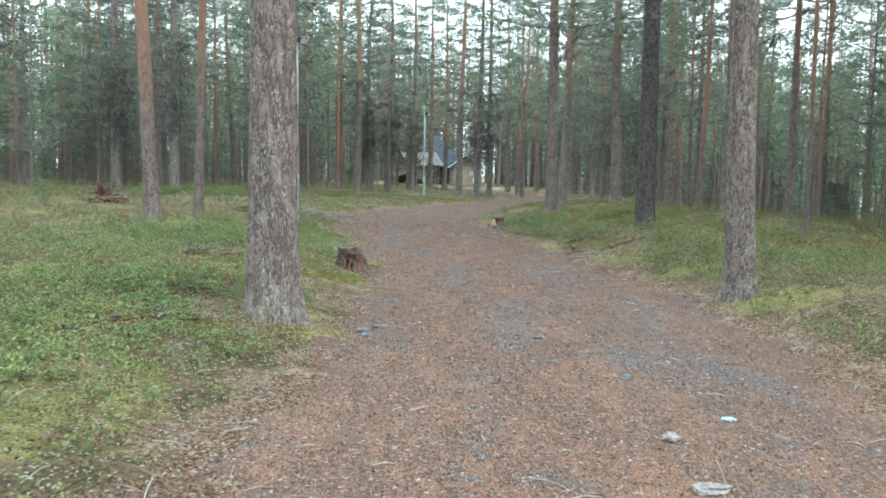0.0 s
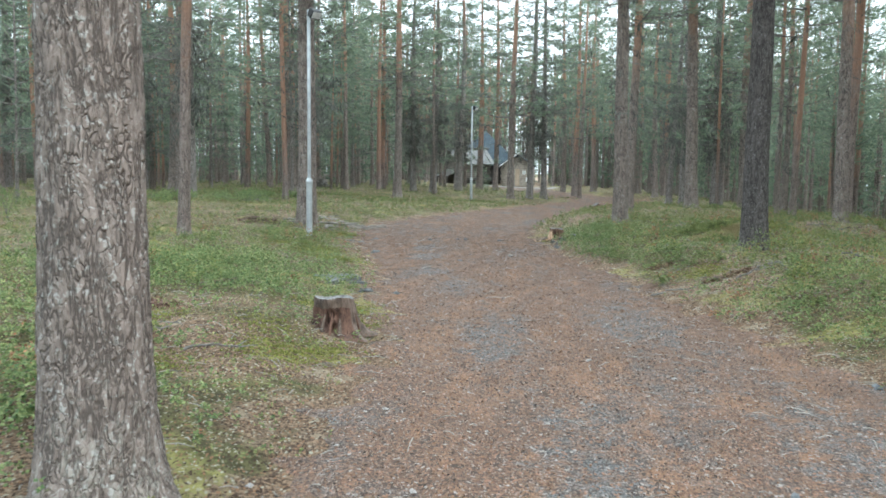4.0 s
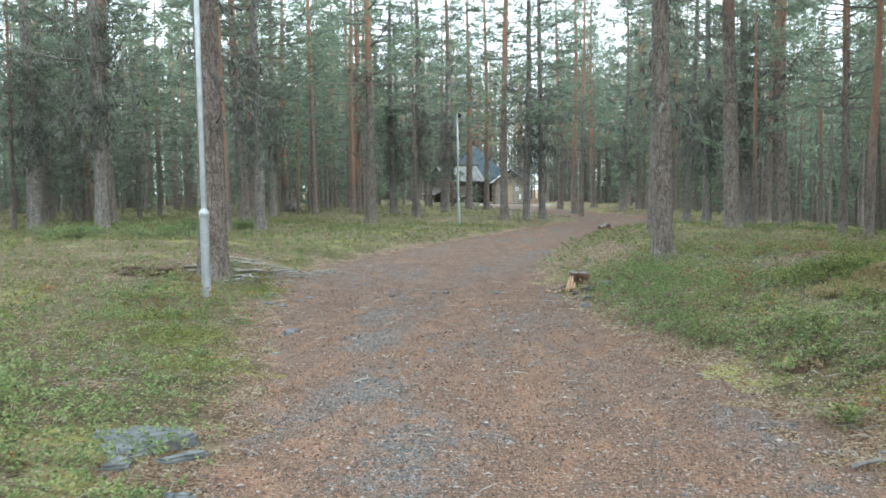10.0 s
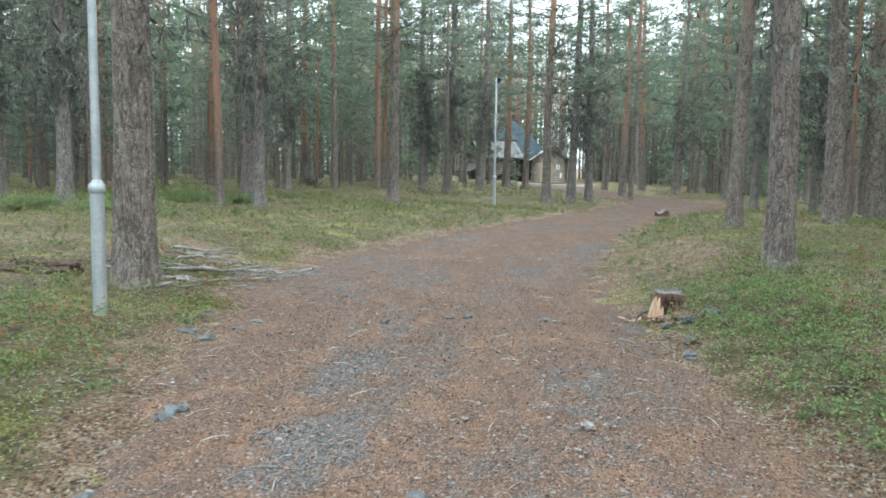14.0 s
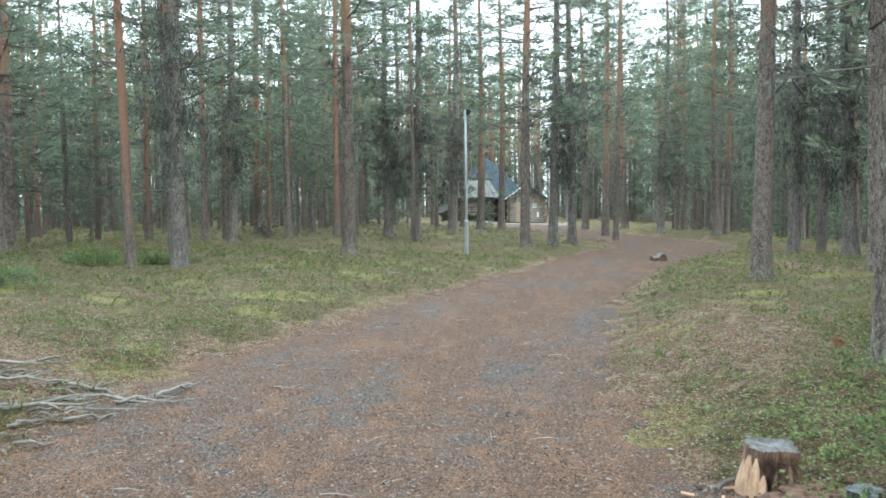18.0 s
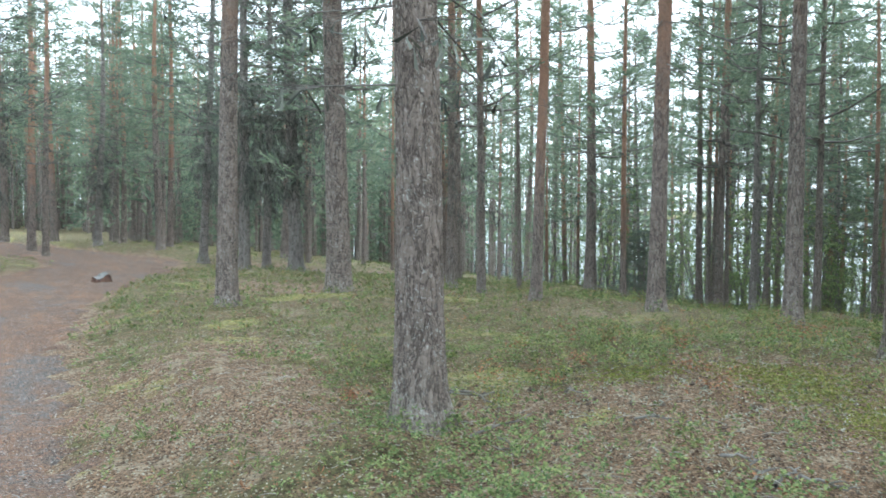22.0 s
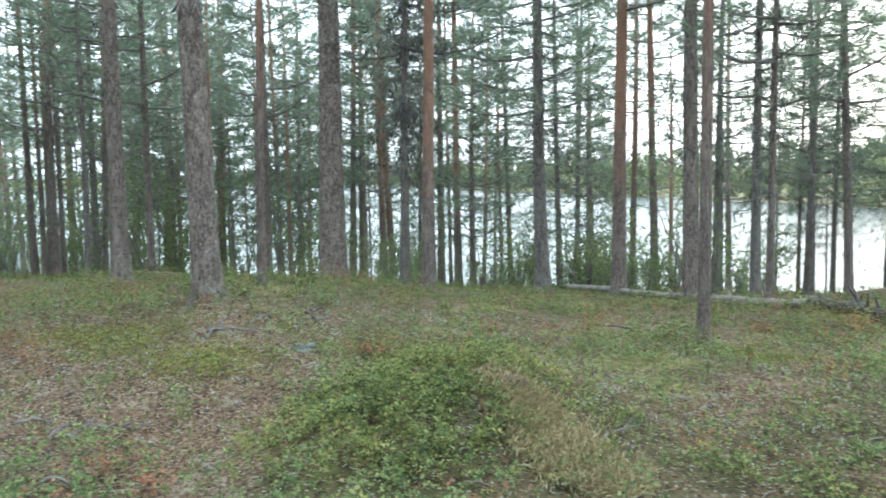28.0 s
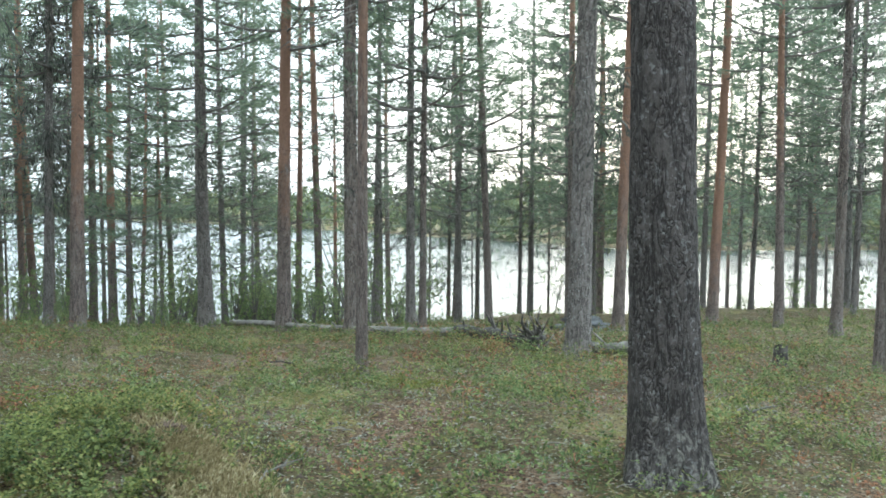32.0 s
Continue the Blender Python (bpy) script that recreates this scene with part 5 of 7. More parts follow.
def clump_leaves(bag, x, y, tall, count, length, width):
    """Leafy clumps for the growth a little further off."""
    h = tall * (0.25 + 0.75 * smooth(-0.8, 0.9, waves(x, y, 0.9, 89))) * grow.uniform(0.3, 1.1, len(x))
    flat_leaves(bag, np.stack([x, y, ground_z(x, y) + 0.01 + h], -1), count, length, width, grow, 0.5)


sprigs(lin, *scatter(56000, -4.6, 7.5, 0.5, 26, lambda x, y: (0.2 + 0.65 * clumped(x, y, 0.8, 86)) * (1 - 0.92 * litter_at(x, y)) * off_path(x, y)), 0.10, 3, 3, 0.020, 0.0072)
sprigs(bil, *scatter(26000, -5, 8, 0.5, 28, lambda x, y: lush(x, y) * clumped(x, y)), 0.14, 3, 4, 0.022, 0.0088)
far_tufts(lin, *scatter(60000, -15, 17, -1, 40, lambda x, y: 0.62 * sparse(x, y) * (gap_to_walk(x, y) > 3.2)), 0.13, 9, 0.062, 0.0058)
far_tufts(red, *scatter(16000, -15, 17, -1, 40, lambda x, y: 0.5 * sparse(x, y) * clumped(x, y, 1.3, 88) * (gap_to_walk(x, y) > 3.2)), 0.14, 6, 0.055, 0.005)
clump_leaves(bil, *scatter(60000, -15, 17, -1, 40, lambda x, y: 0.42 * lush(x, y) * clumped(x, y, 1.4, 85) * (gap_to_walk(x, y) > 3.2)), 0.20, 8, 0.030, 0.0105)
far_tufts(bil, *scatter(60000, -32, 30, 2, 60, lambda x, y: (0.06 + lush(x, y)) * off_path(x, y) * (gap_to_walk(x, y) > 11) * np.exp(-gap_to_walk(x, y) / 24) * smooth(-0.7, 0.3, waves(x, y, 1.1, 76))), 0.22, 7, 0.07, 0.012)
far_tufts(lin, *scatter(46000, -34, 36, -6, 66, lambda x, y: sparse(x, y) * (gap_to_walk(x, y) > 11)), 0.14, 6, 0.065, 0.010)
for cx, cy, r in LUSH_SPOTS:
    close = math.hypot(cx - 0.3, cy - min(17.6, max(0.0, cy))) < 3.6
    n = int((950 if close else 600) * r * r)
    x, y = cx + 0.62 * r * grow.normal(size=n), cy + 0.62 * r * grow.normal(size=n)
    keep = off_path(x, y) & (waves(x, y, 0.5, 75) + 0.5 * waves(x, y, 0.2, 74) > -0.35)
    sprigs(bil, x[keep], y[keep], 0.13, 3, 4 if close else 3, 0.023 if close else 0.027, 0.0098)
MOSS_SPOTS = ((-1.0, 8.0, 0.35), (-0.62, 8.3, 0.25), (-1.25, 8.5, 0.22), (-0.7, 9.5, 0.22), (-1.2, 10.0, 0.3), (-0.75, 10.3, 0.3), (-1.0, 4.55, 0.3), (-0.55, 4.9, 0.15), (-2.85, 15.3, 0.45), (-2.2, 14.2, 0.4), (0.80, 19.75, 0.14), (-3.3, 19.2, 0.35), (-3.9, 20.3, 0.3), (3.0, 13.6, 0.4), (5.2, 20.3, 0.5), (5.6, 21.5, 0.6), (7.4, 16.2, 0.45), (4.9, 22.6, 0.4), (-1.6, 7.2, 0.3), (-2.3, 8.5, 0.3), (6.3, 19.2, 0.5), (-3.6, 16.4, 0.4))
for cx, cy, r in MOSS_SPOTS:
    n = int(9000 * r * r)
    x, y = cx + 0.6 * r * grow.normal(size=n), cy + 0.6 * r * grow.normal(size=n)
    keep = off_path(x, y)
    flat_leaves(moss, np.stack([x[keep], y[keep], ground_z(x[keep], y[keep]) + 0.012 + 0.022 * smooth(-0.6, 0.8, waves(x[keep], y[keep], 0.16, 79))], -1), 3, 0.014, 0.0045, grow, 0.9)

sprigs(hum, *scatter(15000, 3.2, 5.8, 17.1, 19.5, lambda x, y: 1.0 * np.exp(-(((x - 4.35) / 1.0) ** 2 + ((y - 18.32) / 0.78) ** 2) ** 2) * smooth(-0.12, 0.25, waves(x, y, 0.30, 83) + 0.5 * waves(x, y, 0.12, 84)) * (1 - np.exp(-((y - 17.62 - 0.6 * (x - 4.05)) / 0.13) ** 2 - ((x - 4.05) / 0.6) ** 2)) * (1 - np.exp(-((x - 4.42) / 0.16) ** 2 - ((y - 17.86) / 0.14) ** 2))), 0.12, 4, 3, 0.023, 0.0082)


def reddened(x, y):
    v = 0 * x
    for cx, cy, r in ((7.1, 14.8, 0.9), (5.5, 14.6, 0.6), (6.5, 12.8, 0.9), (12.0, 15.0, 2.2), (8.2, 13.2, 1.2), (-3.2, 11.2, 0.7)):
        v = np.maximum(v, np.exp(-((x - cx) ** 2 + (y - cy) ** 2) / r ** 2))
    return 0.95 * v * smooth(-0.3, 0.5, waves(x, y, 0.8, 95)) * off_path(x, y)


sprigs(red, *scatter(20000, 4, 15, 10, 18, reddened), 0.13, 3, 3, 0.020, 0.006)
sprigs(red, *scatter(6500, -8, 14, 2, 30, near_chance(lambda x, y: 0.5 * sparse(x, y) * clumped(x, y, 0.9, 88), 8)), 0.09, 2, 3, 0.018, 0.005)


def bushlets(count, x0, x1, y0, y1, tall, tints):
    """Single upright dwarf shrubs of uneven size and tint, standing out of the low cover."""
    x, y = scatter(count, x0, x1, y0, y1, lambda x, y: (1 - 0.9 * litter_at(x, y)) * off_path(x, y) * (0.25 + 0.75 * clumped(x, y, 1.5, 96)) * (np.hypot(x + 1.75, y - 12.3) > 0.45) * (np.hypot(x - 4.2, y - 17.75) > 0.55))
    tint = grow.choice(len(tints), len(x), p=[share for _, share in tints])
    high = tall * grow.uniform(0.5, 1.25, len(x))
    for k, (bag, _) in enumerate(tints):
        mine = tint == k
        per = grow.randint(7, 20, mine.sum())
        size = np.repeat(high[mine], per)
        sx, sy = np.repeat(x[mine], per) + 0.42 * size * grow.normal(size=len(size)), np.repeat(y[mine], per) + 0.42 * size * grow.normal(size=len(size))
        keep = off_path(sx, sy)
        sprigs(bag, sx[keep], sy[keep], size[keep], 4, 4, 0.023, 0.0092)


bushlets(1500, 2.0, 12.0, 10.5, 25.0, 0.21, ((bil, 0.36), (hum, 0.38), (lin, 0.16), (red, 0.10)))
bushlets(420, -6.5, -1.2, 2.0, 24.0, 0.19, ((bil, 0.55), (hum, 0.22), (lin, 0.13), (red, 0.10)))


def lichened(x, y):
    """Where pale reindeer lichen lies between the shrubs."""
    spots = 0 * x
    for cx, cy, r in ((4.9, 16.6, 0.7), (5.6, 17.6, 0.7), (6.4, 16.0, 0.6), (5.7, 20.7, 0.7), (6.8, 20.4, 0.8), (7.4, 18.6, 0.8), (4.2, 15.6, 0.5), (4.6, 21.6, 0.9), (4.9, 17.5, 0.3), (6.0, 14.2, 0.5)):
        spots = np.maximum(spots, np.exp(-((x - cx) ** 2 + (y - cy) ** 2) / r ** 2))
    return np.maximum(spots, 0.35) * smooth(0.25, 0.6, waves(x, y, 0.5, 97) + 0.4 * waves(x, y, 0.15, 98)) * off_path(x, y)


lichen = Bag()
ux, uy = scatter(60000, 2.4, 9.0, 12.5, 23.5, lichened)
flat_leaves(lichen, np.stack([ux, uy, ground_z(ux, uy) + 0.012 + 0.02 * grow.uniform(size=len(ux))], -1), 3, 0.015, 0.006, grow, 0.9)


def strawy(x, y):
    return np.maximum(0, 0.13 * smooth(0.0, 0.8, waves(x, y, 3.4, 43))) * off_path(x, y)


gx0, gy0 = scatter(21000, -6, 13, 2, 30, near_chance(strawy, 8))
blade_at = np.stack([gx0, gy0, ground_z(gx0, gy0)], -1)
sx0, sy0 = scatter(16000, 3.4, 4.8, 17.0, 18.1, lambda x, y: np.exp(-((y - 17.58 - 0.6 * (x - 4.05)) / 0.17) ** 2 - ((x - 4.05) / 0.48) ** 4))
sprays(dry, np.stack([sx0, sy0, ground_z(sx0, sy0) + 0.05], -1), np.tile([-0.2, -0.4, 0.5], (len(sx0), 1)), 7, 0.055, 0.0042, grow, 0.9)
sprays(dry, blade_at, np.tile([0, 0, 0.9], (len(gx0), 1)), 4, 0.11, 0.003, grow, 0.7)
cx0, cy0 = scatter(150000, -7, 13, 0, 30, near_chance(lambda x, y: (0.07 + 0.93 * litter_at(x, y)) * off_path(x, y), 8))
chip = Bag()
bx0, by0 = scatter(34000, 2.4, 8.2, 15.8, 24.2, lambda x, y: np.clip(litter_at(x, y) * 1.4, 0, 1) * off_path(x, y))
leaves(chip, np.stack([bx0, by0, ground_z(bx0, by0) + 0.010], -1), np.tile([0, 0, 0.25], (len(bx0), 1)), 1, 0.019, 0.005, grow, np.array([1.0, 1.0, 0.2]))
leaves(chip, np.stack([cx0, cy0, ground_z(cx0, cy0) + 0.012], -1), np.tile([0, 0, 0.25], (len(cx0), 1)), 1, 0.020, 0.0052, grow, np.array([1.0, 1.0, 0.15]))
tagged(part("bark_flakes", chip, M_FLAKE, label="brown bark flakes, lichen and leaf litter on the ground", flat=True), category="litter", kind="stuff")
for bag, name, mat, words in ((bil, "bilberry_shrubs", M_BILBERRY, "low bright green bilberry shrubs on the forest floor"), (lin, "lingonberry_shrubs", M_LINGON, "low olive lingonberry and heather sprigs in moss"),
                              (hum, "hummock_shrubs", M_HUMMOCK, "yellow-green dwarf shrubs covering the hummock"), (red, "reddened_shrubs", M_REDLEAF, "dwarf shrubs with reddened autumn leaves"), (dry, "dry_grass", M_DRYGRASS, "pale dry grass and straw tufts"), (moss, "moss_cushions", M_MOSS, "yellow-green moss cushions on the forest floor"), (lichen, "reindeer_lichen", M_REINDEER, "pale grey-green reindeer lichen between the shrubs")):
    tagged(part(name, bag, mat, label=words, flat=True), category="undergrowth", kind="stuff")

strew = Bag()
wx, wy = scatter(110000, -4, 5, 0.5, 26, lambda x, y: (path_in(x, y) > -0.25) * np.exp(-(gap_to_walk(x, y) / 4.5) ** 2) * (0.75 + 0.25 * waves(x, y, 0.8, 92)))
leaves(strew, np.stack([wx, wy, ground_z(wx, wy) + 0.030 + 0.012 * waves(wx, wy, 0.55, 8)], -1), np.tile([0, 0, 0.15], (len(wx), 1)), 1, 0.024, 0.0046, grow, np.array([1.0, 1.0, 0.22]))
tagged(part("needle_strewing", strew, M_STREW, label="reddish needles and bark chips strewn over the path", flat=True), category="litter", kind="stuff")

# twigs and needles on the ground, pebbles on the path
twig_bag, peb = Bag(), Bag()
tx, ty = scatter(11000, -6, 12, 1, 30, lambda x, y: np.where(path_in(x, y) > 0, 0.22, 0.25 + 0.6 * litter_at(x, y)) * np.exp(-(gap_to_walk(x, y) / 9) ** 2))
for x, y in zip(tx, ty):
    a, ln = grow.uniform(0, 6.283), grow.uniform(0.04, 0.22)
    z = gz(x, y) + (0.035 if path_in(x, y) > 0 else 0.02)
    p0 = np.array([x, y, z])
    p2 = p0 + np.array([math.cos(a), math.sin(a), 0.12 * grow.normal()]) * ln
    twig_bag.add(*tube([p0, (p0 + p2) / 2 + [0, 0, 0.01], p2], [0.003, 0.004, 0.002], 3))
tagged(part("fallen_twigs", twig_bag, M_DEADWOOD, label="scattered small fallen twigs and bark bits"), category="twigs", kind="stuff")
octa = np.array([(1, 0, 0), (0, 1, 0), (-1, 0, 0), (0, -1, 0), (0, 0, 1), (0, 0, -0.6)])
faces = [(0, 1, 4), (1, 2, 4), (2, 3, 4), (3, 0, 4), (1, 0, 5), (2, 1, 5), (3, 2, 5), (0, 3, 5)]
qx, qy = scatter(60000, -4, 5, 0.5, 30, lambda x, y: (path_in(x, y) > -0.3) * 0.55 * np.exp(-(gap_to_walk(x, y) / 7) ** 2) * (0.22 + 0.35 * bare_gravel(x, y)))
for x, y in zip(qx, qy):
    r = 0.004 + 0.015 * grow.uniform() ** 4
    v = octa * (1 + 0.35 * grow.normal(size=(6, 3))) * r * np.array([1.2, 1.0, 0.6])
    a = grow.uniform(0, 6.283)
    v = np.stack([v[:, 0] * math.cos(a) - v[:, 1] * math.sin(a) + x, v[:, 0] * math.sin(a) + v[:, 1] * math.cos(a) + y, v[:, 2] + gz(x, y) + 0.024], -1)
    peb.add(v, faces)
tagged(part("pebbles", peb, M_PEBBLE, label="small grey and pale pebbles strewn over the path", flat=True), category="pebbles", kind="stuff")


cone_bag = Bag()
kx, ky = scatter(1100, 2.6, 7.6, 16.2, 23.6, lambda x, y: 0.8 * litter_at(x, y) * off_path(x, y))
for x, y in zip(kx, ky):
    r = 0.013 + 0.016 * grow.uniform() ** 2
    v = octa * (1 + 0.2 * grow.normal(size=(6, 3))) * r * np.array([1.3, 1.0, 0.9]) + [x, y, gz(x, y) + 0.016]
    cone_bag.add(v, faces)
tagged(part("pine_cones", cone_bag, M_CONE, label="dark fallen pine cones scattered on the litter", flat=True), category="cones", kind="stuff")


# ---- things by the path ----
def lamp_post(x, y, turn):
    """A galvanised post with a thicker foot and one black floodlight at its top."""
    post = thing("lamp_post", "slim galvanised lamp post with one black floodlight on top", "lamp post", "lamp posts along the path", pose(x, y, gz(x, y), 0, 0, turn))
    part("foot_tube", Bag().add(*tube([(0, 0, -0.1), (0, 0, 1.0), (0, 0, 1.08), (0, 0, 1.13), (0, 0, 1.17)], [0.058, 0.058, 0.06, 0.058, 0.038], 20)), M_ZINC, post)
    part("collar", Bag().add(*tube([(0, 0, 1.05), (0, 0, 1.06), (0, 0, 1.13), (0, 0, 1.14)], [0.058, 0.066, 0.066, 0.05], 20)), M_ZINC, post)
    part("pole", Bag().add(*tube([(0, 0, 1.12), (0, 0, 2.5), (0, 0, 4.46), (0, 0, 4.47)], [0.036, 0.035, 0.033, 0.004], 16)), M_ZINC, post)
    part("bracket", Bag().add(*tube([(-0.03, 0, 4.42), (0.08, 0, 4.46), (0.15, 0, 4.44)], [0.014, 0.014, 0.014], 8)), M_BLACK, post)
    head = part("lamp_head", rounded_box(0.13, 0.24, 0.17, 0.02), (), post, "black tilted floodlight housing", at=pose(0.19, 0, 4.36, 0, 35, 0))
    head.data.materials.append(M_BLACK)
    glass = part("glass", rounded_box(0.012, 0.20, 0.13, 0.004), (), head, "pale lamp glass", at=pose(0.068, 0, 0, 0, 0, 0))
    glass.data.materials.append(M_LENS)
    fins = Bag()
    for k in range(5):
        fins.add(*box_parts(-0.10, -0.09 + 0.043 * k, -0.06, -0.064, -0.083 + 0.043 * k, 0.06))
    part("cooling_fins", fins, M_BLACK, head, flat=True)


lamp_post(-3.87, 18.29, -35)
lamp_post(-2.77, 40.04, -30)


def stump(name, x, y, radius, height, seed, side, top, label, ragged=0.12, spread=0.75, worn=0.05, rot=None):
    """A stump: fibrous flared wall with root lobes, rotted hollow on the side rot (degrees), checked top."""
    r = np.random.RandomState(seed)
    sides, rows = 72, 18
    a = np.linspace(0, 2 * np.pi, sides, endpoint=False)
    rim = height * (1 + ragged * (np.sin(a + r.uniform(0, 6)) * 0.6 + 0.5 * np.sin(3 * a + r.uniform(0, 6)) + 0.10 * r.normal(size=sides)))
    u = np.linspace(0, 1, rows)
    A, U = np.meshgrid(a, u)
    lobes = 0.5 + 0.5 * np.sin(5 * a + r.uniform(0, 6)) + 0.3 * np.sin(8 * a + r.uniform(0, 6))
    flare = 1 + spread * np.exp(-U / 0.22) * (0.35 + 0.8 * lobes[None]) + 0.22 * spread * (1 - U)
    fibre = np.array([[noise.noise(Vector((math.cos(t) * 7, math.sin(t) * 7, h * 1.1 + seed))) + 0.6 * noise.noise(Vector((math.cos(t) * 17, math.sin(t) * 17, h * 2.3 + seed))) for t in a] for h in u])
    R = radius * flare * (1 + worn * 1.6 * fibre)
    if rot is not None:
        near = np.cos(A - radians(rot))
        crumble = np.array([[noise.noise(Vector((math.cos(t) * 4, math.sin(t) * 4, h * 5 + seed))) for t in a] for h in u])
        R = R * (1 - 0.42 * smooth(0.25, 0.95, near) * smooth(0.98, 0.55, U) * smooth(0.0, 0.25, U) * (0.8 + 0.9 * crumble))
    Z = U * rim[None] - 0.06 * (1 - U)
    V = np.stack([R * np.cos(A), R * np.sin(A), Z], -1).reshape(-1, 3)
    i, k = np.meshgrid(np.arange(rows - 1), np.arange(sides), indexing="ij")
    k2 = (k + 1) % sides
    q = np.stack([i * sides + k, i * sides + k2, (i + 1) * sides + k2, (i + 1) * sides + k], -1).reshape(-1, 4)
    ob = thing(name, label, "stump", at=pose(x, y, gz(x, y)))
    soft = np.zeros(len(q), bool)
    if rot is not None:
        soft = ((np.cos(A - radians(rot)) > 0.35) & (U < 0.72))[:-1].ravel()
    wall = Bag().add(V, q[~soft])
    if soft.any():
        wall.f.append(q[soft])
        wall.m.append(np.ones(soft.sum(), int))
    part("bark", wall, (side, M_ROTTEN), ob)
    cap = [R[-1] * np.cos(a), R[-1] * np.sin(a), Z[-1]]
    rings_v, rings_f = [np.stack(cap, -1)], []
    for n, f in enumerate((0.93, 0.7, 0.45, 0.2)):
        rings_v.append(np.stack([cap[0] * f, cap[1] * f, cap[2] * f + (1 - f) * height * 0.95 - 0.008 - 0.014 * r.uniform(size=sides)], -1))
        k = np.arange(sides)
        rings_f.append(np.stack([n * sides + k, n * sides + (k + 1) % sides, (n + 1) * sides + (k + 1) % sides, (n + 1) * sides + k], -1))
    v = np.concatenate(rings_v + [[(0, 0, height * 0.93)]])
    b = Bag().add(v, np.concatenate(rings_f))
    k = np.arange(sides)
    b.f.append(np.stack([4 * sides + k, 4 * sides + (k + 1) % sides, 0 * k + 5 * sides], -1))
    b.m.append(np.zeros(sides, int))
    part("cut_face", b, top, ob)
    return ob


def shard(ob, base, tip, width, thick, mat, words):
    """A split sliver of wood standing on the stump's wall."""
    p, q = np.array(base, float), np.array(tip, float)
    side = np.cross(q - p, [-p[0], -p[1], 0.01])
    side = side / np.linalg.norm(side)
    out = np.array([p[0], p[1], 0]) / (np.hypot(p[0], p[1]) + 1e-9)
    v = []
    for f, w in ((0, 1.0), (0.35, 0.9), (0.7, 0.7), (1.0, 0.18)):
        c = p + (q - p) * f
        v += [c - side * width * w, c + side * width * w * 0.8, c + side * width * w * 0.7 + out * thick * w, c - side * width * w * 0.9 + out * thick * w]
    quads = [(4 * n + k, 4 * n + (k + 1) % 4, 4 * n + 4 + (k + 1) % 4, 4 * n + 4 + k) for n in range(3) for k in range(4)] + [(3, 2, 1, 0), (12, 13, 14, 15)]
    part("splinter", Bag().add(v, quads), mat, ob, words, flat=True)


s1 = stump("tree_stump", -0.82, 8.98, 0.16, 0.275, 3, M_STUMPSIDE, M_STUMPTOP, "sawn grey-topped stump with rotting red-brown sides", 0.07, 0.95, 0.07, rot=-100)
for n in range(13):
    t = radians(-170 + 21 * n)
    shard(s1, (0.215 * math.cos(t), 0.215 * math.sin(t), -0.02), (0.165 * math.cos(t + 0.1), 0.165 * math.sin(t + 0.1), 0.13 + 0.05 * math.sin(5 * n)), 0.016 + 0.006 * math.sin(3 * n), 0.014, M_STUMPSIDE if n % 2 else M_ROTTEN, "grey fibrous sliver")
s2 = stump("broken_stump", 1.07, 20.08, 0.135, 0.235, 8, M_SHRED, M_STUMPTOP, "low splintered stump with pale orange split wood", 0.08, 0.7, 0.10, rot=-80)
for n, (t, top_z, w) in enumerate(((-176, 0.17, 0.034), (-156, 0.20, 0.040), (-136, 0.185, 0.036), (-120, 0.10, 0.030), (-164, 0.09, 0.036))):
    t = radians(t)
    shard(s2, (0.172 * math.cos(t), 0.172 * math.sin(t), -0.02), (0.134 * math.cos(t), 0.134 * math.sin(t), top_z), w, 0.022, M_FRESHWOOD, "split orange wood")
for n, t in enumerate((-100, -84, -66, -48, -30, -10, 12)):
    t = radians(t)
    shard(s2, (0.155 * math.cos(t), 0.155 * math.sin(t), -0.02), (0.118 * math.cos(t + 0.15), 0.118 * math.sin(t + 0.15), 0.12 + 0.03 * (n % 3)), 0.018, 0.018, M_ROTTEN if n % 2 else M_SHRED, "shredded red-brown wood")
for n in range(26):
    t, d = radians(grow.uniform(-190, -40)), grow.uniform(0.2, 0.5)
    x, y = 1.07 + d * math.cos(t), 20.08 + d * math.sin(t)
    me = rounded_box(grow.uniform(0.03, 0.08), grow.uniform(0.012, 0.03), 0.010, 0.003)
    me.materials.append(M_FRESHWOOD if n % 3 else M_ROTTEN)
    chip_ob = new("wood_chip", me)
    chip_ob.matrix_basis = pose(x, y, gz(x, y) + (0.03 if path_in(x, y) > -0.2 else 0.015), grow.uniform(-15, 15), grow.uniform(-15, 15), grow.uniform(0, 180))
    tagged(chip_ob, "pale orange wood chip lying by the broken stump", "wood chip", "wood chips by the stump")
stump("small_stump", 2.9, 40.2, 0.22, 0.2, 12, M_ROTTEN, M_STUMPTOP, "small pale broken stump beside the path bend", 0.4)
stump("dark_stump", 8.15, 12.15, 0.07, 0.22, 15, M_CHAR, M_CHAR, "dark rotten stump by the end of the log", 0.22)


def stone(x, y, sx, sy, sz, seed, label, sink=0.35, turn=0, material=None, detail=3):
    me = lump(seed, sx, sy, sz, detail, 0.6, 1.9)
    me.polygons.foreach_set("use_smooth", [False] * len(me.polygons))
    me.materials.append(material or M_STONE)
    up = 0.02 if path_in(x, y) > 0 else 0.0
    ob = new("stone", me)
    ob.matrix_basis = pose(x, y, gz(x, y) + up + sz * (1 - 2 * sink), 0, 0, turn)
    return tagged(ob, label, "stone", "stones")




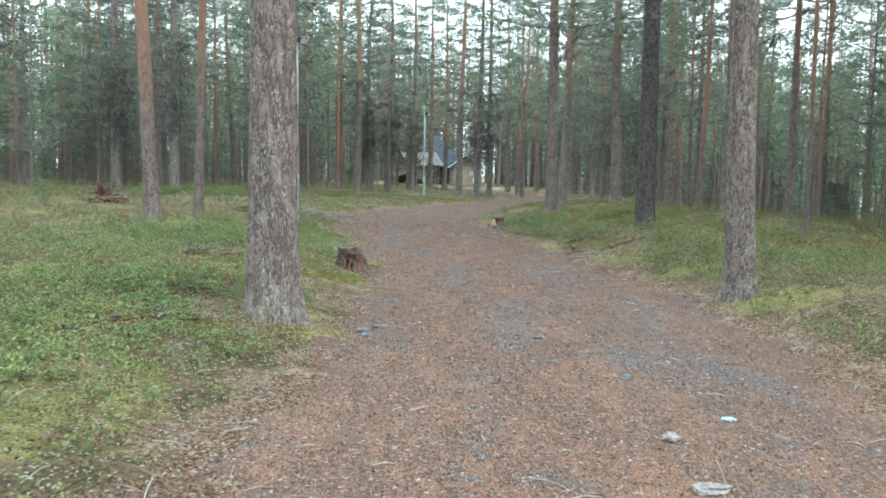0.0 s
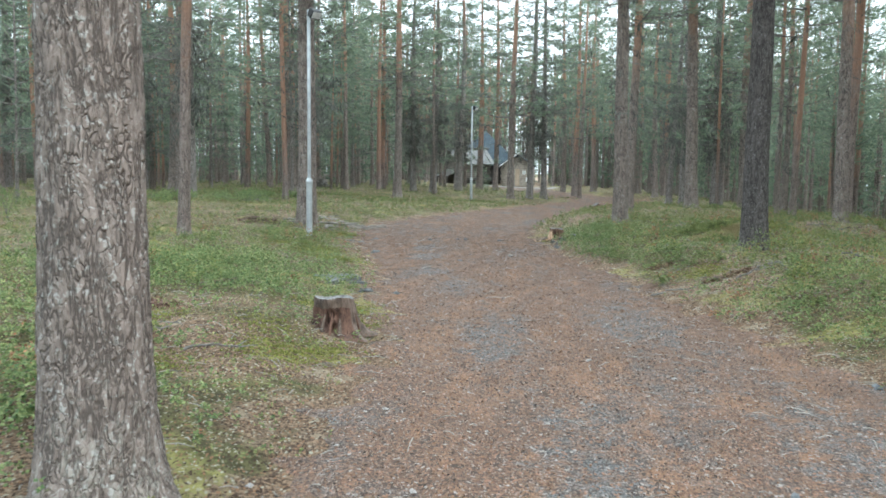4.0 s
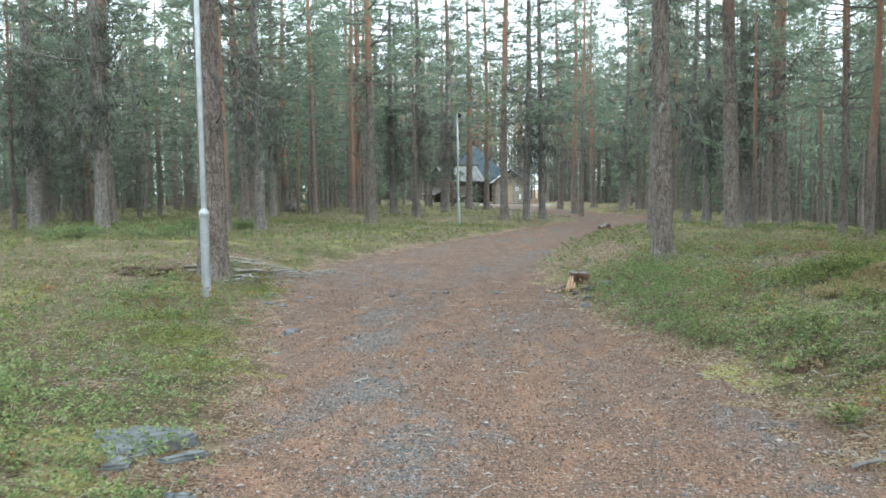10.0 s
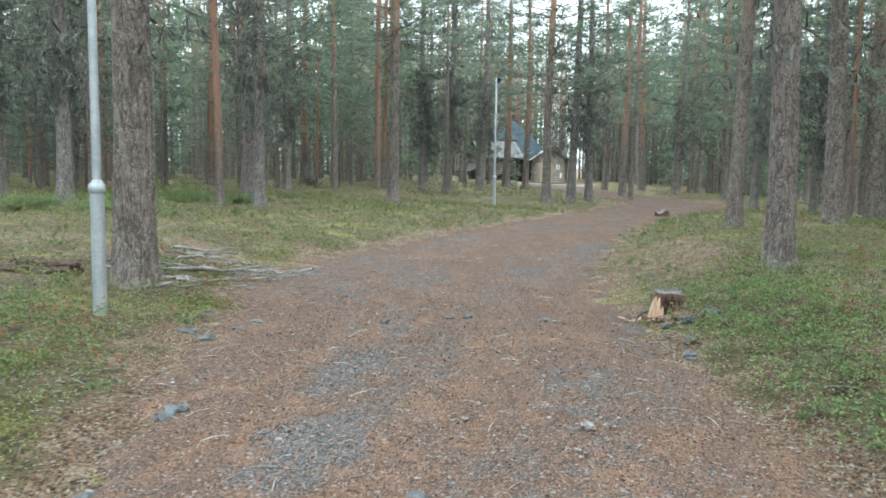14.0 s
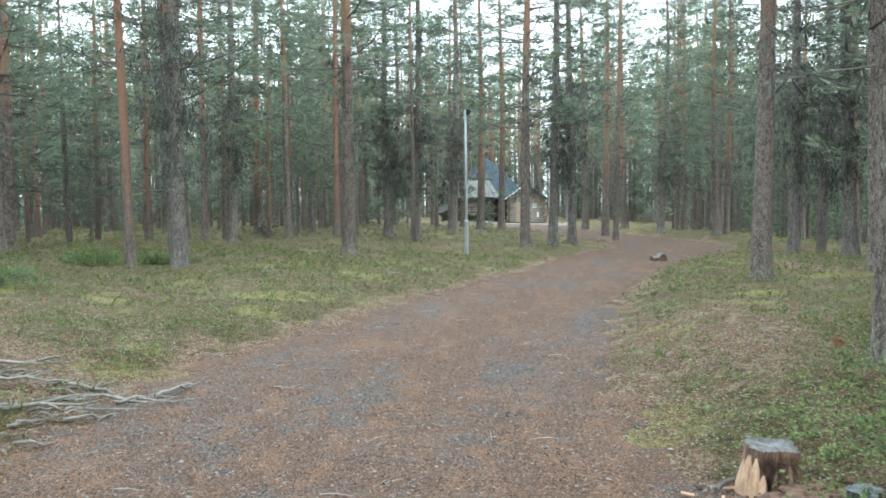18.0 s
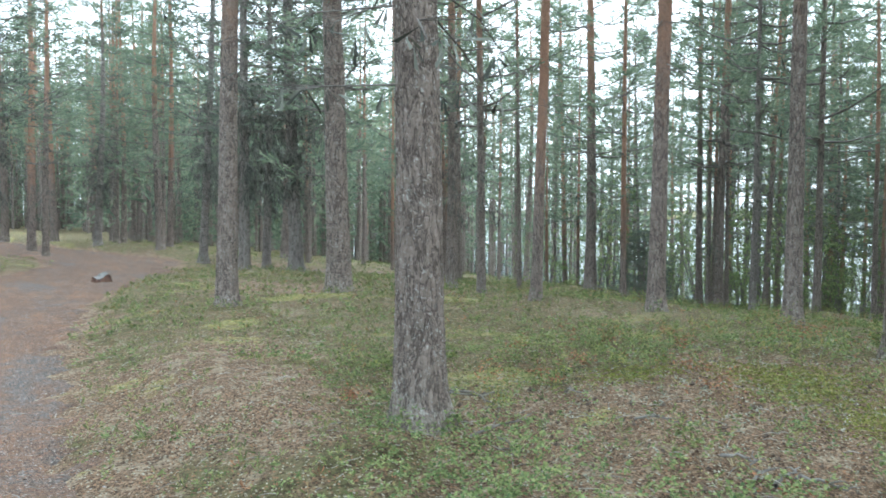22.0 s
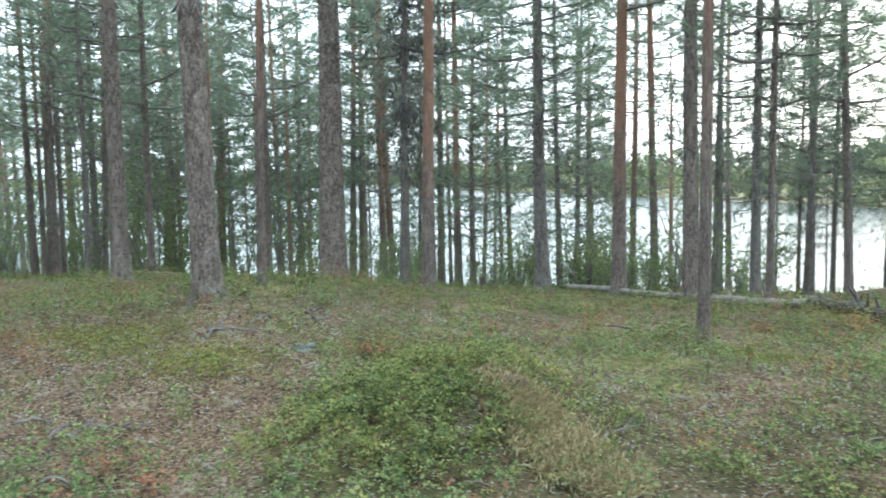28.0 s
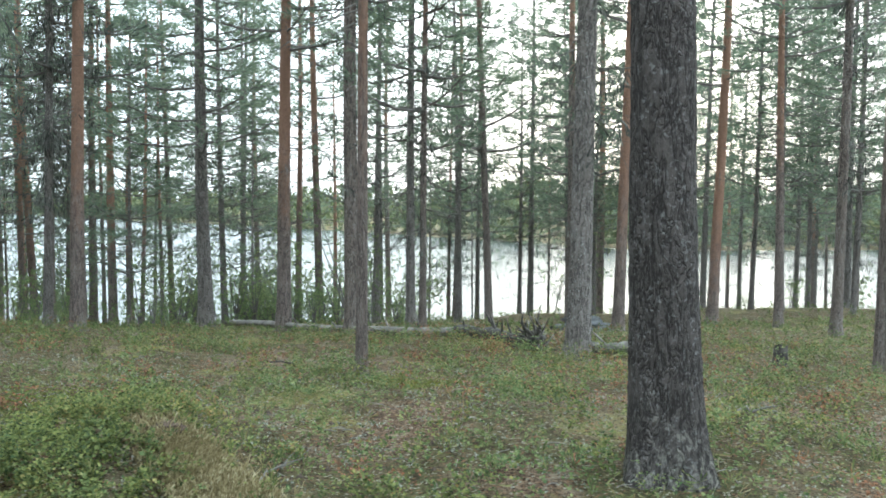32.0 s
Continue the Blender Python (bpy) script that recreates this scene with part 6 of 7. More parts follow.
def slab(x, y, corners, thick, label, turn=0.0, tilt=0.0):
    """A flat broken rock plate with chipped edges, sunk in the ground."""
    bm = bmesh.new()
    low = [bm.verts.new((a * 1.06, b * 1.06, -thick)) for a, b in corners]
    top = [bm.verts.new((a, b, 0.0)) for a, b in corners]
    bm.faces.new(top)
    bm.faces.new(low[::-1])
    for k in range(len(corners)):
        bm.faces.new((low[k], low[(k + 1) % len(corners)], top[(k + 1) % len(corners)], top[k]))
    bmesh.ops.bevel(bm, geom=[e for e in bm.edges if all(v.co.z > -0.001 for v in e.verts)], offset=0.014, segments=2, affect="EDGES")
    bmesh.ops.triangulate(bm, faces=bm.faces[:])
    bmesh.ops.subdivide_edges(bm, edges=bm.edges[:], cuts=2, use_grid_fill=True)
    for v in bm.verts:
        v.co.z += 0.012 * noise.noise(v.co * 9 + Vector((x, y, 0))) + 0.006 * noise.noise(v.co * 30)
    me = bpy.data.meshes.new("rock_slab")
    bm.to_mesh(me)
    bm.free()
    me.materials.append(M_STONE)
    ob = new("rock_slab", me)
    ob.matrix_basis = pose(x, y, gz(x, y) + 0.022, tilt, 0, turn)
    return tagged(ob, label, "rock", "stones")


slab(-1.75, 12.3, ((-0.30, 0.14), (-0.20, -0.16), (-0.02, -0.24), (0.14, -0.26), (0.24, -0.05), (0.34, 0.1), (0.22, 0.24), (-0.05, 0.20)), 0.12, "flat blue-grey rock slab sunk in green shrubs", 0, 2)
slab(-1.64, 11.93, ((-0.07, -0.06), (0.07, -0.05), (0.06, 0.07), (-0.06, 0.08)), 0.08, "small chip of grey rock beside the slab", 10, 4)
slab(-1.40, 12.16, ((-0.11, -0.10), (-0.02, -0.12), (0.12, 0.10), (0.05, 0.15)), 0.08, "narrow broken piece of the grey rock slab", 0, -3)
stone(-1.16, 11.6, 0.08, 0.06, 0.04, 2, "small pale angular stone beside the path", 0.45, 40)
for n, (x, y, sx, sy, turn) in enumerate(((-0.8, 11.6, 0.05, 0.04, 0), (-0.46, 15.25, 0.075, 0.06, 10), (-0.11, 19.64, 0.10, 0.08, 30), (-2.0, 15.95, 0.09, 0.06, 0), (-1.8, 14.9, 0.08, 0.05, 60),
                                          (-2.98, 18.1, 0.14, 0.09, 0), (-2.73, 17.92, 0.13, 0.08, 80), (-2.03, 16.1, 0.09, 0.06, 20), (-3.16, 18.9, 0.07, 0.06, 0), (-2.58, 18.6, 0.10, 0.04, 25),
                                          (-2.58, 18.24, 0.08, 0.05, 10), (-1.52, 18.97, 0.06, 0.05, 0), (-0.98, 19.38, 0.055, 0.05, 60), (-0.84, 19.5, 0.06, 0.04, 0))):
    stone(x, y, sx * 0.8, sy * 0.8, 0.028, 20 + n, "flat blue-grey stone bedded in the path", 0.52, turn, None, 2)
for n, (x, y, s) in enumerate(((1.2, 19.62, 0.07), (1.42, 19.72, 0.09), (1.0, 19.52, 0.05), (1.07, 18.4, 0.06))):
    stone(x, y, s, s * 0.8, s * 0.55, 40 + n, "small grey stone beside the broken stump", 0.2, 40 * n)
stone(5.9, 19.85, 0.14, 0.10, 0.035, 13, "low grey stone in the brown litter", 0.55, 10)
stone(2.05, 2.28, 0.09, 0.05, 0.03, 14, "pale stone lying on the path", 0.35, 10, M_PEBBLE)
stone(2.45, 3.45, 0.04, 0.022, 0.010, 15, "flat bluish scrap lying on the path", 0.1, -10, M_TIN)
stone(15.2, 12.2, 0.62, 0.5, 0.20, 18, "large grey boulder behind the fallen log", 0.3, 20)
for n, (x, y, s) in enumerate(((1.44, 5.52, 0.05), (1.27, 5.59, 0.03), (3.28, 8.41, 0.06), (1.99, 4.32, 0.055), (1.5, 4.65, 0.04), (2.11, 6.24, 0.03), (-0.06, 5.41, 0.07), (0.01, 5.54, 0.06), (0.0, 5.2, 0.05))):
    stone(x, y, s, s * 0.7, 0.022, 60 + n, "small grey stone pressed into the path", 0.4, 50 * n, None, 2)
stone(0.27, 16.45, 0.04, 0.03, 0.02, 16, "pale pebble on the path", 0.1, 0, M_PEBBLE)
stone(2.02, 2.98, 0.045, 0.035, 0.025, 17, "pale pebble on the path", 0.1, 0, M_PEBBLE)


def branch(points, radius, label, name="fallen_branch", forks=2, seed=0, mat=None):
    """A bare fallen branch with side twigs, one mesh part each."""
    r = np.random.RandomState(seed)
    pts = np.array(points, float)
    s = np.linspace(0, 1, 9)
    line = np.stack([np.interp(s, np.linspace(0, 1, len(pts)), pts[:, k]) for k in range(3)], -1)
    line[1:-1] += r.normal(size=(7, 3)) * radius * np.array([1.2, 1.2, 0.5])
    ob = thing(name, label, "branch", "fallen branches", Matrix.Translation(line[0]))
    part("stem", Bag().add(*tube(line - line[0], radius * (1 - 0.75 * s), 7)), mat or M_DEADWOOD, ob)
    for n in range(forks):
        k = r.randint(2, 7)
        d = (line[k + 1] - line[k]) + r.normal(size=3) * np.array([1, 1, 0.25]) * np.linalg.norm(line[k + 1] - line[k])
        d = d / np.linalg.norm(d) * np.linalg.norm(line[-1] - line[0]) * r.uniform(0.2, 0.4)
        d[2] = abs(d[2]) * 0.4
        p = line[k] - line[0]
        part("twig", Bag().add(*tube([p, p + d * 0.5 + [0, 0, 0.01], p + d], [radius * 0.55, radius * 0.4, radius * 0.12], 5)), mat or M_DEADWOOD, ob)
    return ob


def lying(x, y, turn, length, radius, label, seed, forks=2, up=0.02, mat=None):
    a = radians(turn)
    p = [(x + math.cos(a) * length * f, y + math.sin(a) * length * f) for f in (0, 0.35, 0.7, 1)]
    return branch([(u, v, gz(u, v) + radius + up + 0.03 * (n % 2)) for n, (u, v) in enumerate(p)], radius, label, forks=forks, seed=seed, mat=mat)


for n, (x, y, turn, length, radius) in enumerate(((-5.1, 20.3, 28, 1.5, 0.022), (-4.9, 20.0, 35, 1.35, 0.026), (-4.6, 21.15, 22, 0.8, 0.018), (-4.1, 21.5, -8, 0.7, 0.02), (-3.2, 21.45, 70, 0.5, 0.015),
                                                  (-3.95, 19.8, -18, 0.35, 0.022), (-4.8, 20.7, 10, 0.9, 0.014), (-3.4, 21.2, 12, 0.6, 0.014), (-4.5, 19.9, 5, 0.6, 0.02), (-2.6, 21.9, 20, 0.5, 0.012), (-4.45, 19.75, 24, 0.9, 0.03), (-4.3, 20.35, 33, 1.1, 0.026), (-4.15, 19.6, 12, 0.55, 0.028), (-4.9, 21.4, 40, 0.9, 0.024), (-4.5, 20.85, 62, 0.8, 0.02), (-3.9, 21.2, 15, 0.9, 0.018), (-3.6, 20.9, 8, 0.5, 0.014))):
    lying(x, y, turn, length, radius, "bare silver-grey fallen branch at the pine's foot", 200 + n, 3, 0.03 * (n % 3))
STICKS = ((3.36, 23.18, -93, 0.9, 0.012, "thin dead branch lying by the pine's foot"), (3.55, 20.09, 10, 0.28, 0.014, "short pale stick on the litter"), (3.6, 20.5, -59, 0.25, 0.012, "short pale stick on the litter"),
          (5.94, 20.75, -76, 0.5, 0.016, "lichened grey branch on the litter"), (6.34, 20.58, 0, 0.68, 0.014, "lichened grey branch on the litter"), (6.88, 20.35, -21, 0.44, 0.014, "dark forked twig lying on moss"),
          (3.11, 19.9, -71, 0.2, 0.012, "short pale stick on the litter"), (3.72, 20.09, -52, 0.32, 0.012, "short dark stick on the litter"), (3.82, 21.44, -63, 0.4, 0.010, "short pale stick on the litter"), (4.1, 22.55, -80, 0.25, 0.012, "short pale stick on the litter"), (2.94, 21.84, -102, 0.43, 0.010, "thin dead branch by the pine's foot"),
          (-2.95, 8.75, 65, 0.55, 0.03, "short grey broken branch in the moss"), (-1.5, 7.6, 30, 0.5, 0.012, "thin bare twig on the litter"), (-2.0, 7.9, 60, 0.4, 0.012, "thin bare twig on the litter"),
          (4.02, 17.36, -20, 0.85, 0.011, "thin dead branch lying beside the mossy hummock"), (-1.85, 4.45, 50, 0.9, 0.013, "dark lichened root on brown litter lying along the ground"), (-2.54, 5.88, 88, 0.8, 0.014, "thin bare twig on the moss"), (-0.88, 4.48, 70, 0.35, 0.014, "short grey stick in the needles"), (-1.43, 4.43, 95, 0.4, 0.02, "short grey stick in the needles"), (4.95, 14.27, -52, 0.45, 0.016, "short pale stick in dwarf shrubs"), (-1.08, 3.83, 60, 0.3, 0.012, "short grey stick in the needles"), (5.7, 20.6, 15, 0.6, 0.012, "thin dead branch lying on the litter"), (2.85, 23.2, -32, 0.9, 0.013, "thin dead branch by the pine's foot"),
          (2.75, 21.9, 15, 0.7, 0.010, "thin dead branch by the pine's foot"), (3.5, 24.6, 10, 0.8, 0.012, "thin dead branch lying on the litter"), (3.2, 12.6, 20, 0.6, 0.014, "grey fallen branch on brown litter"),
          (3.5, 12.9, -15, 0.5, 0.012, "grey fallen branch on brown litter"), (2.2, 12.6, 12, 0.6, 0.014, "dark fallen branch on brown litter"), (1.07, 18.7, 75, 0.3, 0.022, "short grey stick on the path edge"),
          (0.78, 20.05, 20, 0.32, 0.016, "short lichened stick beside the broken stump"), (7.6, 17.6, -70, 0.5, 0.01, "thin dead twig in the moss"), (3.4, 20.1, 40, 0.5, 0.01, "thin dead twig on the litter"))
for n in range(46):
    x, y = grow.uniform(-4.9, -2.9), grow.uniform(19.9, 21.6)
    if path_in(x, y) < -0.05 and math.hypot(x + 4.3, y - 19.7) > 0.4:
        lying(x, y, grow.uniform(-40, 60), grow.uniform(0.12, 0.38), grow.uniform(0.007, 0.016), "short silver-grey stick among the fallen branches", 400 + n, n % 2, 0.01)
for n, (x, y, turn, length, radius, words) in enumerate(STICKS):
    lying(x, y, turn, length, radius, words, 230 + n, mat=M_TWIG)
lying(6.9, 20.2, 30, 0.6, 0.014, "dark forked twig lying on moss", 250, 3, 0.04, M_CHAR)
lying(8.6, 17.4, 100, 0.4, 0.012, "dark forked twig standing in moss", 251, 3, 0.08, M_CHAR)


def fallen_log(points, radius, label, mat, seed, stubs=5):
    r = np.random.RandomState(seed)
    pts = np.array(points, float)
    s = np.linspace(0, 1, 30)
    line = np.stack([np.interp(s, np.linspace(0, 1, len(pts)), pts[:, k]) for k in range(3)], -1)
    line[:, 2] += 0.015 * np.sin(s * 14 + seed)
    ob = thing("fallen_log", label, "log", "fallen logs", Matrix.Translation(line[0]))
    v, q = tube(line - line[0], radius[0] + (radius[1] - radius[0]) * s, 16)
    v = v + 0.10 * radius[0] * r.normal(size=v.shape)
    b = Bag().add(v, q)
    b.f.append(np.array([[k for k in range(15, -1, -1)]]))
    b.m.append(np.zeros(1, int))
    b.f.append(np.array([[29 * 16 + k for k in range(16)]]))
    b.m.append(np.zeros(1, int))
    part("trunk", b, mat, ob)
    for n in range(stubs):
        p = line[r.randint(3, 26)] - line[0]
        d = np.array([r.normal() * 0.6, r.normal() * 0.6, r.uniform(0.1, 1)])
        d *= r.uniform(0.15, 0.4) / np.linalg.norm(d)
        part("stub", Bag().add(*tube([p, p + d * 0.6, p + d], [0.022, 0.015, 0.004], 5)), mat, ob)
    return ob


def along_log(f):
    x, y = 17.2 - 8.64 * f, 19.3 - 6.9 * f
    return x, y, gz(x, y)


fallen_log([(*along_log(f)[:2], along_log(f)[2] + 0.10) for f in (0.0, 0.2, 0.45, 0.605)], (0.05, 0.078), "long silver-grey fallen pine log lying in the shrubs", M_LOG, 5, 8)
fallen_log([(*along_log(f)[:2], along_log(f)[2] + 0.12) for f in (0.60, 0.66, 0.715)], (0.078, 0.085), "blackened rotten stretch of fallen log", M_CHAR, 6, 6)
fallen_log([(*along_log(f)[:2], along_log(f)[2] + 0.11) for f in (0.80, 0.87, 0.945)], (0.072, 0.06), "grey sawn fallen log end", M_LOG, 7, 1)


def root_plate(x, y, size, seed, label, mat, roots=22):
    """Tangled roots of an overturned tree round a torn core."""
    r = np.random.RandomState(seed)
    ob = thing("root_plate", label, "roots", at=Matrix.Translation((x, y, gz(x, y))))
    me = lump(seed, size * 0.34, size * 0.3, size * 0.36, 4, 0.75, 3.0)
    me.materials.append(M_LOG if mat is M_DEADWOOD else M_CHAR if mat is M_CHAR else M_SOIL)
    part("torn_core", me, (), ob, at=Matrix.Translation((0, 0, size * 0.3)))
    for n in range(roots):
        a, e = r.uniform(0, 6.283), r.uniform(-0.25, 1.45)
        d = np.array([math.cos(a) * math.cos(e), math.sin(a) * math.cos(e), math.sin(e)]) * size * r.uniform(0.5, 1.1)
        p = np.array([0, 0, size * 0.28]) + d * 0.12
        bow, wobble = r.normal(size=3) * size * 0.30, r.normal(size=3) * size * 0.10
        s = np.linspace(0, 1, 7)[:, None]
        line = p + d * s + bow * np.sin(s * 2.6) * 0.6 + wobble * np.sin(s * 7 + n)
        line[:, 2] = np.maximum(line[:, 2], 0.015)
        part("root", Bag().add(*tube(line, size * r.uniform(0.035, 0.085) * (1 - 0.85 * s[:, 0]) + 0.004, 6)), mat if n % 3 else M_LOG, ob)
    return ob


root_plate(10.85, 14.25, 0.40, 31, "torn dark root plate of the fallen pine", M_CHAR, 26)
root_plate(-9.3, 19.5, 0.46, 32, "brown old root plate of an overturned tree", M_ROTTEN)
root_plate(-12.6, 49.5, 0.7, 33, "grey tangled windfall roots deep in the woods", M_DEADWOOD)


def heap(x, y, sx, sy, sz, seed, mat, label, turn=0, lift=0.0):
    me = lump(seed, sx, sy, sz, 4, 0.4, 2.8)
    me.polygons.foreach_set("use_smooth", [False] * len(me.polygons))
    me.materials.append(mat)
    ob = new("soil_mound", me)
    ob.matrix_basis = pose(x, y, gz(x, y) - 0.2 * sz + lift, 0, 0, turn)
    n = int(1600 * sx)
    a, d = grow.uniform(0, 6.283, n), np.sqrt(grow.uniform(0, 1.6, n))
    fx, fy = x + d * np.cos(a) * sx, y + d * np.sin(a) * sy
    fz = ground_z(fx, fy) + max(lift, 0.0) + np.clip(sz * 0.7 * (1 - 0.8 * d), 0.012, None)
    crumbs = Bag()
    leaves(crumbs, np.stack([fx, fy, fz], -1), np.tile([0, 0, 0.3], (n, 1)), 1, 0.035, 0.008, grow, np.array([1.0, 1.0, 0.4]))
    tagged(part("crumbs", crumbs, M_FLAKE, label="loose bark crumbs and needles", flat=True), category="litter", kind="stuff")
    return tagged(ob, label, "heap")


heap(-9.15, 19.3, 0.55, 0.32, 0.20, 48, M_ROTTEN, "brown rotten heap beside the overturned roots", 20)
heap(1.22, 19.86, 0.24, 0.16, 0.05, 49, M_SHRED, "crumbled red-brown wood round the broken stump", 25)
heap(6.78, 15.0, 0.30, 0.2, 0.10, 41, M_ROTTEN, "heap of rotten red-brown wood among reddened shrubs")
heap(4.45, 17.88, 0.14, 0.12, 0.055, 42, M_SOIL, "bare dark soil on top of the mossy hummock", lift=0.05)
heap(-1.6, 4.7, 0.35, 0.12, 0.03, 47, M_SOIL, "strip of bare dark soil under the old pine", 45)
heap(2.55, 14.5, 0.13, 0.10, 0.03, 43, M_ROTTEN, "low heap of brown rotten bark", 30, -0.03)
heap(3.2, 12.95, 0.26, 0.12, 0.02, 46, M_SOIL, "dark hollow soil under roots", 10, -0.02)
heap(-5.5, 19.75, 0.42, 0.26, 0.15, 44, M_SOIL, "low brown heap of roots and litter behind the lamp post")
heap(-2.7, 9.1, 0.35, 0.22, 0.055, 45, M_ROTTEN, "low dark soil heap under the moss", 20)


# ---- log buildings in the woods ----
def log_wall(length, height, log, x=0.0, y=0.0, z=0.0, turn=0.0, ends=0.18):
    """Round logs laid on one another; returns a bag for each."""
    logs, a = [], radians(turn)
    for n in range(int(height / log)):
        c = z + log * (n + 0.5)
        e = ends * (1 + 0.3 * ((n * 7) % 3))
        p = [(-e, 0), (length * 0.5, 0), (length + e, 0)]
        v, q = tube([(x + u * math.cos(a), y + u * math.sin(a), c) for u, _ in p], [log * 0.53] * 3, 10)
        logs.append(Bag().add(v, q))
    return logs


def lay_logs(ob, logs, mat):
    for b in logs:
        part("wall_log", b, mat, ob)


def slab(corners, thick):
    """A board through four corners, given thickness downwards."""
    c = np.array(corners, float)
    n = np.cross(c[1] - c[0], c[3] - c[0])
    n = n / np.linalg.norm(n) * thick
    n = n if n[2] < 0 else -n
    return np.concatenate([c, c + n]), [(0, 1, 2, 3), (7, 6, 5, 4), (0, 4, 5, 1), (1, 5, 6, 2), (2, 6, 7, 3), (3, 7, 4, 0)]


def storehouse(x, y, turn):
    """An old log storehouse with a silvery board roof."""
    ob = thing("log_storehouse", "old dark log storehouse with a silvery plank roof", "building", at=pose(x, y, gz(x, y), 0, 0, turn))
    w, d, h = 2.9, 3.4, 2.0
    for name, (length, px, py, t) in {"front_wall": (w, 0, 0, 0), "back_wall": (w, 0, d, 0), "side_wall": (d, 0, 0, 90), "other_side_wall": (d, w, 0, 90)}.items():
        lay_logs(ob, log_wall(length, h, 0.2, px, py, 0.1, t), M_LOGWALL)
    for k in (0, w):
        for n in range(6):
            inset = 0.28 * n
            part("gable_log", Bag().add(*tube([(k, inset, h + 0.2 + 0.2 * n), (k, d / 2, h + 0.2 + 0.2 * n), (k, d - inset, h + 0.2 + 0.2 * n)], [0.1] * 3, 8)), M_LOGWALL, ob)
    ridge, eave, over = h + 1.45, h - 0.05, 0.55
    for side, (y0, y1) in (("front", (-0.6, d / 2)), ("back", (d + 0.6, d / 2))):
        for n in range(18):
            u0, u1 = -over + (w + 2 * over) * n / 18, -over + (w + 2 * over) * (n + 0.93) / 18
            j = 0.05 * ((n * 5) % 3 - 1)
            part("roof_plank", Bag().add(*slab([(u0, y0 - j, eave), (u1, y0 - j, eave), (u1, y1, ridge), (u0, y1, ridge)], 0.05)), M_SHINGLE, ob, flat=True)
    part("ridge_beam", Bag().add(*tube([(-over - 0.2, d / 2, ridge + 0.05), (w / 2, d / 2, ridge + 0.05), (w + over + 0.2, d / 2, ridge + 0.05)], [0.09] * 3, 8)), M_DARKLOG, ob)
    for n in range(9):
        u = -over + (w + 2 * over) * n / 8
        part("ridge_peg", Bag().add(*tube([(u, d / 2 - 0.22, ridge - 0.12), (u + 0.05, d / 2, ridge + 0.1), (u + 0.1, d / 2 + 0.25, ridge + 0.3)], [0.035] * 3, 6)), M_DARKLOG, ob)
    part("porch_floor", Bag().add(*box_parts(-0.5, -0.75, 0.5, w + 0.5, -0.02, 0.58)), M_DARKLOG, ob, flat=True)
    part("dark_opening", Bag().add(*box_parts(w * 0.62, -0.13, 0.6, w * 0.92, -0.06, 1.75)), M_DARKLOG, ob, flat=True)
    part("lean_to", Bag().add(*slab([(-1.5, -0.2, 0.75), (-0.1, -0.2, 1.5), (-0.1, d, 1.5), (-1.5, d, 0.75)], 0.08)), M_DARKLOG, ob, flat=True)
    for n in range(3):
        part("side_post", Bag().add(*tube([(-1.35, 0.1 + 1.3 * n, 0), (-1.35, 0.1 + 1.3 * n, 0.8)], [0.07, 0.07], 7)), M_DARKLOG, ob)


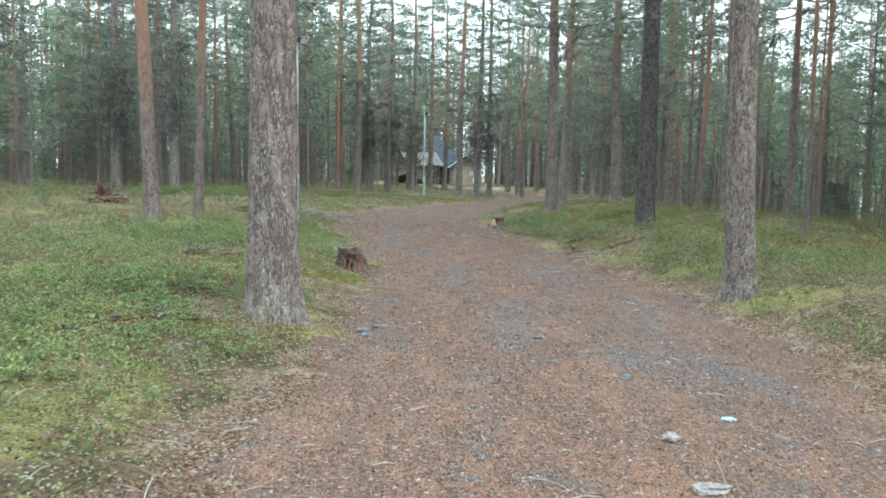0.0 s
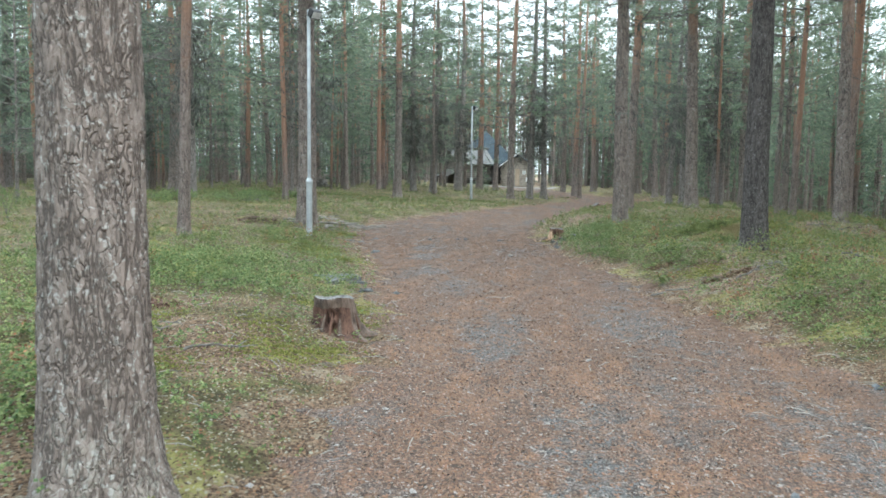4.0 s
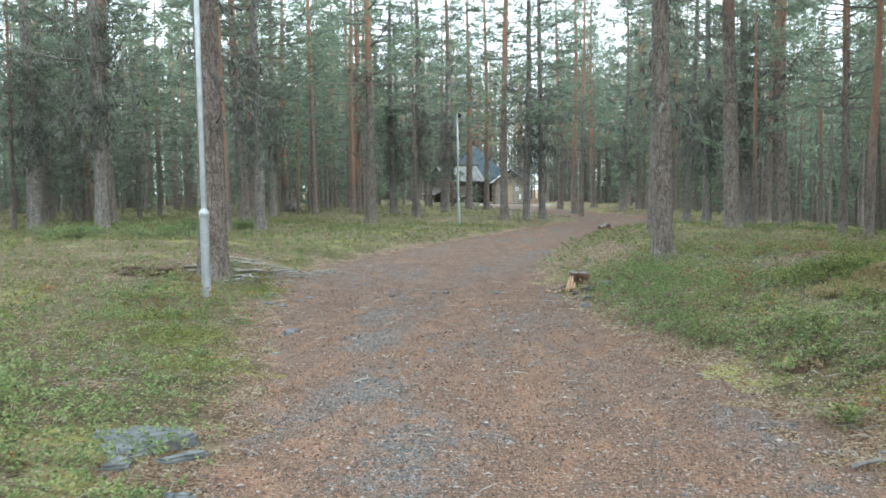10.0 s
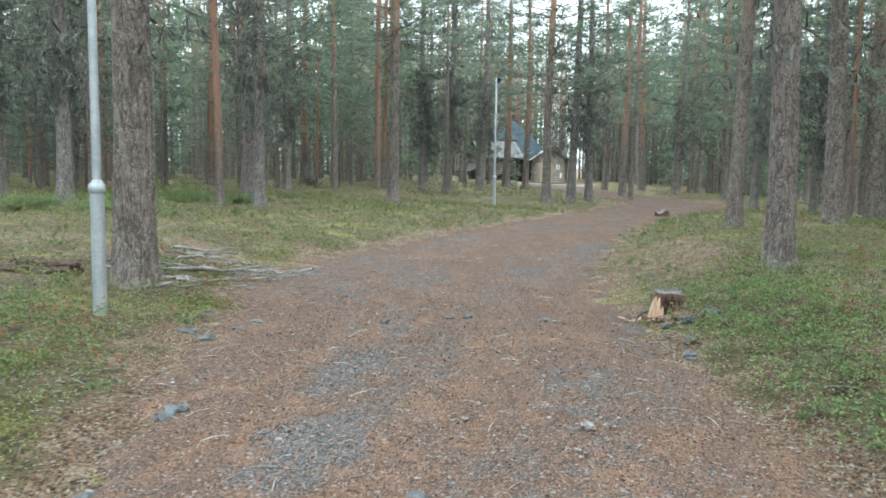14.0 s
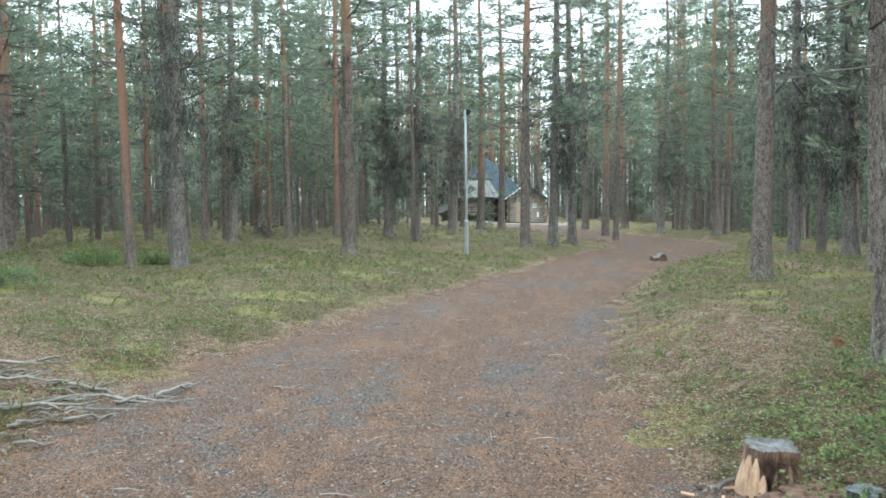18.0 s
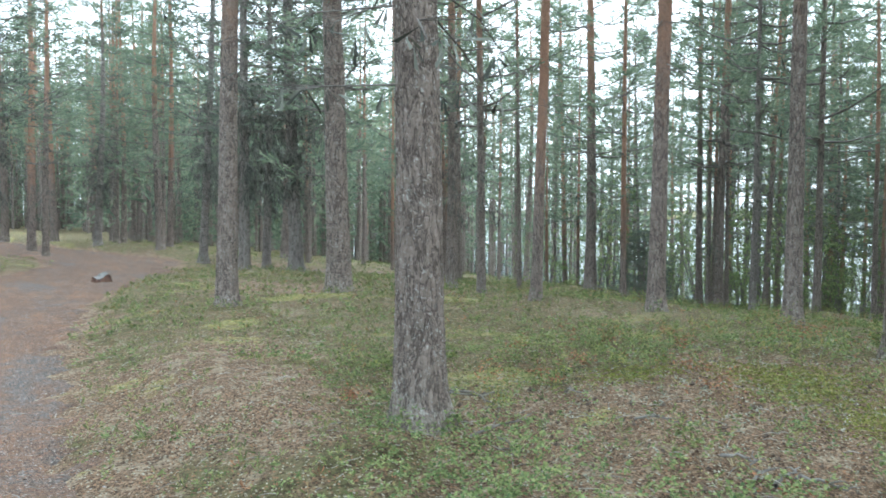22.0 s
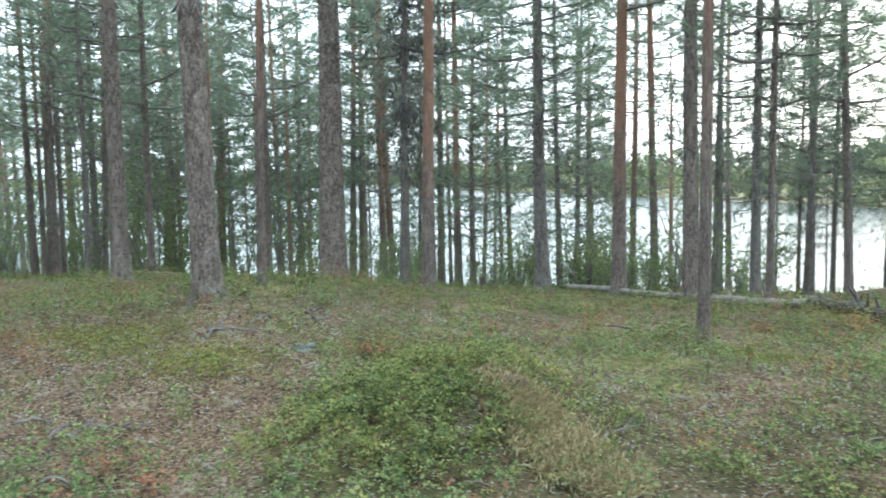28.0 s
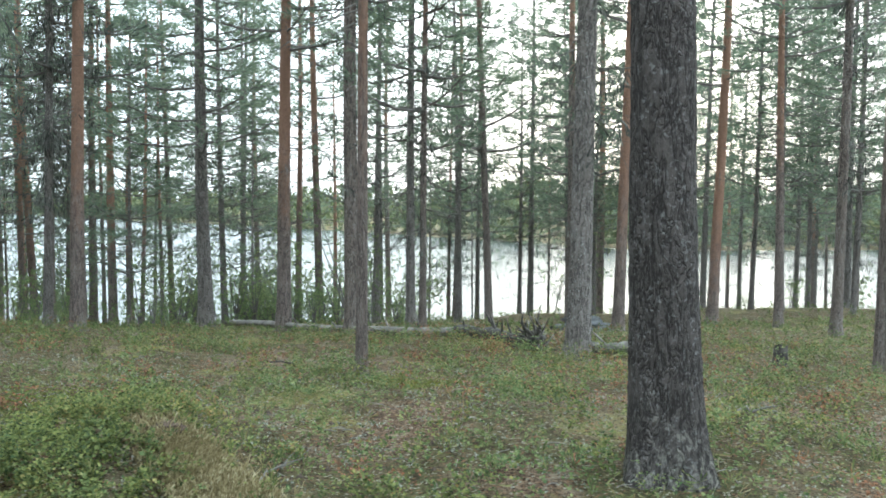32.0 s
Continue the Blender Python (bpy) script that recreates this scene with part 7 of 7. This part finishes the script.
def cabin(x, y, turn):
    """A pale log cabin with its gable to the path."""
    ob = thing("log_cabin", "pale log cabin with a dark roof and honey-coloured doors", "building", at=pose(x, y, gz(x, y), 0, 0, turn))
    w, d, h = 2.8, 4.0, 2.1
    for name, (length, px, py, t) in {"front_wall": (w, 0, 0, 0), "back_wall": (w, 0, d, 0), "side_wall": (d, 0, 0, 90), "other_side_wall": (d, w, 0, 90)}.items():
        lay_logs(ob, log_wall(length, h, 0.19, px, py, 0.05, t, 0.14), M_PALELOG)
    for n in range(4):
        inset = 0.3 * n
        part("gable_log", Bag().add(*tube([(inset, 0, h + 0.12 + 0.19 * n), (w / 2, 0, h + 0.12 + 0.19 * n), (w - inset, 0, h + 0.12 + 0.19 * n)], [0.095] * 3, 8)), M_PALELOG, ob)
    ridge, eave = h + 1.15, h - 0.05
    part("roof_slope", Bag().add(*slab([(-0.35, -0.5, eave), (-0.35, d + 0.3, eave), (w / 2, d + 0.3, ridge), (w / 2, -0.5, ridge)], 0.08)), M_SLATE, ob, flat=True)
    part("roof_slope", Bag().add(*slab([(w + 0.35, -0.5, eave), (w + 0.35, d + 0.3, eave), (w / 2, d + 0.3, ridge), (w / 2, -0.5, ridge)], 0.08)), M_SLATE, ob, flat=True)
    for sgn in (-1, 1):
        part("verge_board", Bag().add(*slab([(w / 2 + sgn * (w / 2 + 0.36), -0.52, eave - 0.02), (w / 2 + sgn * (w / 2 + 0.36), -0.48, eave - 0.02), (w / 2, -0.48, ridge), (w / 2, -0.52, ridge)], 0.1)), M_WHITE if sgn < 0 else M_DARKLOG, ob, flat=True)
    for u in (0.55, 1.25):
        door = part("door", Bag().add(*box_parts(u, -0.15, 0.1, u + 0.42, -0.1, 1.75)), M_DOORWOOD, ob, "honey-brown board door", flat=True)
        part("handle", Bag().add(*tube([(u + 0.36, -0.19, 0.9), (u + 0.36, -0.19, 1.02)], [0.012, 0.012], 6)), M_BLACK, door)
    win = part("window", Bag().add(*box_parts(1.95, -0.15, 1.25, 2.25, -0.1, 1.6)), M_WHITE, ob, "small white window frame", flat=True)
    part("pane", Bag().add(*box_parts(1.99, -0.156, 1.29, 2.21, -0.152, 1.56)), M_LENS, win, flat=True)
    part("notice", Bag().add(*box_parts(2.3, -0.15, 0.5, 2.45, -0.11, 0.95)), M_WHITE, ob, "white notice board", flat=True)


def big_hut(x, y, turn):
    """The large hut behind, with a steep pyramid roof."""
    ob = thing("pyramid_roofed_hut", "large dark hut with a steep blue-grey pyramid roof", "building", at=pose(x, y, gz(x, y), 0, 0, turn))
    r, h = 2.7, 1.9
    for k in range(4):
        a = 90 * k
        px, py = ((-r, -r), (r, -r), (r, r), (-r, r))[k]
        lay_logs(ob, log_wall(2 * r, h, 0.2, px, py, 0.0, a), M_DARKLOG)
    e = r + 0.6
    c = [(-e, -e, h - 0.1), (e, -e, h - 0.1), (e, e, h - 0.1), (-e, e, h - 0.1)]
    for k in range(4):
        a, b = np.array(c[k]), np.array(c[(k + 1) % 4])
        p, q = np.array((0, 0, 5.4)) + (a - (0, 0, h)) * 0.04, np.array((0, 0, 5.4)) + (b - (0, 0, h)) * 0.04
        part("roof_slope", Bag().add(*slab([a, b, q, p], 0.1)), M_SLATE, ob, flat=True)
    part("chimney", Bag().add(*tube([(0, 0, 5.2), (0, 0, 5.9)], [0.18, 0.18], 12)), M_DARKLOG, ob)


storehouse(-7.9, 80.8, 28)
cabin(-3.95, 83.2, -1)
big_hut(-6.2, 87.8, 14)
yu, yv = np.meshgrid(np.linspace(-7.5, 2.2, 40), np.linspace(77, 83.0, 20), indexing="ij")
yard_edge = np.minimum(np.minimum(yu + 6 - np.sin(yv), 1.2 - yu), np.minimum(yv - 78.5, 84 - yv)) + 0.5 * waves(yu, yv, 2.5, 91)
yard = grid_mesh("yard", yu, yv, ground_z(yu, yv) + 0.06 - 0.25 * (1 - smooth(-0.3, 0.6, yard_edge)), M_YARD)
tagged(new("yard", yard), "pale sandy yard before the log buildings", "yard", kind="structure")
